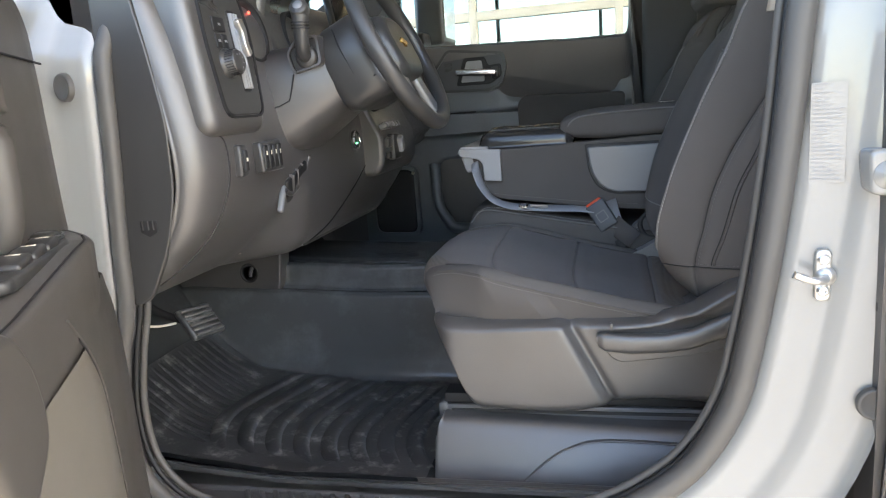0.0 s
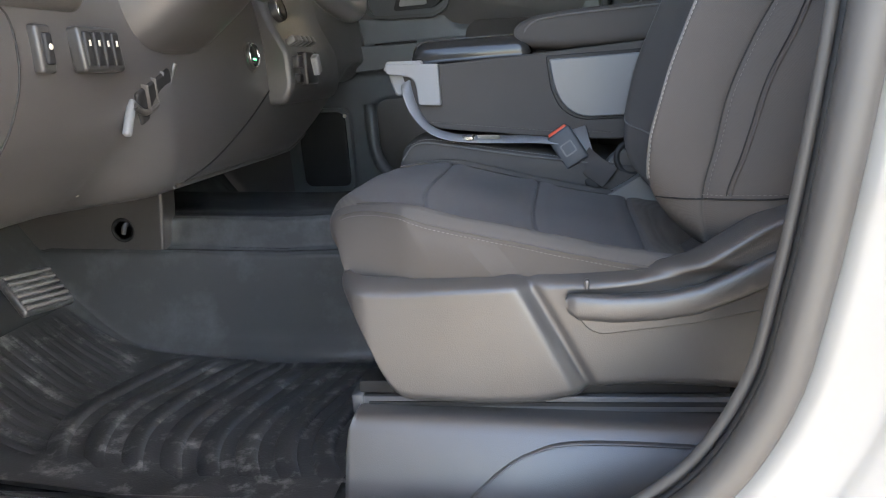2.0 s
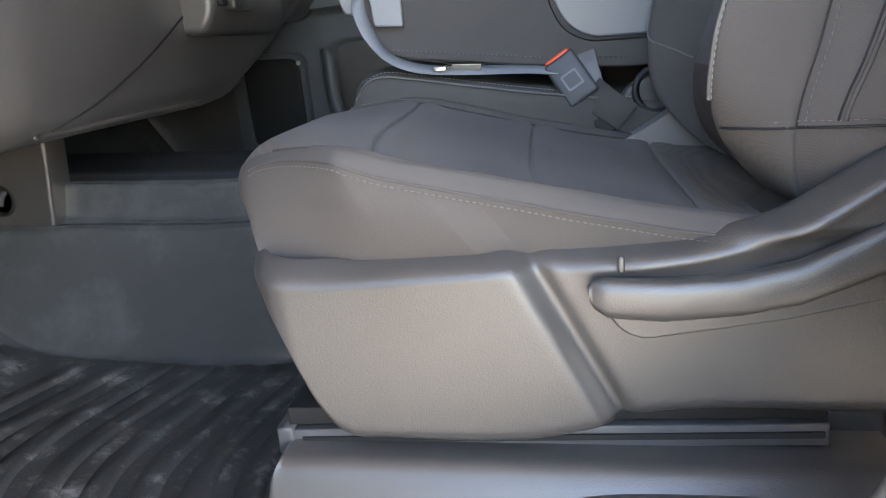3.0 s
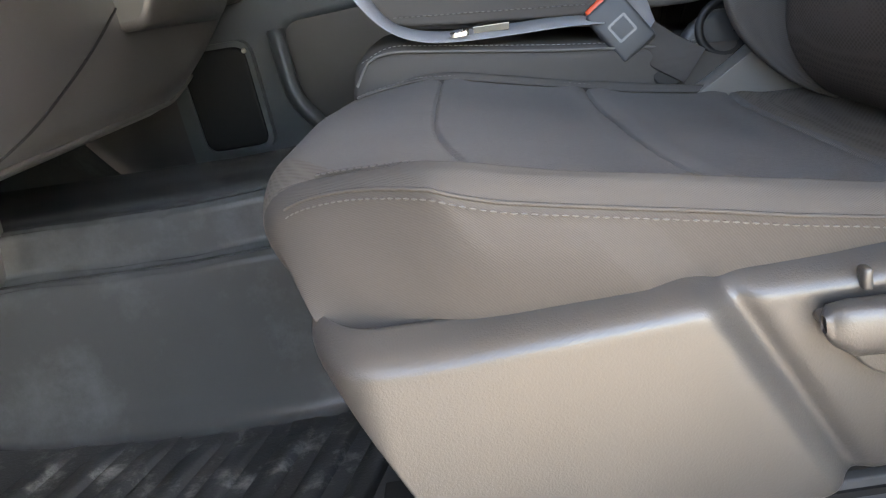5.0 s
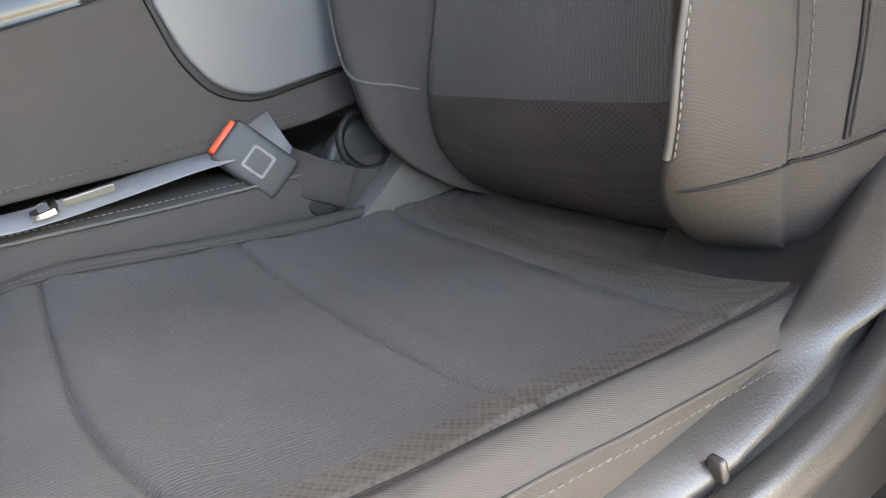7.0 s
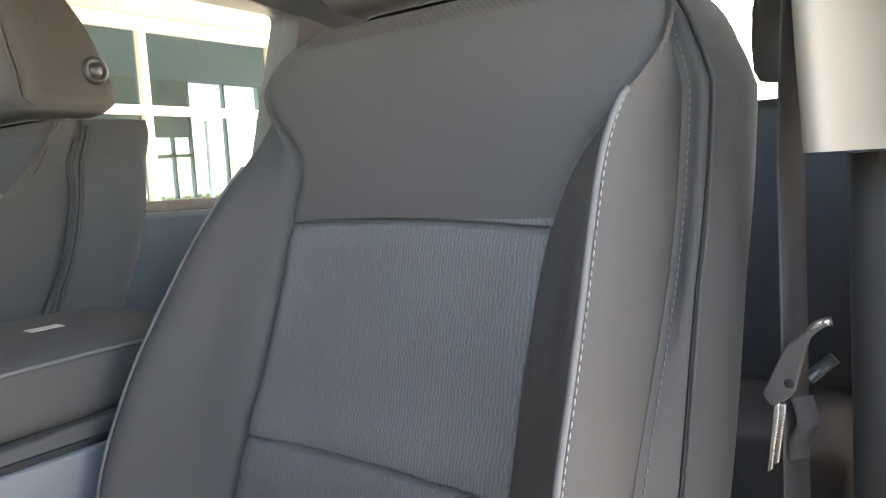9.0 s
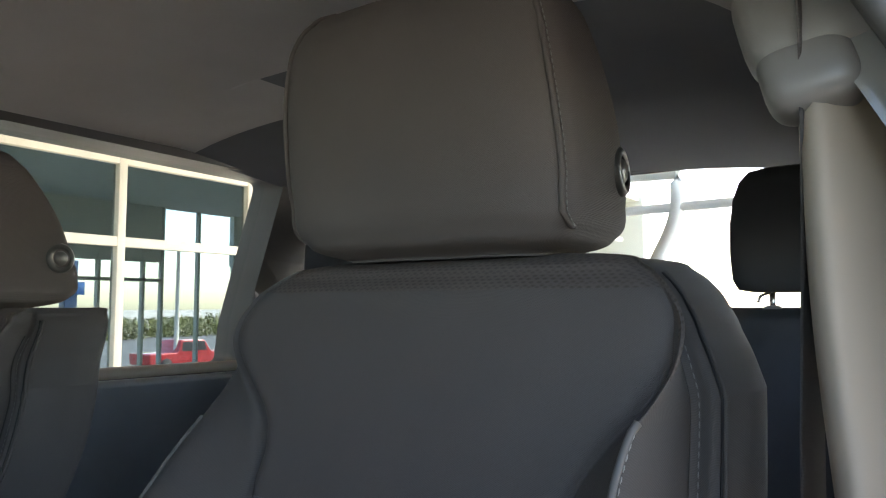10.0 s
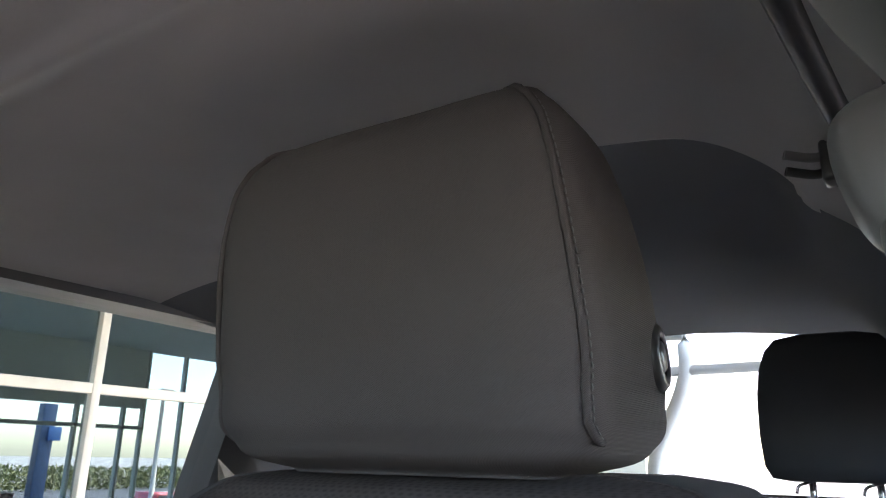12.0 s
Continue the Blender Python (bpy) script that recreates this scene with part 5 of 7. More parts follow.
part("release_lever", box((0.012, 0.014, 0.062), (-0.350, -0.548, 0.560), 0.004, 3, Matrix.Rotation(radians(-30), 4, "X")), M_BIN, dash, "grey release lever")
part("screw_cap", lathe("screw_cap", [(0.0, 0.004), (0.004, 0.003), (0.0045, 0.0)], (-0.470, -0.547, 0.444), (0.7, -0.5, -0.5), 12), M_PALE, dash)
part("start_pod", lathe("start_pod", [(0.05, -0.05), (0.047, -0.01), (0.040, 0.0), (0.030, 0.004), (0.026, 0.002)], (-0.336, -0.095, 0.658), (1, 0, 0.05)), M_PLASTIC, dash)
start = part("start_button", lathe("start_button", [(0.026, 0.0), (0.026, 0.006), (0.0235, 0.007), (0.022, 0.003), (0.018, 0.003), (0.017, 0.006), (0.0, 0.0065)], (-0.332, -0.095, 0.658), (1, 0, 0.05), 32), M_SMOOTH, dash)
part("chrome_ring", lathe("chrome_ring", [(0.0245, 0.004), (0.0255, 0.0075), (0.0235, 0.0085), (0.0225, 0.004)], (-0.331, -0.095, 0.658), (1, 0, 0.05), 32), M_CHROME, start)
part("green_light", box((0.002, 0.012, 0.003), (-0.3245, -0.097, 0.649)), glow("green_led", (0.05, 0.9, 0.3), 1.5), start)

# centre stack
stack = part("centre_panel", slab(rounded([(-0.55, 0.56), (-0.30, 0.545), (-0.275, 0.58), (-0.275, 0.66), (-0.315, 0.74), (-0.36, 0.98), (-0.55, 0.98)], 0.02), "y", -0.02, 0.34, 0.014, 3), M_PLASTIC, dash)
for k in range(5):
    part("toggle", box((0.030, 0.024, 0.016), (-0.280, 0.012 + 0.030 * k, 0.686), 0.003, 2, Matrix.Rotation(radians(-25), 4, "Y")), M_SATIN, stack)
part("brake_module", box((0.030, 0.075, 0.075), (-0.272, 0.075, 0.625), 0.006, 3), M_SMOOTH, stack)
part("slider", box((0.030, 0.030, 0.045), (-0.258, 0.085, 0.632), 0.005, 3, Matrix.Rotation(radians(20), 4, "X")), M_GREY, stack)
part("socket", box((0.022, 0.032, 0.028), (-0.272, 0.012, 0.640), 0.004, 2), M_SMOOTH, stack)
part("socket", box((0.018, 0.026, 0.020), (-0.272, 0.012, 0.603), 0.004, 2), M_DARK, stack)
part("air_knob", lathe("air_knob", [(0.028, 0.0), (0.028, 0.018), (0.025, 0.022), (0.0, 0.022)], (-0.322, 0.03, 0.755), (1, 0, 0.2), 28), M_SMOOTH, stack)
part("knob_ring", lathe("knob_ring", [(0.0255, 0.020), (0.0275, 0.0225), (0.025, 0.024)], (-0.322, 0.03, 0.755), (1, 0, 0.2), 28), M_CHROME, stack)
screen = part("screen", box((0.018, 0.34, 0.26), (-0.385, 0.135, 0.945), 0.010, 3, Matrix.Rotation(radians(-9), 4, "Y")), M_SMOOTH, stack)
part("glass", box((0.004, 0.30, 0.20), (-0.3755, 0.135, 0.955), 0.002, 2, Matrix.Rotation(radians(-9), 4, "Y")), M_GLOSS, screen, "glossy dark display")
for k in range(5):
    part("vent_slat", box((0.020, 0.070, 0.005), (-0.345, 0.03, 0.80 + 0.013 * k), 0.002, 2, Matrix.Rotation(radians(18), 4, "Y")), M_DARK, stack)

# instrument cluster: a hooded binnacle with deep gauge rims
M_NEEDLE = glow("red_gauge_light", (0.9, 0.06, 0.04), 1.2)
cluster = part("gauge_housing", slab(rounded([(-0.64, 0.86), (-0.41, 0.855), (-0.375, 0.865), (-0.405, 0.99), (-0.375, 1.035), (-0.40, 1.055), (-0.64, 1.07)], 0.012), "y", -0.655, -0.18, 0.02), M_SMOOTH, dash)
rows = []
for q in np.linspace(0, 1, 20):
    z = 0.852 + 0.20 * q
    xf = -0.352 - 0.020 * q - 0.030 * math.sin(math.pi * q) ** 2
    rows.append([(-0.46, -0.470 + 0.012 * q, z), (xf - 0.012, -0.462 + 0.020 * q, z), (xf, -0.452 + 0.026 * q, z), (xf - 0.010, -0.438 + 0.030 * q, z), (-0.46, -0.410 + 0.03 * q, z)])
part("hood_wall", grid("hood_wall", rows), M_PLASTIC, cluster)
for y, z in ((-0.540, 0.915), (-0.300, 0.915)):
    dial = part("dial", lathe("dial", [(0.0, 0.0), (0.054, 0.0), (0.057, 0.003), (0.060, 0.016), (0.066, 0.018), (0.069, 0.0)], (-0.392, y, z), (0.97, 0, 0.2), 40), M_DARK, cluster)
    for k in range(13):
        a = radians(-40 + 22 * k)
        part("tick", box((0.002, 0.0016, 0.007), (-0.3885 - 0.20 * 0.047 * math.sin(a), y - 0.047 * math.cos(a), z + 0.047 * math.sin(a)), 0, 1, Matrix.Rotation(a, 4, "X")), M_PALE, dial)
for dx, dy, dz, w, h in ((-0.391, -0.515, 0.958, 0.012, 0.010), (-0.384, -0.512, 0.880, 0.018, 0.010)):
    part("warning_light", box((0.003, w * 0.6, h * 0.6), (dx, dy, dz), 0.001, 1), M_NEEDLE, cluster, "red warning light")

# ---- steering column and wheel ----
column = thing("steering_column", "black steering column shroud with a stalk", "steering column")
rows = []
for x, z0, z1, hw in ((-0.46, 0.60, 0.88, 0.15), (-0.38, 0.635, 0.885, 0.145), (-0.31, 0.668, 0.89, 0.132), (-0.24, 0.715, 0.90, 0.115), (-0.19, 0.755, 0.915, 0.102), (-0.165, 0.775, 0.92, 0.095), (-0.16, 0.79, 0.91, 0.08)):
    c, h = (z0 + z1) / 2, (z1 - z0) / 2
    rows.append([(x, -0.40 + hw * math.copysign(abs(math.cos(a)) ** 0.65, math.cos(a)), c + h * math.copysign(abs(math.sin(a)) ** 0.65, math.sin(a))) for a in np.linspace(0, 2 * math.pi, 48, endpoint=False)])
part("shroud", grid("shroud", rows, close_v=True, cap=True), M_PLASTIC, column)
seam = [(-0.296, -0.5345, 0.822), (-0.305, -0.533, 0.790), (-0.312, -0.5340, 0.768), (-0.335, -0.5385, 0.758), (-0.375, -0.5460, 0.748)]
part("shroud_seam", tube("shroud_seam", seam, 0.0016, 5), M_DARK, column)
part("shroud_edge", tube("shroud_edge", fair([(-0.222, -0.400 - 0.1115, 0.836), (-0.20, -0.507, 0.80), (-0.196, -0.495, 0.77)], 10), 0.0016, 5), M_DARK, column)
plate_o = rounded([(-0.297, 0.8215), (-0.230, 0.838), (-0.235, 0.899), (-0.282, 0.896), (-0.307, 0.866)], 0.010)
plate_i = rounded([(-0.292, 0.827), (-0.235, 0.841), (-0.240, 0.894), (-0.280, 0.891), (-0.302, 0.864)], 0.009)
stalk = part("stalk_base", frame_slab(plate_o, plate_i, "y", -0.5355, -0.495), M_PLASTIC, column, "framed gear lever opening")
part("boot", slab(plate_i, "y", -0.529, -0.50, 0.002), M_SMOOTH, stalk)
part("boot_ring", lathe("boot_ring", [(0.014, 0.010), (0.020, 0.008), (0.024, 0.002), (0.026, -0.004)], (-0.264, -0.530, 0.856), (0, -1, 0.15), 24), M_SMOOTH, stalk)
LEVER = fair([(-0.264, -0.525, 0.854), (-0.262, -0.548, 0.862), (-0.257, -0.562, 0.886), (-0.254, -0.568, 0.915), (-0.252, -0.570, 0.944)], 20)
lever = part("gear_lever", tube("gear_lever", LEVER, [0.0135 + 0.0042 * (i / 19) ** 1.5 for i in range(20)], 20), M_SMOOTH, column, "black column gear lever")
for z in (0.908, 0.914, 0.920):
    part("grip_ring", tube("grip_ring", [(-0.2545, -0.5678, z), (-0.2543, -0.5680, z + 0.0026)], 0.0185, 20), M_DARK, lever)
cap = part("end_cap", lathe("end_cap", [(0.0, 0.010), (0.011, 0.0095), (0.0125, 0.0075), (0.0170, 0.0085), (0.0195, 0.004), (0.0195, -0.012), (0.016, -0.018)], (-0.2515, -0.573, 0.948), (0.10, -0.80, 0.60), 28), M_SMOOTH, lever)
part("button", lathe("button", [(0.0, 0.0118), (0.0095, 0.0112), (0.0105, 0.009)], (-0.2515, -0.573, 0.948), (0.10, -0.80, 0.60), 24), M_BIN, cap, "grey end button")
part("column_gap", tube("column_gap", [(-0.162, -0.40 + 0.097 * math.cos(a), 0.847 + 0.073 * math.sin(a)) for a in np.linspace(0, 2 * math.pi, 30)], 0.004, 6), M_DARK, column)

wheel = thing("steering_wheel", "black steering wheel with silver spoke trim", "steering wheel")
WC, WN = Vector((-0.100, -0.40, 0.868)), Vector((0.90, 0, 0.43)).normalized()
side_v = Vector((0, 1, 0))
up_v = (WN.cross(side_v).normalized()) * -1
if up_v.z < 0:
    up_v = -up_v
rim = [WC + 0.186 * (math.cos(a) * side_v + math.sin(a) * up_v) for a in np.linspace(0, 2 * math.pi, 84, endpoint=False)]
part("rim", grid("rim", [[rim[i] + 0.0165 * (math.cos(b) * (rim[i] - WC).normalized() + 1.12 * math.sin(b) * WN) for b in np.linspace(0, 2 * math.pi, 16, endpoint=False)] for i in range(84)], close_u=True, close_v=True), M_SMOOTH, wheel)


def on_wheel(pts, a, b, r=0.004):
    """A plate in the wheel's plane, from outline points in metres right and up of its middle."""
    bm = slab(pts, "z", a, b, r)
    m = Matrix((side_v, up_v, WN)).transposed().to_4x4()
    bm.transform(Matrix.Translation(WC) @ m)
    return bm


part("hub", on_wheel(rounded([(-0.085, -0.075), (0.085, -0.075), (0.095, 0.03), (0.06, 0.075), (-0.06, 0.075), (-0.095, 0.03)], 0.04), -0.055, 0.016, 0.022), M_SMOOTH, wheel)
part("hub_back", on_wheel(rounded([(-0.110, -0.090), (0.110, -0.090), (0.122, 0.04), (0.085, 0.105), (-0.085, 0.105), (-0.122, 0.04)], 0.045), -0.150, -0.018, 0.034), M_SMOOTH, wheel)
WM = Matrix.Translation(WC) @ Matrix((side_v, up_v, WN)).transposed().to_4x4()
part("hub_seam", tube("hub_seam", [WM @ Vector(p) for p in fair([(-0.1005, 0.085, -0.085), (-0.1195, 0.045, -0.085), (-0.1175, 0.0, -0.085), (-0.1140, -0.030, -0.085), (-0.1128, -0.042, -0.075), (-0.1125, -0.045, -0.045)], 30)], 0.0014, 5), M_DARK, wheel)
for s in (-1, 1):
    part("spoke", on_wheel(rounded([(s * 0.08, -0.03), (s * 0.18, -0.018), (s * 0.18, 0.022), (s * 0.08, 0.03)], 0.008), -0.022, -0.004, 0.005), M_SMOOTH, wheel)
    part("lower_spoke", on_wheel(rounded([(s * 0.030, -0.07), (s * 0.078, -0.060), (s * 0.112, -0.150), (s * 0.062, -0.178)], 0.012), -0.022, -0.004, 0.006), M_SATIN, wheel, "silver trimmed lower spoke")
badge = part("badge", on_wheel([(-0.026, 0.0), (-0.024, 0.008), (-0.010, 0.008), (-0.010, 0.013), (0.010, 0.013), (0.010, 0.008), (0.026, 0.008), (0.024, -0.002), (0.010, -0.002), (0.010, -0.008), (-0.010, -0.008), (-0.010, 0.0)], 0.014, 0.019, 0.001), material("gold_badge", (0.75, 0.5, 0.15), 0.3, 1.0, bump=0), wheel, "small gold cross-shaped badge")

# ---- pedal ----
pedal = thing("brake_pedal", "worn black rubber brake pedal with ribs", "pedal")
PM = Matrix.Translation((-0.625, -0.50, 0.265)) @ Matrix.Rotation(radians(-38), 4, "Y") @ Matrix.Rotation(radians(-8), 4, "X")
pad = part("pad", box((0.016, 0.115, 0.085), (0, 0, 0), 0.006, 3), M_RUBBER, pedal)
pad.matrix_basis = PM
for k in range(6):
    part("rib", box((0.006, 0.104, 0.0065), (0.010, 0, -0.033 + 0.0132 * k), 0.002, 2), material("worn_rubber", (0.12, 0.115, 0.11), 0.6) if k == 0 else bpy.data.materials["worn_rubber"], pad)
part("arm", tube("arm", fair([(-0.64, -0.50, 0.262), (-0.70, -0.515, 0.285), (-0.76, -0.52, 0.33), (-0.84, -0.52, 0.48)], 14), 0.010, 8), M_DARK, pedal)
part("cable", tube("cable", fair([(-0.64, -0.575, 0.285), (-0.66, -0.62, 0.292), (-0.69, -0.68, 0.318), (-0.72, -0.74, 0.37)], 14), 0.003, 6), M_PALE, pedal, "pale cable beside the pedal")

# ---- lower centre trim with a cable hook ----
kick = thing("footwell_trim", "dark grey footwell side trim with a round hook recess", "trim panel")
part("panel", slab(rounded([(-0.95, 0.17), (-0.635, 0.178), (-0.585, 0.235), (-0.568, 0.36), (-0.56, 0.47), (-0.95, 0.47)], [0.01, 0.03, 0.03, 0.03, 0.01, 0.01]), "y", -0.145, -0.085, 0.024, 5), M_PLASTIC, kick)
part("recess", lathe("recess", [(0.0, -0.001), (0.021, -0.001), (0.025, 0.0005), (0.027, 0.002), (0.029, 0.0)], (-0.675, -0.146, 0.298), (0, -1, 0), 28), M_DARK, kick)
part("hook", tube("hook", fair([(-0.664, -0.147, 0.312), (-0.662, -0.158, 0.308), (-0.666, -0.160, 0.292)], 8), 0.006, 8), M_PILLAR, kick)

# ---- rubber floor mat on the driver's side ----
mat_ob = thing("floor_mat", "scuffed black rubber floor mat with raised ribs", "floor mat")


def mat_z(x, y):
    lip = max(0.0, -0.70 - y) / 0.07
    return floor_z(x, y) + 0.010 + 0.02 * lip ** 2 * 0.5


part("sheet", grid("sheet", [[(x, y, mat_z(x, y)) for y in np.linspace(-0.775, -0.222, 50)] for x in np.linspace(-0.80, -0.03, 60)]), M_RUBBER, mat_ob)
for k in range(8):
    x0 = -0.57 + 0.068 * k
    pts = fair([(x0 + 0.055, -0.22), (x0 + 0.028, -0.33), (x0, -0.45), (x0 - 0.004, -0.53), (x0 + 0.015, -0.60), (x0 + 0.05, -0.665)], 26)
    rows = []
    for i, (x, y) in enumerate(pts):
        f = min(1.0, i / 3, (25 - i) / 3)
        z = mat_z(x, y)
        rows.append([(x + d, y, z + h * f - 0.001) for d, h in ((-0.022, 0.0), (-0.017, 0.006), (0.010, 0.0075), (0.016, 0.006), (0.021, 0.0))])
    part("rib", grid("rib", rows), M_RUBBER, mat_ob)
for k in range(13):
    y0 = -0.26 - 0.030 * k
    pts = fair([(-0.80, y0 + 0.02), (-0.72, y0 + 0.012), (-0.65, y0 - 0.005), (-0.60 + 0.004 * k, y0 - 0.03)], 14)
    rows = []
    for i, (x, y) in enumerate(pts):
        f = min(1.0, i / 2, (13 - i) / 2)
        z = mat_z(x, y)
        rows.append([(x, y + d, z + h * f - 0.001) for d, h in ((-0.009, 0.0), (-0.006, 0.0045), (0.006, 0.0045), (0.009, 0.0))])
    part("rib", grid("rib", rows), M_RUBBER, mat_ob)

# ---- sill plate ----
sill = thing("sill_plate", "ribbed black plastic door sill plate", "sill plate")
part("plate", slab(rounded([(-0.58, -0.93), (0.40, -0.93), (0.40, -0.775), (-0.36, -0.775), (-0.56, -0.80)], 0.02), "z", -0.02, 0.012, 0.006), M_PLASTIC, sill)
for k in range(24):
    part("rib", box((0.010, 0.07, 0.006), (-0.36 + 0.03 * k, -0.828, 0.014), 0.0025, 2, Matrix.Rotation(radians(35), 4, "Z")), M_PLASTIC, sill)
part("inner_strip", slab(rounded([(-0.60, -0.815), (0.40, -0.815), (0.40, -0.740), (-0.60, -0.740)], 0.01), "z", -0.012, 0.020, 0.006), M_PLASTIC, sill)
part("edge_trim", tube("edge_trim", [(-0.50, -0.80, 0.0), (-0.44, -0.778, 0.012), (-0.36, -0.770, 0.016), (0.0, -0.768, 0.018), (0.40, -0.768, 0.02)], 0.006, 8), M_PLASTIC, sill)

# ---- folded centre seat with tray and armrest ----
con = thing("centre_console", "folded-down centre seat back with armrest and cup holders", "console")
part("console_body", slab(rounded([(-0.01, 0.606), (0.26, 0.615), (0.62, 0.63), (0.62, 0.44), (0.42, 0.435), (0.29, 0.447), (0.06, 0.478), (0.02, 0.50)], [0.01, 0.02, 0.02, 0.03, 0.02, 0.02, 0.03, 0.02]), "y", -0.102, 0.165, 0.014, 4), M_FABRIC, con)
part("stitching", dashes("stitching", [(0.05, -0.1035, 0.492), (0.29, -0.1035, 0.460), (0.42, -0.1035, 0.449)], 0.0075, 0.005, 0.0009), M_PIPE, con)
part("storage_bin", slab(rounded([(0.297, 0.602), (0.60, 0.602), (0.58, 0.481), (0.36, 0.484), (0.325, 0.505), (0.305, 0.545)], [0.006, 0.01, 0.02, 0.02, 0.03, 0.02]), "y", -0.112, -0.08, 0.008, 3), M_BIN, con, "grey plastic storage bin side")
part("bin_gap", slab(rounded([(0.291, 0.609), (0.61, 0.609), (0.59, 0.474), (0.355, 0.478), (0.317, 0.500), (0.298, 0.543)], [0.006, 0.01, 0.02, 0.02, 0.03, 0.02]), "y", -0.1055, -0.09, 0.002), M_DARK, con)


def tray_ring(inset, z, dx=0.0):
    o = rounded([(0.015 + inset + dx, -0.098 + inset), (0.262 - inset + dx, -0.098 + inset), (0.262 - inset + dx, 0.160 - inset), (0.015 + inset + dx, 0.160 - inset)], 0.03, 6)
    return [(p[0], p[1], z) for p in o]


tray = part("tray", grid("tray", [tray_ring(0.0, 0.612), tray_ring(-0.003, 0.620), tray_ring(0.002, 0.640), tray_ring(0.010, 0.654), tray_ring(0.020, 0.657), tray_ring(0.026, 0.654), tray_ring(0.030, 0.644)], close_v=True, cap=True), M_GLOSS, con, "glossy black cup holder tray")
well = part("coin_well", frame_slab(rounded([(0.045, -0.078), (0.225, -0.078), (0.225, -0.022), (0.045, -0.022)], 0.015), rounded([(0.055, -0.068), (0.215, -0.068), (0.215, -0.032), (0.055, -0.032)], 0.012), "z", 0.640, 0.658), M_SMOOTH, tray)
part("well_floor", box((0.158, 0.034, 0.003), (0.135, -0.050, 0.646), 0.001, 1), M_GREY, well)
for x in (0.075, 0.185):
    cup = part("cup_holder", lathe("cup_holder", [(0.050, 0.640), (0.050, 0.656), (0.045, 0.660), (0.040, 0.657), (0.038, 0.647)], (x, 0.065, 0.0), (0, 0, 1), 32), M_GLOSS, tray)
    part("cup_floor", lathe("cup_floor", [(0.0, 0.646), (0.039, 0.646)], (x, 0.065, 0.0), (0, 0, 1), 24), M_GREY, cup)
# padded armrest lid
rows = []
for x, z0, z1, ins in ((0.228, 0.650, 0.656, 0.02), (0.230, 0.642, 0.668, 0.010), (0.240, 0.634, 0.679, 0.004), (0.27, 0.624, 0.690, 0.0), (0.33, 0.618, 0.696, 0.0), (0.42, 0.618, 0.699, 0.0), (0.55, 0.620, 0.699, 0.0), (0.62, 0.622, 0.698, 0.0), (0.64, 0.63, 0.690, 0.006)):
    c, h = (z0 + z1) / 2, (z1 - z0) / 2
    rows.append([(x, 0.031 + (0.130 - ins) * math.copysign(abs(math.cos(a)) ** 0.3, math.cos(a)), c + h * math.copysign(abs(math.sin(a)) ** 0.45, math.sin(a))) for a in np.linspace(0, 2 * math.pi, 56, endpoint=False)])
lid = part("armrest_lid", grid("armrest_lid", rows, close_v=True, cap=True), M_FABRIC, con, "padded dark armrest lid")
for s in (-1, 1):
    part("piping", tube("piping", fair([(0.243, 0.031 + s * 0.122, 0.640), (0.258, 0.031 + s * 0.1275, 0.668), (0.30, 0.031 + s * 0.128, 0.682), (0.45, 0.031 + s * 0.128, 0.688), (0.62, 0.031 + s * 0.128, 0.688)], 30), 0.0022, 6), M_PIPE, lid)
part("lid_label", box((0.035, 0.018, 0.001), (0.505, 0.02, 0.7005)), M_PALE, lid, "small pale label")
# belt guide bracket
br = part("belt_bracket", slab(rounded([(-0.036, 0.618), (0.074, 0.610), (0.074, 0.526), (0.028, 0.530), (0.024, 0.586), (-0.036, 0.596)], [0.006, 0.004, 0.004, 0.006, 0.02, 0.008]), "y", -0.118, -0.100, 0.003), M_GREY, con, "light grey plastic belt bracket")
part("bracket_top", slab(rounded([(-0.042, 0.603), (0.04, 0.601), (0.04, 0.619), (-0.032, 0.622)], 0.004), "y", -0.116, 0.16, 0.004), M_GREY, br)
part("bracket_lip", slab(rounded([(-0.036, 0.598), (0.005, 0.595), (0.0, 0.553), (-0.022, 0.550)], 0.010), "y", -0.10, -0.04, 0.006), M_GREY, br)

# ---- centre seat cushion ----
centre = thing("centre_seat_cushion", "dark grey cloth centre seat cushion under the folded back", "seat cushion")
rows = []
for x, z1, ins in ((-0.024, 0.38, 0.03), (-0.022, 0.415, 0.015), (-0.012, 0.445, 0.006), (0.008, 0.462, 0.0), (0.04, 0.466, 0.0), (0.10, 0.455, 0.0), (0.25, 0.425, 0.0), (0.42, 0.395, 0.0), (0.56, 0.375, 0.0)):
    c, h = (0.28 + z1) / 2, (z1 - 0.28) / 2
    rows.append([(x, 0.035 + (0.172 - ins) * math.copysign(abs(math.cos(a)) ** 0.25, math.cos(a)), c + h * math.copysign(abs(math.sin(a)) ** 0.3, math.sin(a))) for a in np.linspace(0, 2 * math.pi, 56, endpoint=False)])
cc = part("cushion", grid("cushion", rows, close_v=True, cap=True), M_FABRIC, centre)
part("piping", tube("piping", fair([(-0.012, -0.130, 0.42), (0.01, -0.132, 0.447), (0.04, -0.132, 0.453), (0.10, -0.132, 0.443), (0.25, -0.132, 0.414), (0.42, -0.132, 0.386)], 40), 0.002, 6), M_PIPE, cc)
part("stitching", dashes("stitching", fair([(0.0, -0.128, 0.447), (0.04, -0.126, 0.459), (0.10, -0.126, 0.449), (0.25, -0.126, 0.420), (0.42, -0.126, 0.391)], 40), 0.0065, 0.0042, 0.0007), M_THREAD, cc)
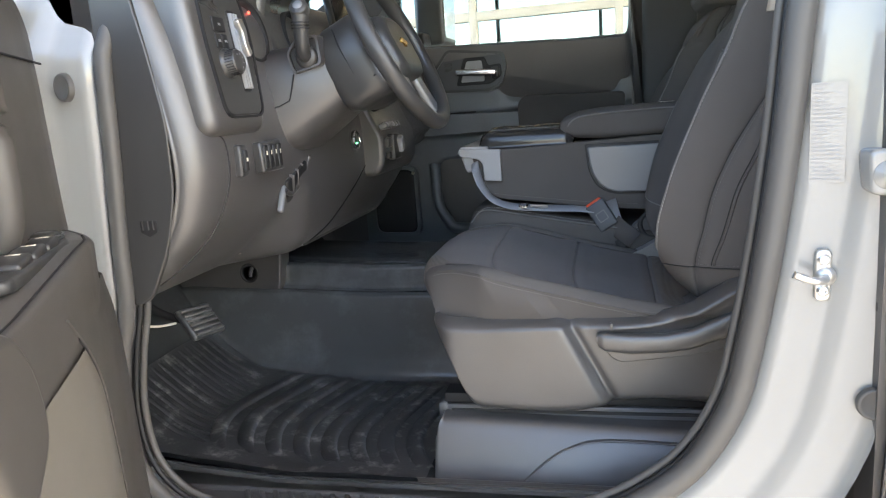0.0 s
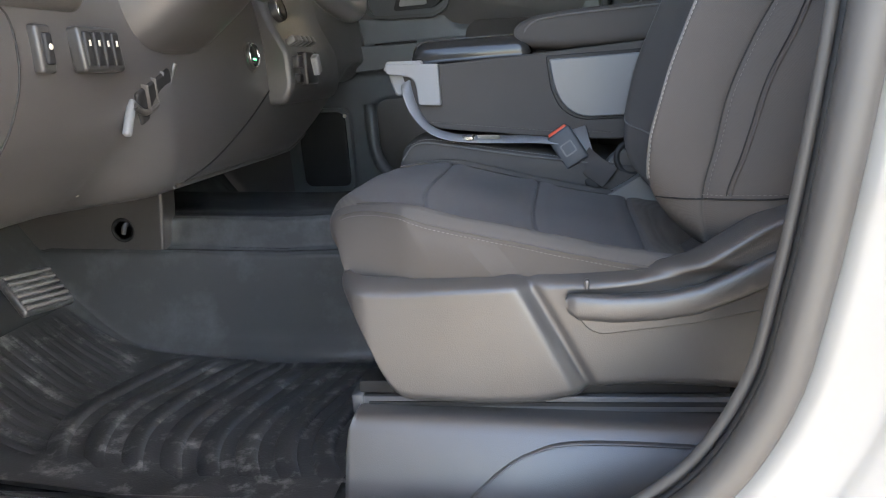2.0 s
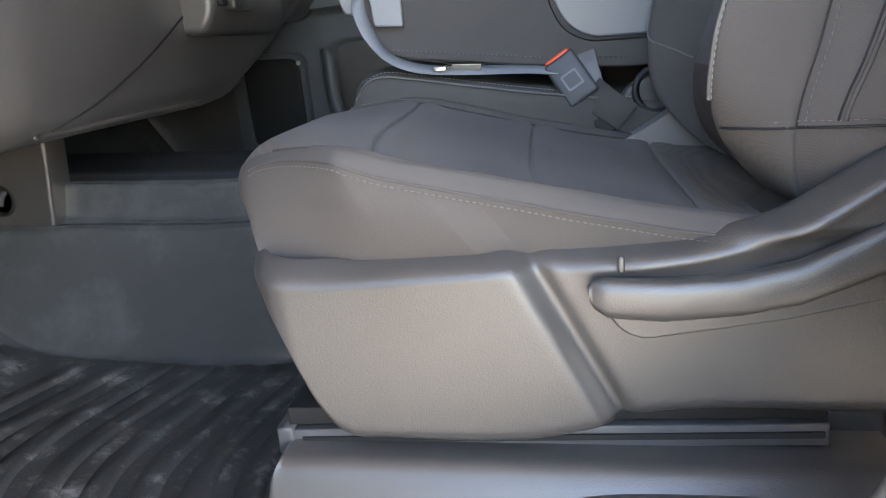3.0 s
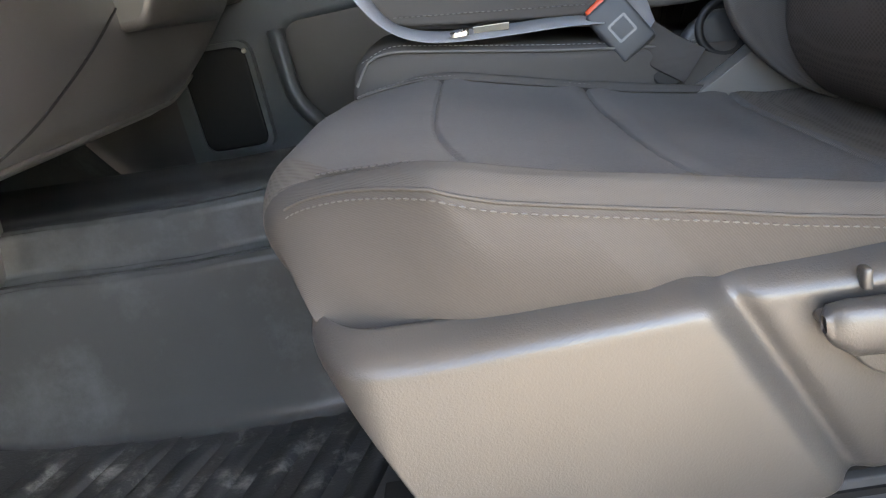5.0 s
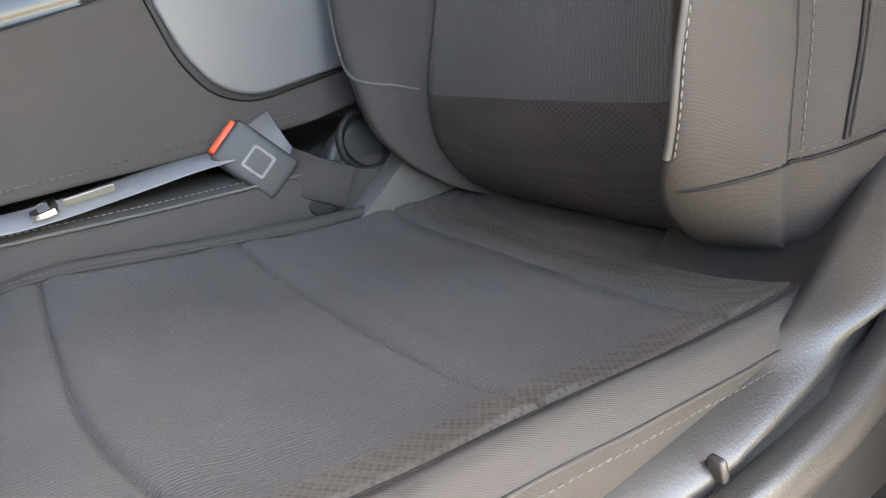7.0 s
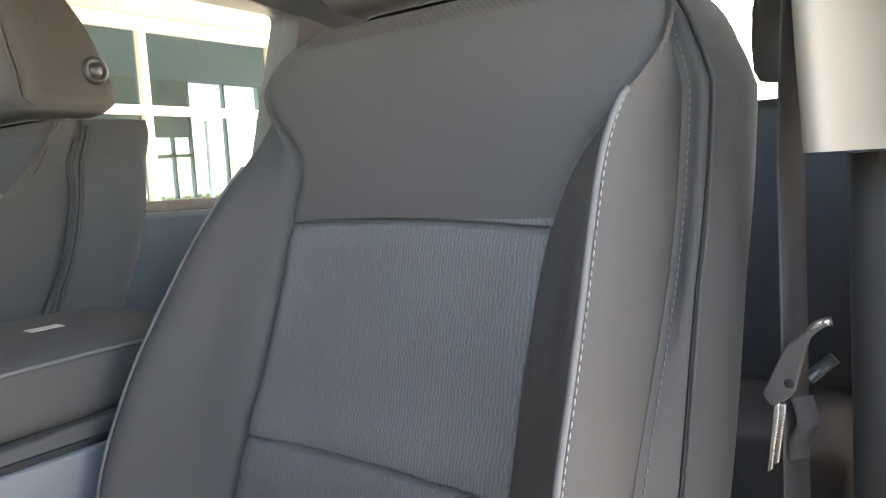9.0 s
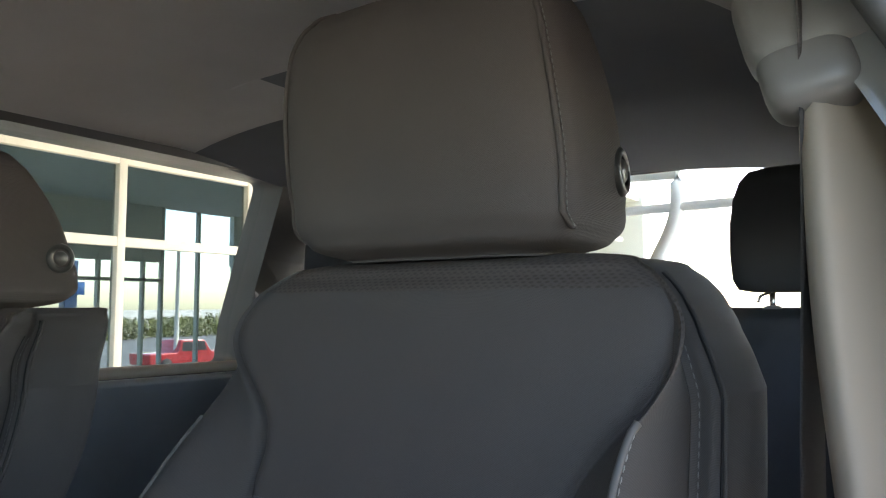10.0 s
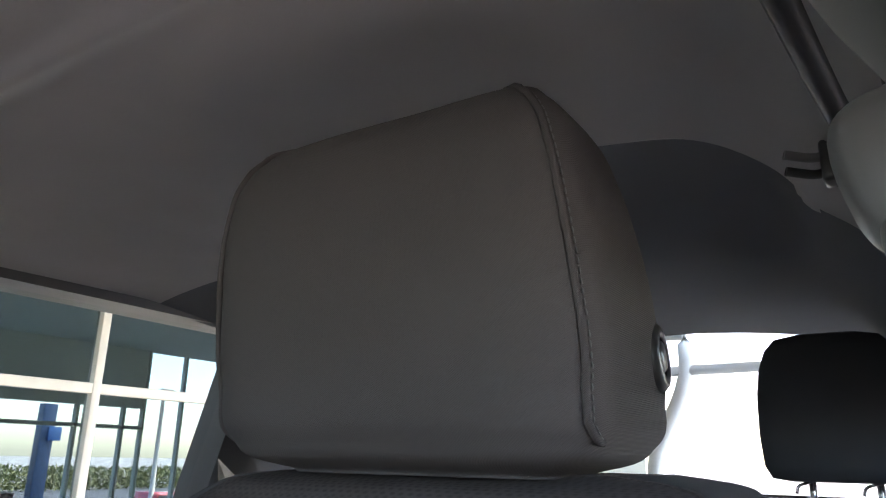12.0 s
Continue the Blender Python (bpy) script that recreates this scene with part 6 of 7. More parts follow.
part("base", box((0.48, 0.30, 0.28), (0.29, 0.035, 0.14), 0.01), M_DARK, centre)

# ---- lap belt, its clip and the buckle ----
belt = thing("centre_lap_belt", "loose grey lap belt draped under the console", "seat belt")
path = fair([(0.000, -0.090, 0.585), (0.006, -0.118, 0.565), (0.018, -0.126, 0.525), (0.045, -0.128, 0.485), (0.085, -0.126, 0.464), (0.135, -0.122, 0.455), (0.20, -0.118, 0.450), (0.265, -0.114, 0.446), (0.31, -0.108, 0.44)], 44)
part("webbing", strip("webbing", path, 0.040, 0.0016, [np.array((0.35 * max(0, 1 - i / 14), 0.45 + 0.4 * min(1, i / 14), 0.55 - 0.30 * min(1, i / 14))) for i in range(44)]), M_BELT, belt)
clip = part("adjuster", frame_slab(rounded([(0.118, -0.145), (0.142, -0.145), (0.142, -0.085), (0.118, -0.085)], 0.006), rounded([(0.125, -0.138), (0.135, -0.138), (0.135, -0.092), (0.125, -0.092)], 0.003), "z", 0.456, 0.461), M_STEEL, belt, "small metal belt adjuster")
part("label", box((0.045, 0.030, 0.001), (0.170, -0.122, 0.4545), 0, 1, Matrix.Rotation(radians(-28), 4, "X") @ Matrix.Rotation(radians(4), 4, "Y")), M_PALE, belt, "crumpled pale belt label")


def buckle(label, m, group):
    b = thing("belt_buckle", label, "belt buckle", group=group)
    b.matrix_basis = m
    body = part("body", box((0.050, 0.024, 0.074), (0, 0, 0), 0.005, 3), M_PILLAR, b)
    part("press_button", box((0.040, 0.018, 0.010), (0, 0, 0.0375), 0.003, 2), M_RED, body, "red press button")
    part("moulding", frame_slab(rounded([(-0.013, -0.016), (0.013, -0.016), (0.013, 0.010), (-0.013, 0.010)], 0.003), rounded([(-0.010, -0.013), (0.010, -0.013), (0.010, 0.007), (-0.010, 0.007)], 0.002), "y", -0.0125, -0.0105), M_PLASTIC, body)
    part("stem", box((0.032, 0.010, 0.075), (0.004, 0.004, -0.062), 0.004, 2), M_DARK, b)
    part("webbing", strip("webbing", [(0.012, -0.002, -0.03), (0.020, -0.004, -0.06), (0.034, -0.004, -0.095)], 0.046, 0.002, (0.9, 0, 0.3)), M_BLACKBELT, b)
    return b


buckle("black seat belt buckle with a red press button", Matrix.Translation((0.330, -0.118, 0.425)) @ Matrix.Rotation(radians(-32), 4, "Y") @ Matrix.Rotation(radians(-14), 4, "X") @ Matrix.Scale(1.04, 4), "buckles")
anchor = thing("belt_anchor_cover", "pale grey plastic seat hinge cover beside the buckle", "hinge cover")
part("cover", slab(rounded([(0.37, 0.318), (0.60, 0.300), (0.60, 0.40), (0.50, 0.392), (0.44, 0.352)], [0.01, 0.01, 0.02, 0.03, 0.05]), "y", -0.172, -0.126, 0.012, 3), M_HOUSING, anchor)
part("bracket", slab(rounded([(0.375, 0.33), (0.50, 0.33), (0.50, 0.40), (0.46, 0.425), (0.42, 0.415), (0.385, 0.37)], 0.02), "y", -0.126, -0.100, 0.006), M_PILLAR, anchor)
part("pivot_ring", lathe("pivot_ring", [(0.036, 0.0), (0.037, 0.006), (0.030, 0.008), (0.027, 0.004), (0.025, 0.0)], (0.455, -0.126, 0.400), (0, -1, 0.1), 30), M_DARK, anchor)
part("belt_end", strip("belt_end", [(0.345, -0.108, 0.462), (0.352, -0.108, 0.43), (0.362, -0.110, 0.395), (0.385, -0.110, 0.36)], 0.044, 0.002, (0.9, 0, 0.25)), M_BELT, anchor, "grey webbing end")

# ---- shoulder belt on the pillar ----
sb = thing("shoulder_belt", "black shoulder belt hanging on the pillar with its latch plate", "seat belt")
part("webbing", carried_back(strip("webbing", fair([(0.585, -0.690, 1.17), (0.588, -0.696, 1.05), (0.590, -0.700, 0.9), (0.598, -0.702, 0.7), (0.605, -0.704, 0.45), (0.61, -0.704, 0.2)], 30), 0.047, 0.0016, (1, -0.12, 0))), M_BLACKBELT, sb)
plate = part("latch_plate", carried_back(slab(rounded([(-0.7235, 0.751), (-0.714, 0.7425), (-0.709, 0.722), (-0.706, 0.709), (-0.695, 0.701), (-0.690, 0.708), (-0.702, 0.736), (-0.710, 0.743), (-0.720, 0.753)], 0.0035), "x", 0.566, 0.572, 0.002)), M_SEAL, sb, "dark moulded latch plate")
part("hole", carried_back(lathe("hole", [(0.0, 0.0), (0.0022, 0.0), (0.003, -0.0008)], (0.5655, -0.704, 0.716), (-1, 0, 0), 14)), M_DARK, plate)
part("loop_bar", carried_back(tube("loop_bar", fair([(0.569, -0.713, 0.744), (0.568, -0.718, 0.750), (0.569, -0.7245, 0.752)], 8), 0.0024, 8)), M_STEEL, plate)
part("loop_bar", carried_back(tube("loop_bar", [(0.572, -0.713, 0.7185), (0.574, -0.725, 0.731)], 0.0035, 8)), M_SMOOTH, plate)
for y0, y1, z1 in ((-0.6975, -0.6935, 0.662), (-0.7005, -0.6970, 0.667)):
    part("tongue", carried_back(slab([(y0 - 0.0014, 0.703), (y0 + 0.0014, 0.703), (y1 + 0.0012, z1), (y1 - 0.0012, z1 + 0.002)], "x", 0.568, 0.570, 0.0003)), M_STEEL, plate)
part("keeper", carried_back(strip("keeper", fair([(0.580, -0.708, 0.705), (0.576, -0.712, 0.692), (0.580, -0.707, 0.680), (0.583, -0.706, 0.668)], 10), 0.012, 0.003, (0.35, -0.6, 0.1))), M_BLACKBELT, sb, "folded webbing keeper")


def pebble(name, at, size, e, tilt):
    """A smoothly rounded housing."""
    rows = []
    for a in np.linspace(-math.pi / 2, math.pi / 2, 25):
        row = []
        for b in np.linspace(0, 2 * math.pi, 40, endpoint=False):
            f = lambda v: math.copysign(abs(v) ** e, v)
            row.append(Vector(at) + tilt @ Vector((size[0] * f(math.cos(a)) * f(math.cos(b)), size[1] * f(math.cos(a)) * f(math.sin(b)), size[2] * f(math.sin(a)))))
        rows.append(row)
    return grid(name, rows, close_v=True)


ring = thing("belt_guide", "grey plastic shoulder belt guide on the pillar", "belt guide")
TILT = Matrix.Rotation(radians(12), 3, "Y") @ Matrix.Rotation(radians(-14), 3, "X")
part("housing", pebble("housing", (0.672, -0.694, 1.138), (0.026, 0.042, 0.038), 0.55, TILT), M_HOUSING, ring)
part("loop", pebble("loop", (0.662, -0.694, 1.098), (0.022, 0.028, 0.026), 0.6, TILT), M_HOUSING, ring)
hook = thing("coat_hook", "small black coat hook on the headliner edge", "coat hook")
for dz in (0.0, 0.016):
    # Upper peg in lighter grey: the light falling on it, set as colour.
    part("peg", tube("peg", fair([(1.00, -0.635, 1.264 + dz), (0.995, -0.622, 1.260 + dz), (0.985, -0.600, 1.264 + dz)], 8), 0.0045, 8), M_HOUSING if dz else M_SMOOTH, hook)
part("base", box((0.03, 0.018, 0.040), (1.005, -0.636, 1.272), 0.005, 3), M_SMOOTH, hook)

# ---- passenger front door ----
pdoor = thing("passenger_door", "closed black passenger front door with a silver handle", "car door")
PY = 0.862


def card_y(x, z):
    """The inner face of the passenger door card: shoulder, hollow, armrest shelf and map pocket."""
    y = PY + 0.02
    y -= 0.020 * math.exp(-(((z - 0.90) / 0.05) ** 2))
    # the hollow behind the armrest
    hol = max(0.0, min(1.0, (x + 0.06) / 0.10)) * max(0.0, min(1.0, (0.40 - x) / 0.04))
    y += 0.030 * hol * math.exp(-(((z - 0.79) / 0.05) ** 4))
    # the shelf
    y -= 0.030 * max(0.0, min(1.0, (0.70 - z) / 0.02)) * max(0.0, min(1.0, (z - 0.60) / 0.03))
    # the map pocket
    y += 0.06 * max(0.0, min(1.0, (0.52 - z) / 0.05)) * max(0.0, min(1.0, (x + 0.33) / 0.05)) * max(0.0, min(1.0, (z - 0.24) / 0.04))
    return y


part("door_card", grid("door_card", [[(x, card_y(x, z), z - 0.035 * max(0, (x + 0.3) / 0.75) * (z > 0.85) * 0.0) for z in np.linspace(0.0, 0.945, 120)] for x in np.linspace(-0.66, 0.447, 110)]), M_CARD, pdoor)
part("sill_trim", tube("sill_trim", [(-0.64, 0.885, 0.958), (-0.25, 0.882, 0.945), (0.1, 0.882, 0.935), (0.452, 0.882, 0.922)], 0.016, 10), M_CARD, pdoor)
bez_o = rounded([(-0.318, 0.862), (-0.255, 0.942), (-0.03, 0.918), (-0.02, 0.86), (-0.045, 0.792), (-0.09, 0.772), (-0.29, 0.778), (-0.318, 0.80)], 0.018)
bez_i = rounded([(-0.306, 0.860), (-0.250, 0.932), (-0.042, 0.909), (-0.032, 0.86), (-0.055, 0.800), (-0.095, 0.783), (-0.285, 0.788), (-0.306, 0.806)], 0.014)
bezel = part("handle_bezel", frame_slab(bez_o, bez_i, "y", PY - 0.016, PY + 0.012), M_SMOOTH, pdoor)
part("bezel_plate", slab(bez_i, "y", PY - 0.008, PY + 0.01, 0.001), M_PILLAR, bezel, "grey handle surround")
part("handle_cup", slab(rounded([(-0.225, 0.80), (-0.19, 0.905), (-0.105, 0.905), (-0.095, 0.87), (-0.045, 0.875), (-0.04, 0.83), (-0.09, 0.80)], 0.012), "y", PY - 0.012, PY + 0.0, 0.003), M_DARK, bezel)
part("cup_plate", slab(rounded([(-0.205, 0.812), (-0.178, 0.892), (-0.118, 0.892), (-0.108, 0.812)], 0.008), "y", PY - 0.015, PY - 0.008, 0.002), M_GREY, bezel)
part("door_handle", box((0.165, 0.018, 0.026), (-0.140, PY - 0.030, 0.847), 0.008, 4, Matrix.Rotation(radians(3), 4, "Y")), M_CHROME, bezel, "satin silver door handle")
part("handle_pivot", box((0.03, 0.02, 0.04), (-0.065, PY - 0.022, 0.842), 0.006, 3), M_SMOOTH, bezel)
for z in (0.866, 0.884):
    part("lock_button", box((0.030, 0.006, 0.014), (-0.252, PY - 0.012, z), 0.002, 2, Matrix.Rotation(radians(-8), 4, "Y")), M_SMOOTH, bezel)
part("armrest", slab(rounded([(0.02, 0.60), (0.02, 0.72), (0.05, 0.748), (0.42, 0.735), (0.42, 0.60)], [0.01, 0.02, 0.03, 0.02, 0.01]), "y", PY - 0.07, PY + 0.02, 0.018, 3), M_FABRIC, pdoor, "padded door armrest")
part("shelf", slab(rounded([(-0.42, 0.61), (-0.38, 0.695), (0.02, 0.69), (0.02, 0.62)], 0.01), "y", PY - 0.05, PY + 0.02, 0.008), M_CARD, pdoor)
part("pocket_slot", box((0.14, 0.03, 0.006), (-0.22, PY - 0.035, 0.696), 0.002, 2), M_DARK, pdoor)
spk = part("speaker_grille", slab(rounded([(-0.605, 0.49), (-0.425, 0.482), (-0.425, 0.22), (-0.60, 0.225)], 0.035), "y", PY - 0.022, PY + 0.01, 0.008), M_DARK, pdoor)
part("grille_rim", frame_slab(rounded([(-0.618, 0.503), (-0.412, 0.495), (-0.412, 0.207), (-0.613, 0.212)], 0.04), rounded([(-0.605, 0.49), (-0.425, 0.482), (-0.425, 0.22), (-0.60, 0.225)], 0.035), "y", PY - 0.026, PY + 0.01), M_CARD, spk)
part("stud", lathe("stud", [(0.0, 0.004), (0.006, 0.003), (0.007, 0.0)], (-0.427, PY - 0.026, 0.468), (0, -1, 0), 12), M_PALE, spk)
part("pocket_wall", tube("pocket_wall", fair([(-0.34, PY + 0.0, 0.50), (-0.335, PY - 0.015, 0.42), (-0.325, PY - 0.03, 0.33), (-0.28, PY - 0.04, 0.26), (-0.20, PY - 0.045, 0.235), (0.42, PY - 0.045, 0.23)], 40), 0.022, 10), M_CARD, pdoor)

# ---- passenger rear door card ----
rdoor = thing("rear_passenger_door", "closed black rear passenger door card", "car door")
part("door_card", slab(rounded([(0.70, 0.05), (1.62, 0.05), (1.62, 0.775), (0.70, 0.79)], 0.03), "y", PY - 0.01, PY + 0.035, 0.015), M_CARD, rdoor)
part("sill_trim", tube("sill_trim", [(0.72, 0.90, 0.803), (1.62, 0.90, 0.788)], 0.016, 8), M_TRIM, rdoor)
part("door_handle", tube("door_handle", fair([(1.08, PY - 0.012, 0.70), (1.085, PY - 0.03, 0.72), (1.09, PY - 0.03, 0.765), (1.09, PY - 0.012, 0.785)], 12), 0.008, 8), M_SMOOTH, rdoor)
part("lock_pin", lathe("lock_pin", [(0.0, 0.006), (0.006, 0.005), (0.007, 0.0)], (1.105, PY - 0.012, 0.75), (0, -1, 0), 12), M_PALE, rdoor)

# ---- driver's door, swung wide open ----
ddoor = thing("driver_door", "open grey driver door with a window switch panel", "car door")
HINGE, OPEN = Vector((-0.60, -0.985, 0.0)), radians(-62)
ddoor.matrix_basis = Matrix.Translation(HINGE) @ Matrix.Rotation(OPEN, 4, "Z")
M_DOOR = material("warm_grey_door_plastic", (0.070, 0.064, 0.058), 0.42, var=0.08, grain=1300, bump=0.3, depth=0.0004)
M_POCKET = material("light_door_plastic", (0.15, 0.136, 0.118), 0.5, var=0.06, grain=1300, bump=0.3, depth=0.0004)
ZS = np.linspace(-0.10, 0.54, 40)


def edge_u(z):
    return soft(z, [(-0.10, 0.135), (0.145, 0.139), (0.30, 0.143), (0.406, 0.152), (0.48, 0.172), (0.54, 0.215)])


def seam_u(z):
    return soft(z, [(-0.10, 0.352), (0.0, 0.354), (0.267, 0.365), (0.36, 0.374), (0.427, 0.388), (0.48, 0.426), (0.54, 0.50)])


# front column of the card, rolled round its hinge-side edge, and the lighter pocket behind a seam
rows = []
for z in ZS:
    u0, u1 = edge_u(z), seam_u(z)
    rows.append([(u0 - 0.012, 0.0, z), (u0 - 0.006, 0.08, z), (u0, 0.120, z), (u0 + 0.008, 0.135, z), (u0 + 0.022, 0.145, z), (u0 + 0.06, 0.150, z)] + [(u0 + 0.06 + (u1 - u0 - 0.06) * k, 0.150 + 0.006 * math.sin(math.pi * k / 2), z) for k in (0.2, 0.4, 0.6, 0.8, 0.96, 1.0)] + [(u1 + 0.002, 0.146, z)])
part("front_column", grid("front_column", rows), M_DOOR, ddoor)
rows = []
for z in ZS[:-3]:
    u1 = seam_u(z)
    rows.append([(u1 + 0.002, 0.146, z), (u1 + 0.004, 0.154, z), (u1 + 0.010, 0.157, z)] + [(u1 + (1.02 - u1) * k, 0.158 + 0.016 * math.sin(math.pi * k) * max(0.0, 1 - (z / 0.5) ** 2), z) for k in (0.08, 0.2, 0.35, 0.5, 0.7, 0.85, 1.0)])
part("map_pocket", grid("map_pocket", rows), M_POCKET, ddoor, "lighter grey lower door pocket")
part("pocket_seam", tube("pocket_seam", [(seam_u(z) + 0.002, 0.1535, z) for z in ZS[:-2]], 0.0026, 6), M_DARK, ddoor)
# upper card under the window
rows = []
for u in np.concatenate([[0.076, 0.078, 0.084, 0.094, 0.11, 0.14], np.linspace(0.18, 1.02, 14)]):
    k = min(1.0, (u - 0.07) / 0.03)
    rows.append([(u, v * (0.6 + 0.4 * k), z) for v, z in fair([(0.086, 0.53), (0.082, 0.62), (0.080, 0.72), (0.078, 0.84), (0.074, 0.90), (0.058, 0.945), (0.02, 0.955), (0.0, 0.95)], 36)])
part("upper_card", grid("upper_card", rows), M_DOOR, ddoor)
part("card_seam", tube("card_seam", [(0.09, 0.0815, 0.842), (0.3, 0.0815, 0.842), (1.0, 0.0815, 0.842)], 0.0018, 5), M_DARK, ddoor)
part("outer_skin", box((1.06, 0.05, 1.05), (0.53, -0.045, 0.43), 0.02, 4), M_PAINT, ddoor, "white painted outer door skin")
part("inner_panel", box((0.98, 0.03, 1.02), (0.57, -0.005, 0.43), 0.012, 3), M_DOOR, ddoor)


def arm_v(u):
    return interp(u, [(0.115, 0.035), (0.12, 0.062), (0.14, 0.088), (0.17, 0.108), (0.21, 0.128), (0.25, 0.143), (0.285, 0.152), (0.33, 0.156), (1.02, 0.158)])


def arm_top(u):
    return interp(u, [(0.11, 0.594), (0.35, 0.597), (0.63, 0.578), (1.02, 0.572)])


def arm_low(u):
    return interp(u, [(0.11, 0.53), (0.20, 0.515), (0.285, 0.506), (0.364, 0.494), (0.596, 0.458), (1.02, 0.43)])


rows = []
for u in np.concatenate([np.linspace(0.115, 0.34, 26), np.linspace(0.36, 1.02, 16)]):
    v, z1, z0 = arm_v(u), arm_top(u), arm_low(u)
    rows.append([(u, 0.0, z1), (u, v * 0.6, z1), (u, v - 0.013, z1 + 0.0005), (u, v - 0.0105, z1 - 0.004), (u, v - 0.008, z1 + 0.0005), (u, v - 0.003, z1 - 0.002), (u, v, z1 - 0.007)] + [(u, v - 0.002 * k, z1 - 0.007 + (z0 + 0.012 - z1) * k) for k in (0.33, 0.66, 0.94)] + [(u, v - 0.004, z0 + 0.004), (u, v - 0.012, z0), (u, 0.0, z0)])
part("armrest_body", grid("armrest_body", rows), M_DOOR, ddoor)
part("armrest_groove", tube("armrest_groove", [(u, arm_v(u) - 0.0105, arm_top(u) - 0.001) for u in np.linspace(0.24, 0.95, 30)], 0.0020, 5), M_DARK, ddoor)
part("elbow_pad", slab(rounded([(0.685, 0.49), (0.70, 0.556), (0.735, 0.598), (1.02, 0.625), (1.02, 0.40), (0.76, 0.450)], [0.05, 0.05, 0.05, 0.02, 0.02, 0.06], 7), "y", 0.09, 0.180, 0.022, 4), M_DOOR, ddoor, "rounded padded elbow rest")
panel = part("switch_panel", slab(rounded([(0.18, 0.040), (0.56, 0.040), (0.56, 0.128), (0.30, 0.128), (0.20, 0.090)], 0.02), "z", 0.586, 0.601, 0.004), M_SMOOTH, ddoor, "window switch panel")
part("mirror_dial", lathe("mirror_dial", [(0.0, 0.010), (0.020, 0.009), (0.023, 0.006), (0.027, 0.008), (0.032, 0.005), (0.033, 0.0)], (0.285, 0.085, 0.601), (0, 0, 1), 32), M_SMOOTH, panel)
part("dial_ring", lathe("dial_ring", [(0.0295, 0.0058), (0.0315, 0.0066), (0.0330, 0.0045)], (0.285, 0.085, 0.601), (0, 0, 1), 32), M_CHROME, panel)
for u in (0.355, 0.415, 0.475):
    for v in (0.065, 0.106):
        b = part("window_switch", box((0.050, 0.034, 0.014), (u, v, 0.603), 0.005, 3, Matrix.Rotation(radians(6), 4, "Y")), M_SMOOTH, panel)
        part("mark", box((0.004, 0.016, 0.001), (u - 0.014, v, 0.6118), 0.0004, 1), M_PALE, b)
part("pull_handle", tube("pull_handle", fair([(0.40, 0.06, 0.60), (0.40, 0.085, 0.64), (0.40, 0.09, 0.74), (0.40, 0.085, 0.84), (0.40, 0.055, 0.88)], 20), 0.022, 12), M_DOOR, ddoor)
for k in range(48):
    z = -0.06 + 0.0087 * k
    part("grip_rib", box((0.014, 0.026, 0.0042), (edge_u(z) - 0.003, 0.112, z), 0.0015, 1), M_DOOR, ddoor)

# ---- latch striker, plug and sticker on the body ----
striker = thing("door_striker", "bright steel door striker bolted to the white pillar", "door striker")
part("plate", slab(rounded([(0.626, 0.424), (0.648, 0.424), (0.648, 0.500), (0.626, 0.500)], 0.010), "y", -0.916, -0.904, 0.003), M_ZINC, striker)
part("bar", tube("bar", fair([(0.641, -0.910, 0.461), (0.634, -0.936, 0.461), (0.616, -0.949, 0.463), (0.590, -0.950, 0.473)], 14), 0.0055, 10), M_ZINC, striker)
part("boss", lathe("boss", [(0.0, 0.006), (0.009, 0.006), (0.013, 0.002), (0.014, 0.0)], (0.640, -0.916, 0.461), (0, -1, 0), 18), M_ZINC, striker)
for z in (0.440, 0.485):
    part("bolt", lathe("bolt", [(0.0, 0.0015), (0.0035, 0.0015), (0.004, 0.004), (0.006, 0.004), (0.0075, 0.001), (0.009, 0.0)], (0.637, -0.916, z), (0, -1, 0), 16), M_STEEL, striker)
plug = thing("body_plug", "round dark rubber plug in the white door frame", "body plug", group="plugs")
part("plug", lathe("plug", [(0.0, 0.004), (0.018, 0.004), (0.0215, 0.006), (0.0235, 0.003), (0.024, -0.004)], (0, 0, 0), (0, -1, 0), 28), M_SEAL, plug)
plug.matrix_basis = pose(-0.536, -0.925, 0.811, 0, 0, -20)
copy_thing(plug, pose(0.70, -0.945, 0.283))
sticker = thing("data_sticker", "pale sticker with rows of illegible small print", "sticker")
SM = pose(0.642, -0.9035, 0.66, 0, 0, -14)
sticker.matrix_basis = SM
part("sheet", slab(rounded([(-0.024, -0.068), (0.020, -0.068), (0.020, 0.069), (-0.024, 0.069)], 0.003), "y", -0.0004, 0.0002, 0), M_PAINT, sticker)
rnd = random.Random(4)
M_INK = material("faded_ink", (0.25, 0.245, 0.24), 0.7, bump=0)
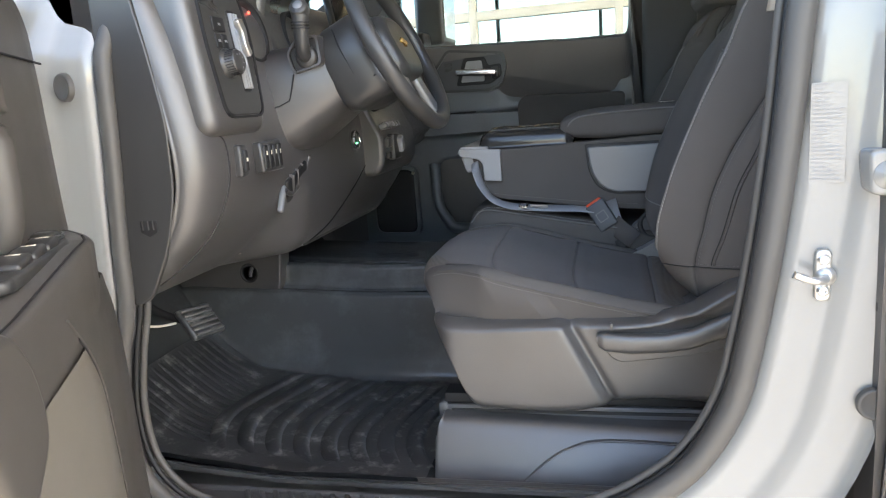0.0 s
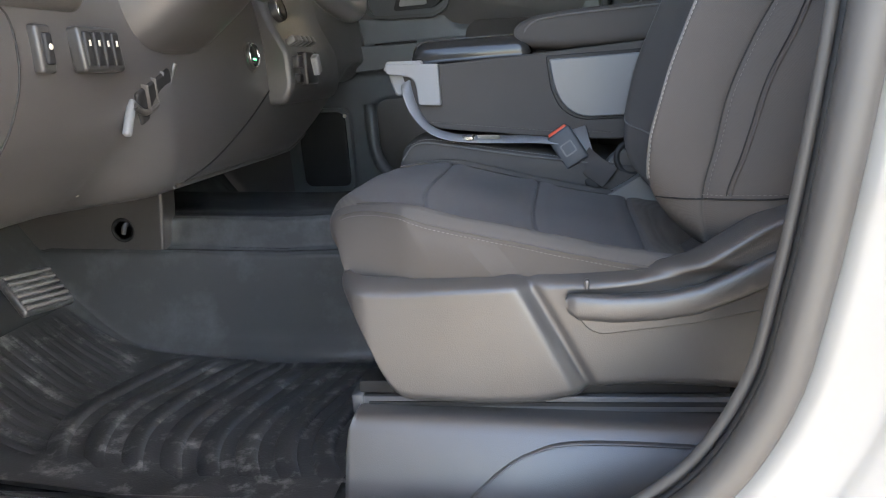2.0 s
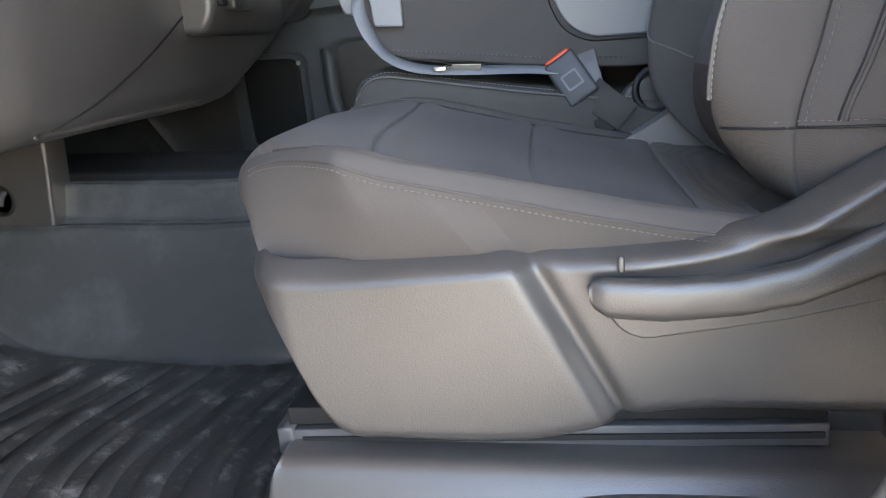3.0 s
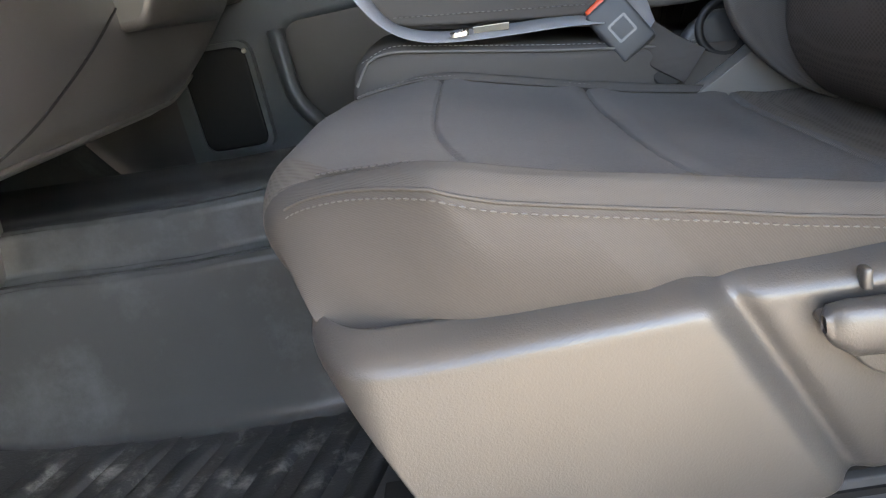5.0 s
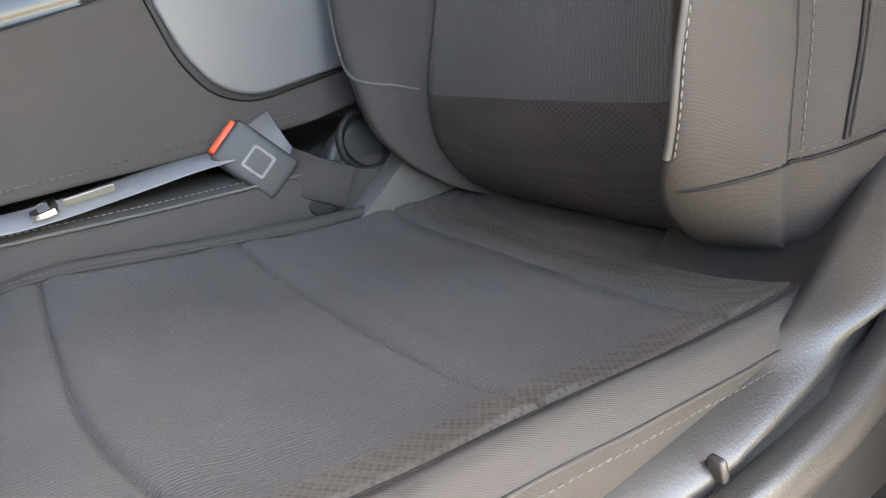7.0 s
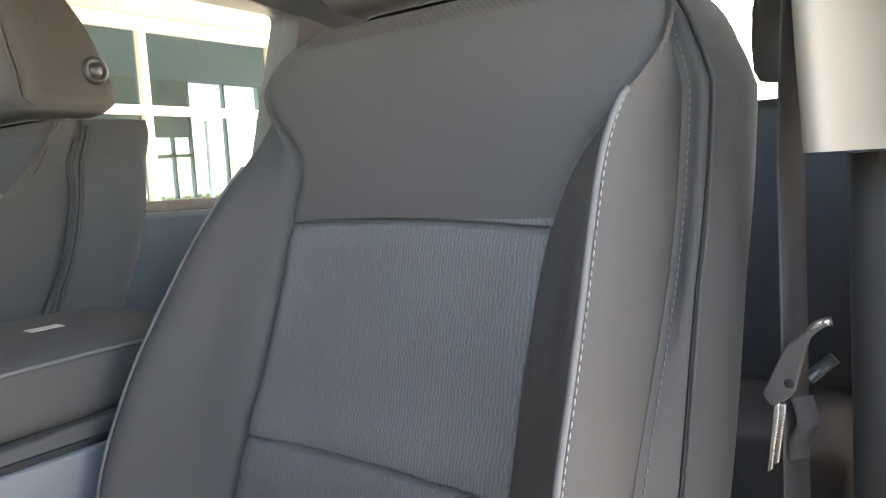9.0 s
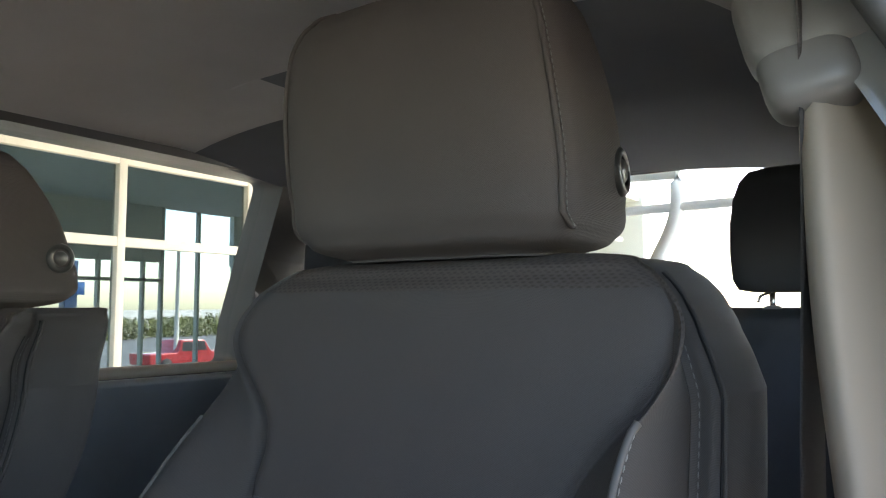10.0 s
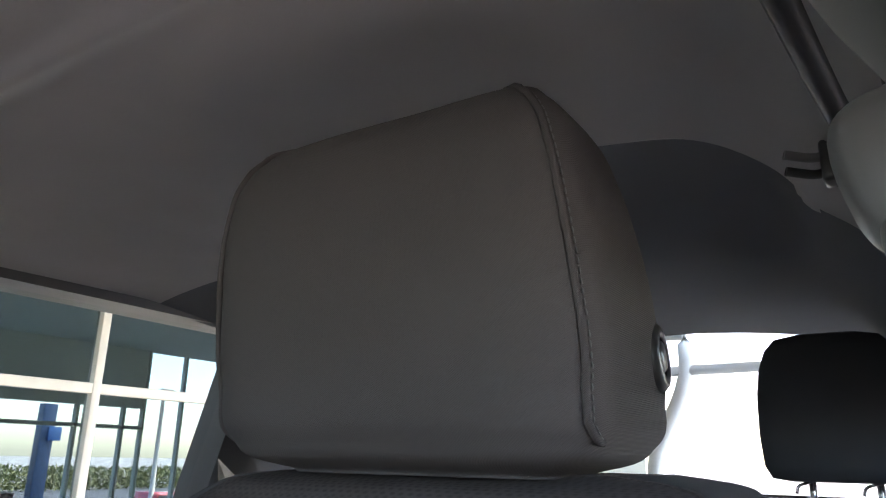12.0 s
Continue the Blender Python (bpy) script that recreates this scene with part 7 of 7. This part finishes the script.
for k in range(24):
    w = rnd.uniform(0.012, 0.04)
    part("print_line", box((w, 0.0004, 0.0020), (-0.022 + w / 2, -0.0007, 0.066 - 0.0056 * k)), M_INK, sticker)

# ---- rear bench ----
bench = thing("rear_bench", "dark cloth rear bench with two headrests", "car seat")
part("bench_back", slab(rounded([(1.52, 0.40), (1.68, 0.93), (1.72, 0.955), (1.84, 0.955), (1.88, 0.40)], [0.03, 0.03, 0.03, 0.02, 0.01]), "y", YC - 0.70, YC + 0.68, 0.03, 3), M_REAR, bench)
part("bench_cushion", slab(rounded([(1.10, 0.10), (1.08, 0.40), (1.14, 0.46), (1.60, 0.42), (1.60, 0.10)], 0.03), "y", YC - 0.70, YC + 0.68, 0.03, 3), M_REAR, bench)
for y in (-0.555, 0.615):
    rows = []
    for z, hw, x0, x1 in ((0.985, 0.08, 1.70, 1.76), (0.99, 0.108, 1.68, 1.785), (1.01, 0.118, 1.672, 1.79), (1.06, 0.121, 1.668, 1.79), (1.12, 0.119, 1.668, 1.785), (1.17, 0.112, 1.67, 1.775), (1.205, 0.10, 1.678, 1.765), (1.225, 0.082, 1.688, 1.752), (1.232, 0.05, 1.70, 1.74)):
        c, d = (x0 + x1) / 2, (x1 - x0) / 2
        rows.append([(c + d * math.copysign(abs(math.cos(a)) ** 0.4, math.cos(a)), y + hw * math.copysign(abs(math.sin(a)) ** 0.4, math.sin(a)), z) for a in np.linspace(0, 2 * math.pi, 48, endpoint=False)])
    hr = part("headrest", grid("headrest", rows, close_v=True, cap=True), M_REAR, bench)
    for s in (-0.05, 0.05):
        part("headrest_post", tube("headrest_post", [(1.735, y + s, 0.94), (1.735, y + s, 1.0)], 0.006, 10), M_CHROME, hr)
        part("post_collar", lathe("post_collar", [(0.0, 0.008), (0.012, 0.007), (0.020, 0.002), (0.022, 0.0)], (1.735, y + s, 0.952), (0, 0, 1), 20), M_GREY, hr)
        part("post_clip", tube("post_clip", fair([(1.725, y + s, 0.985), (1.725, y + s + 0.02, 0.978), (1.725, y + s + 0.025, 0.965)], 8), 0.003, 6), M_CHROME, hr)
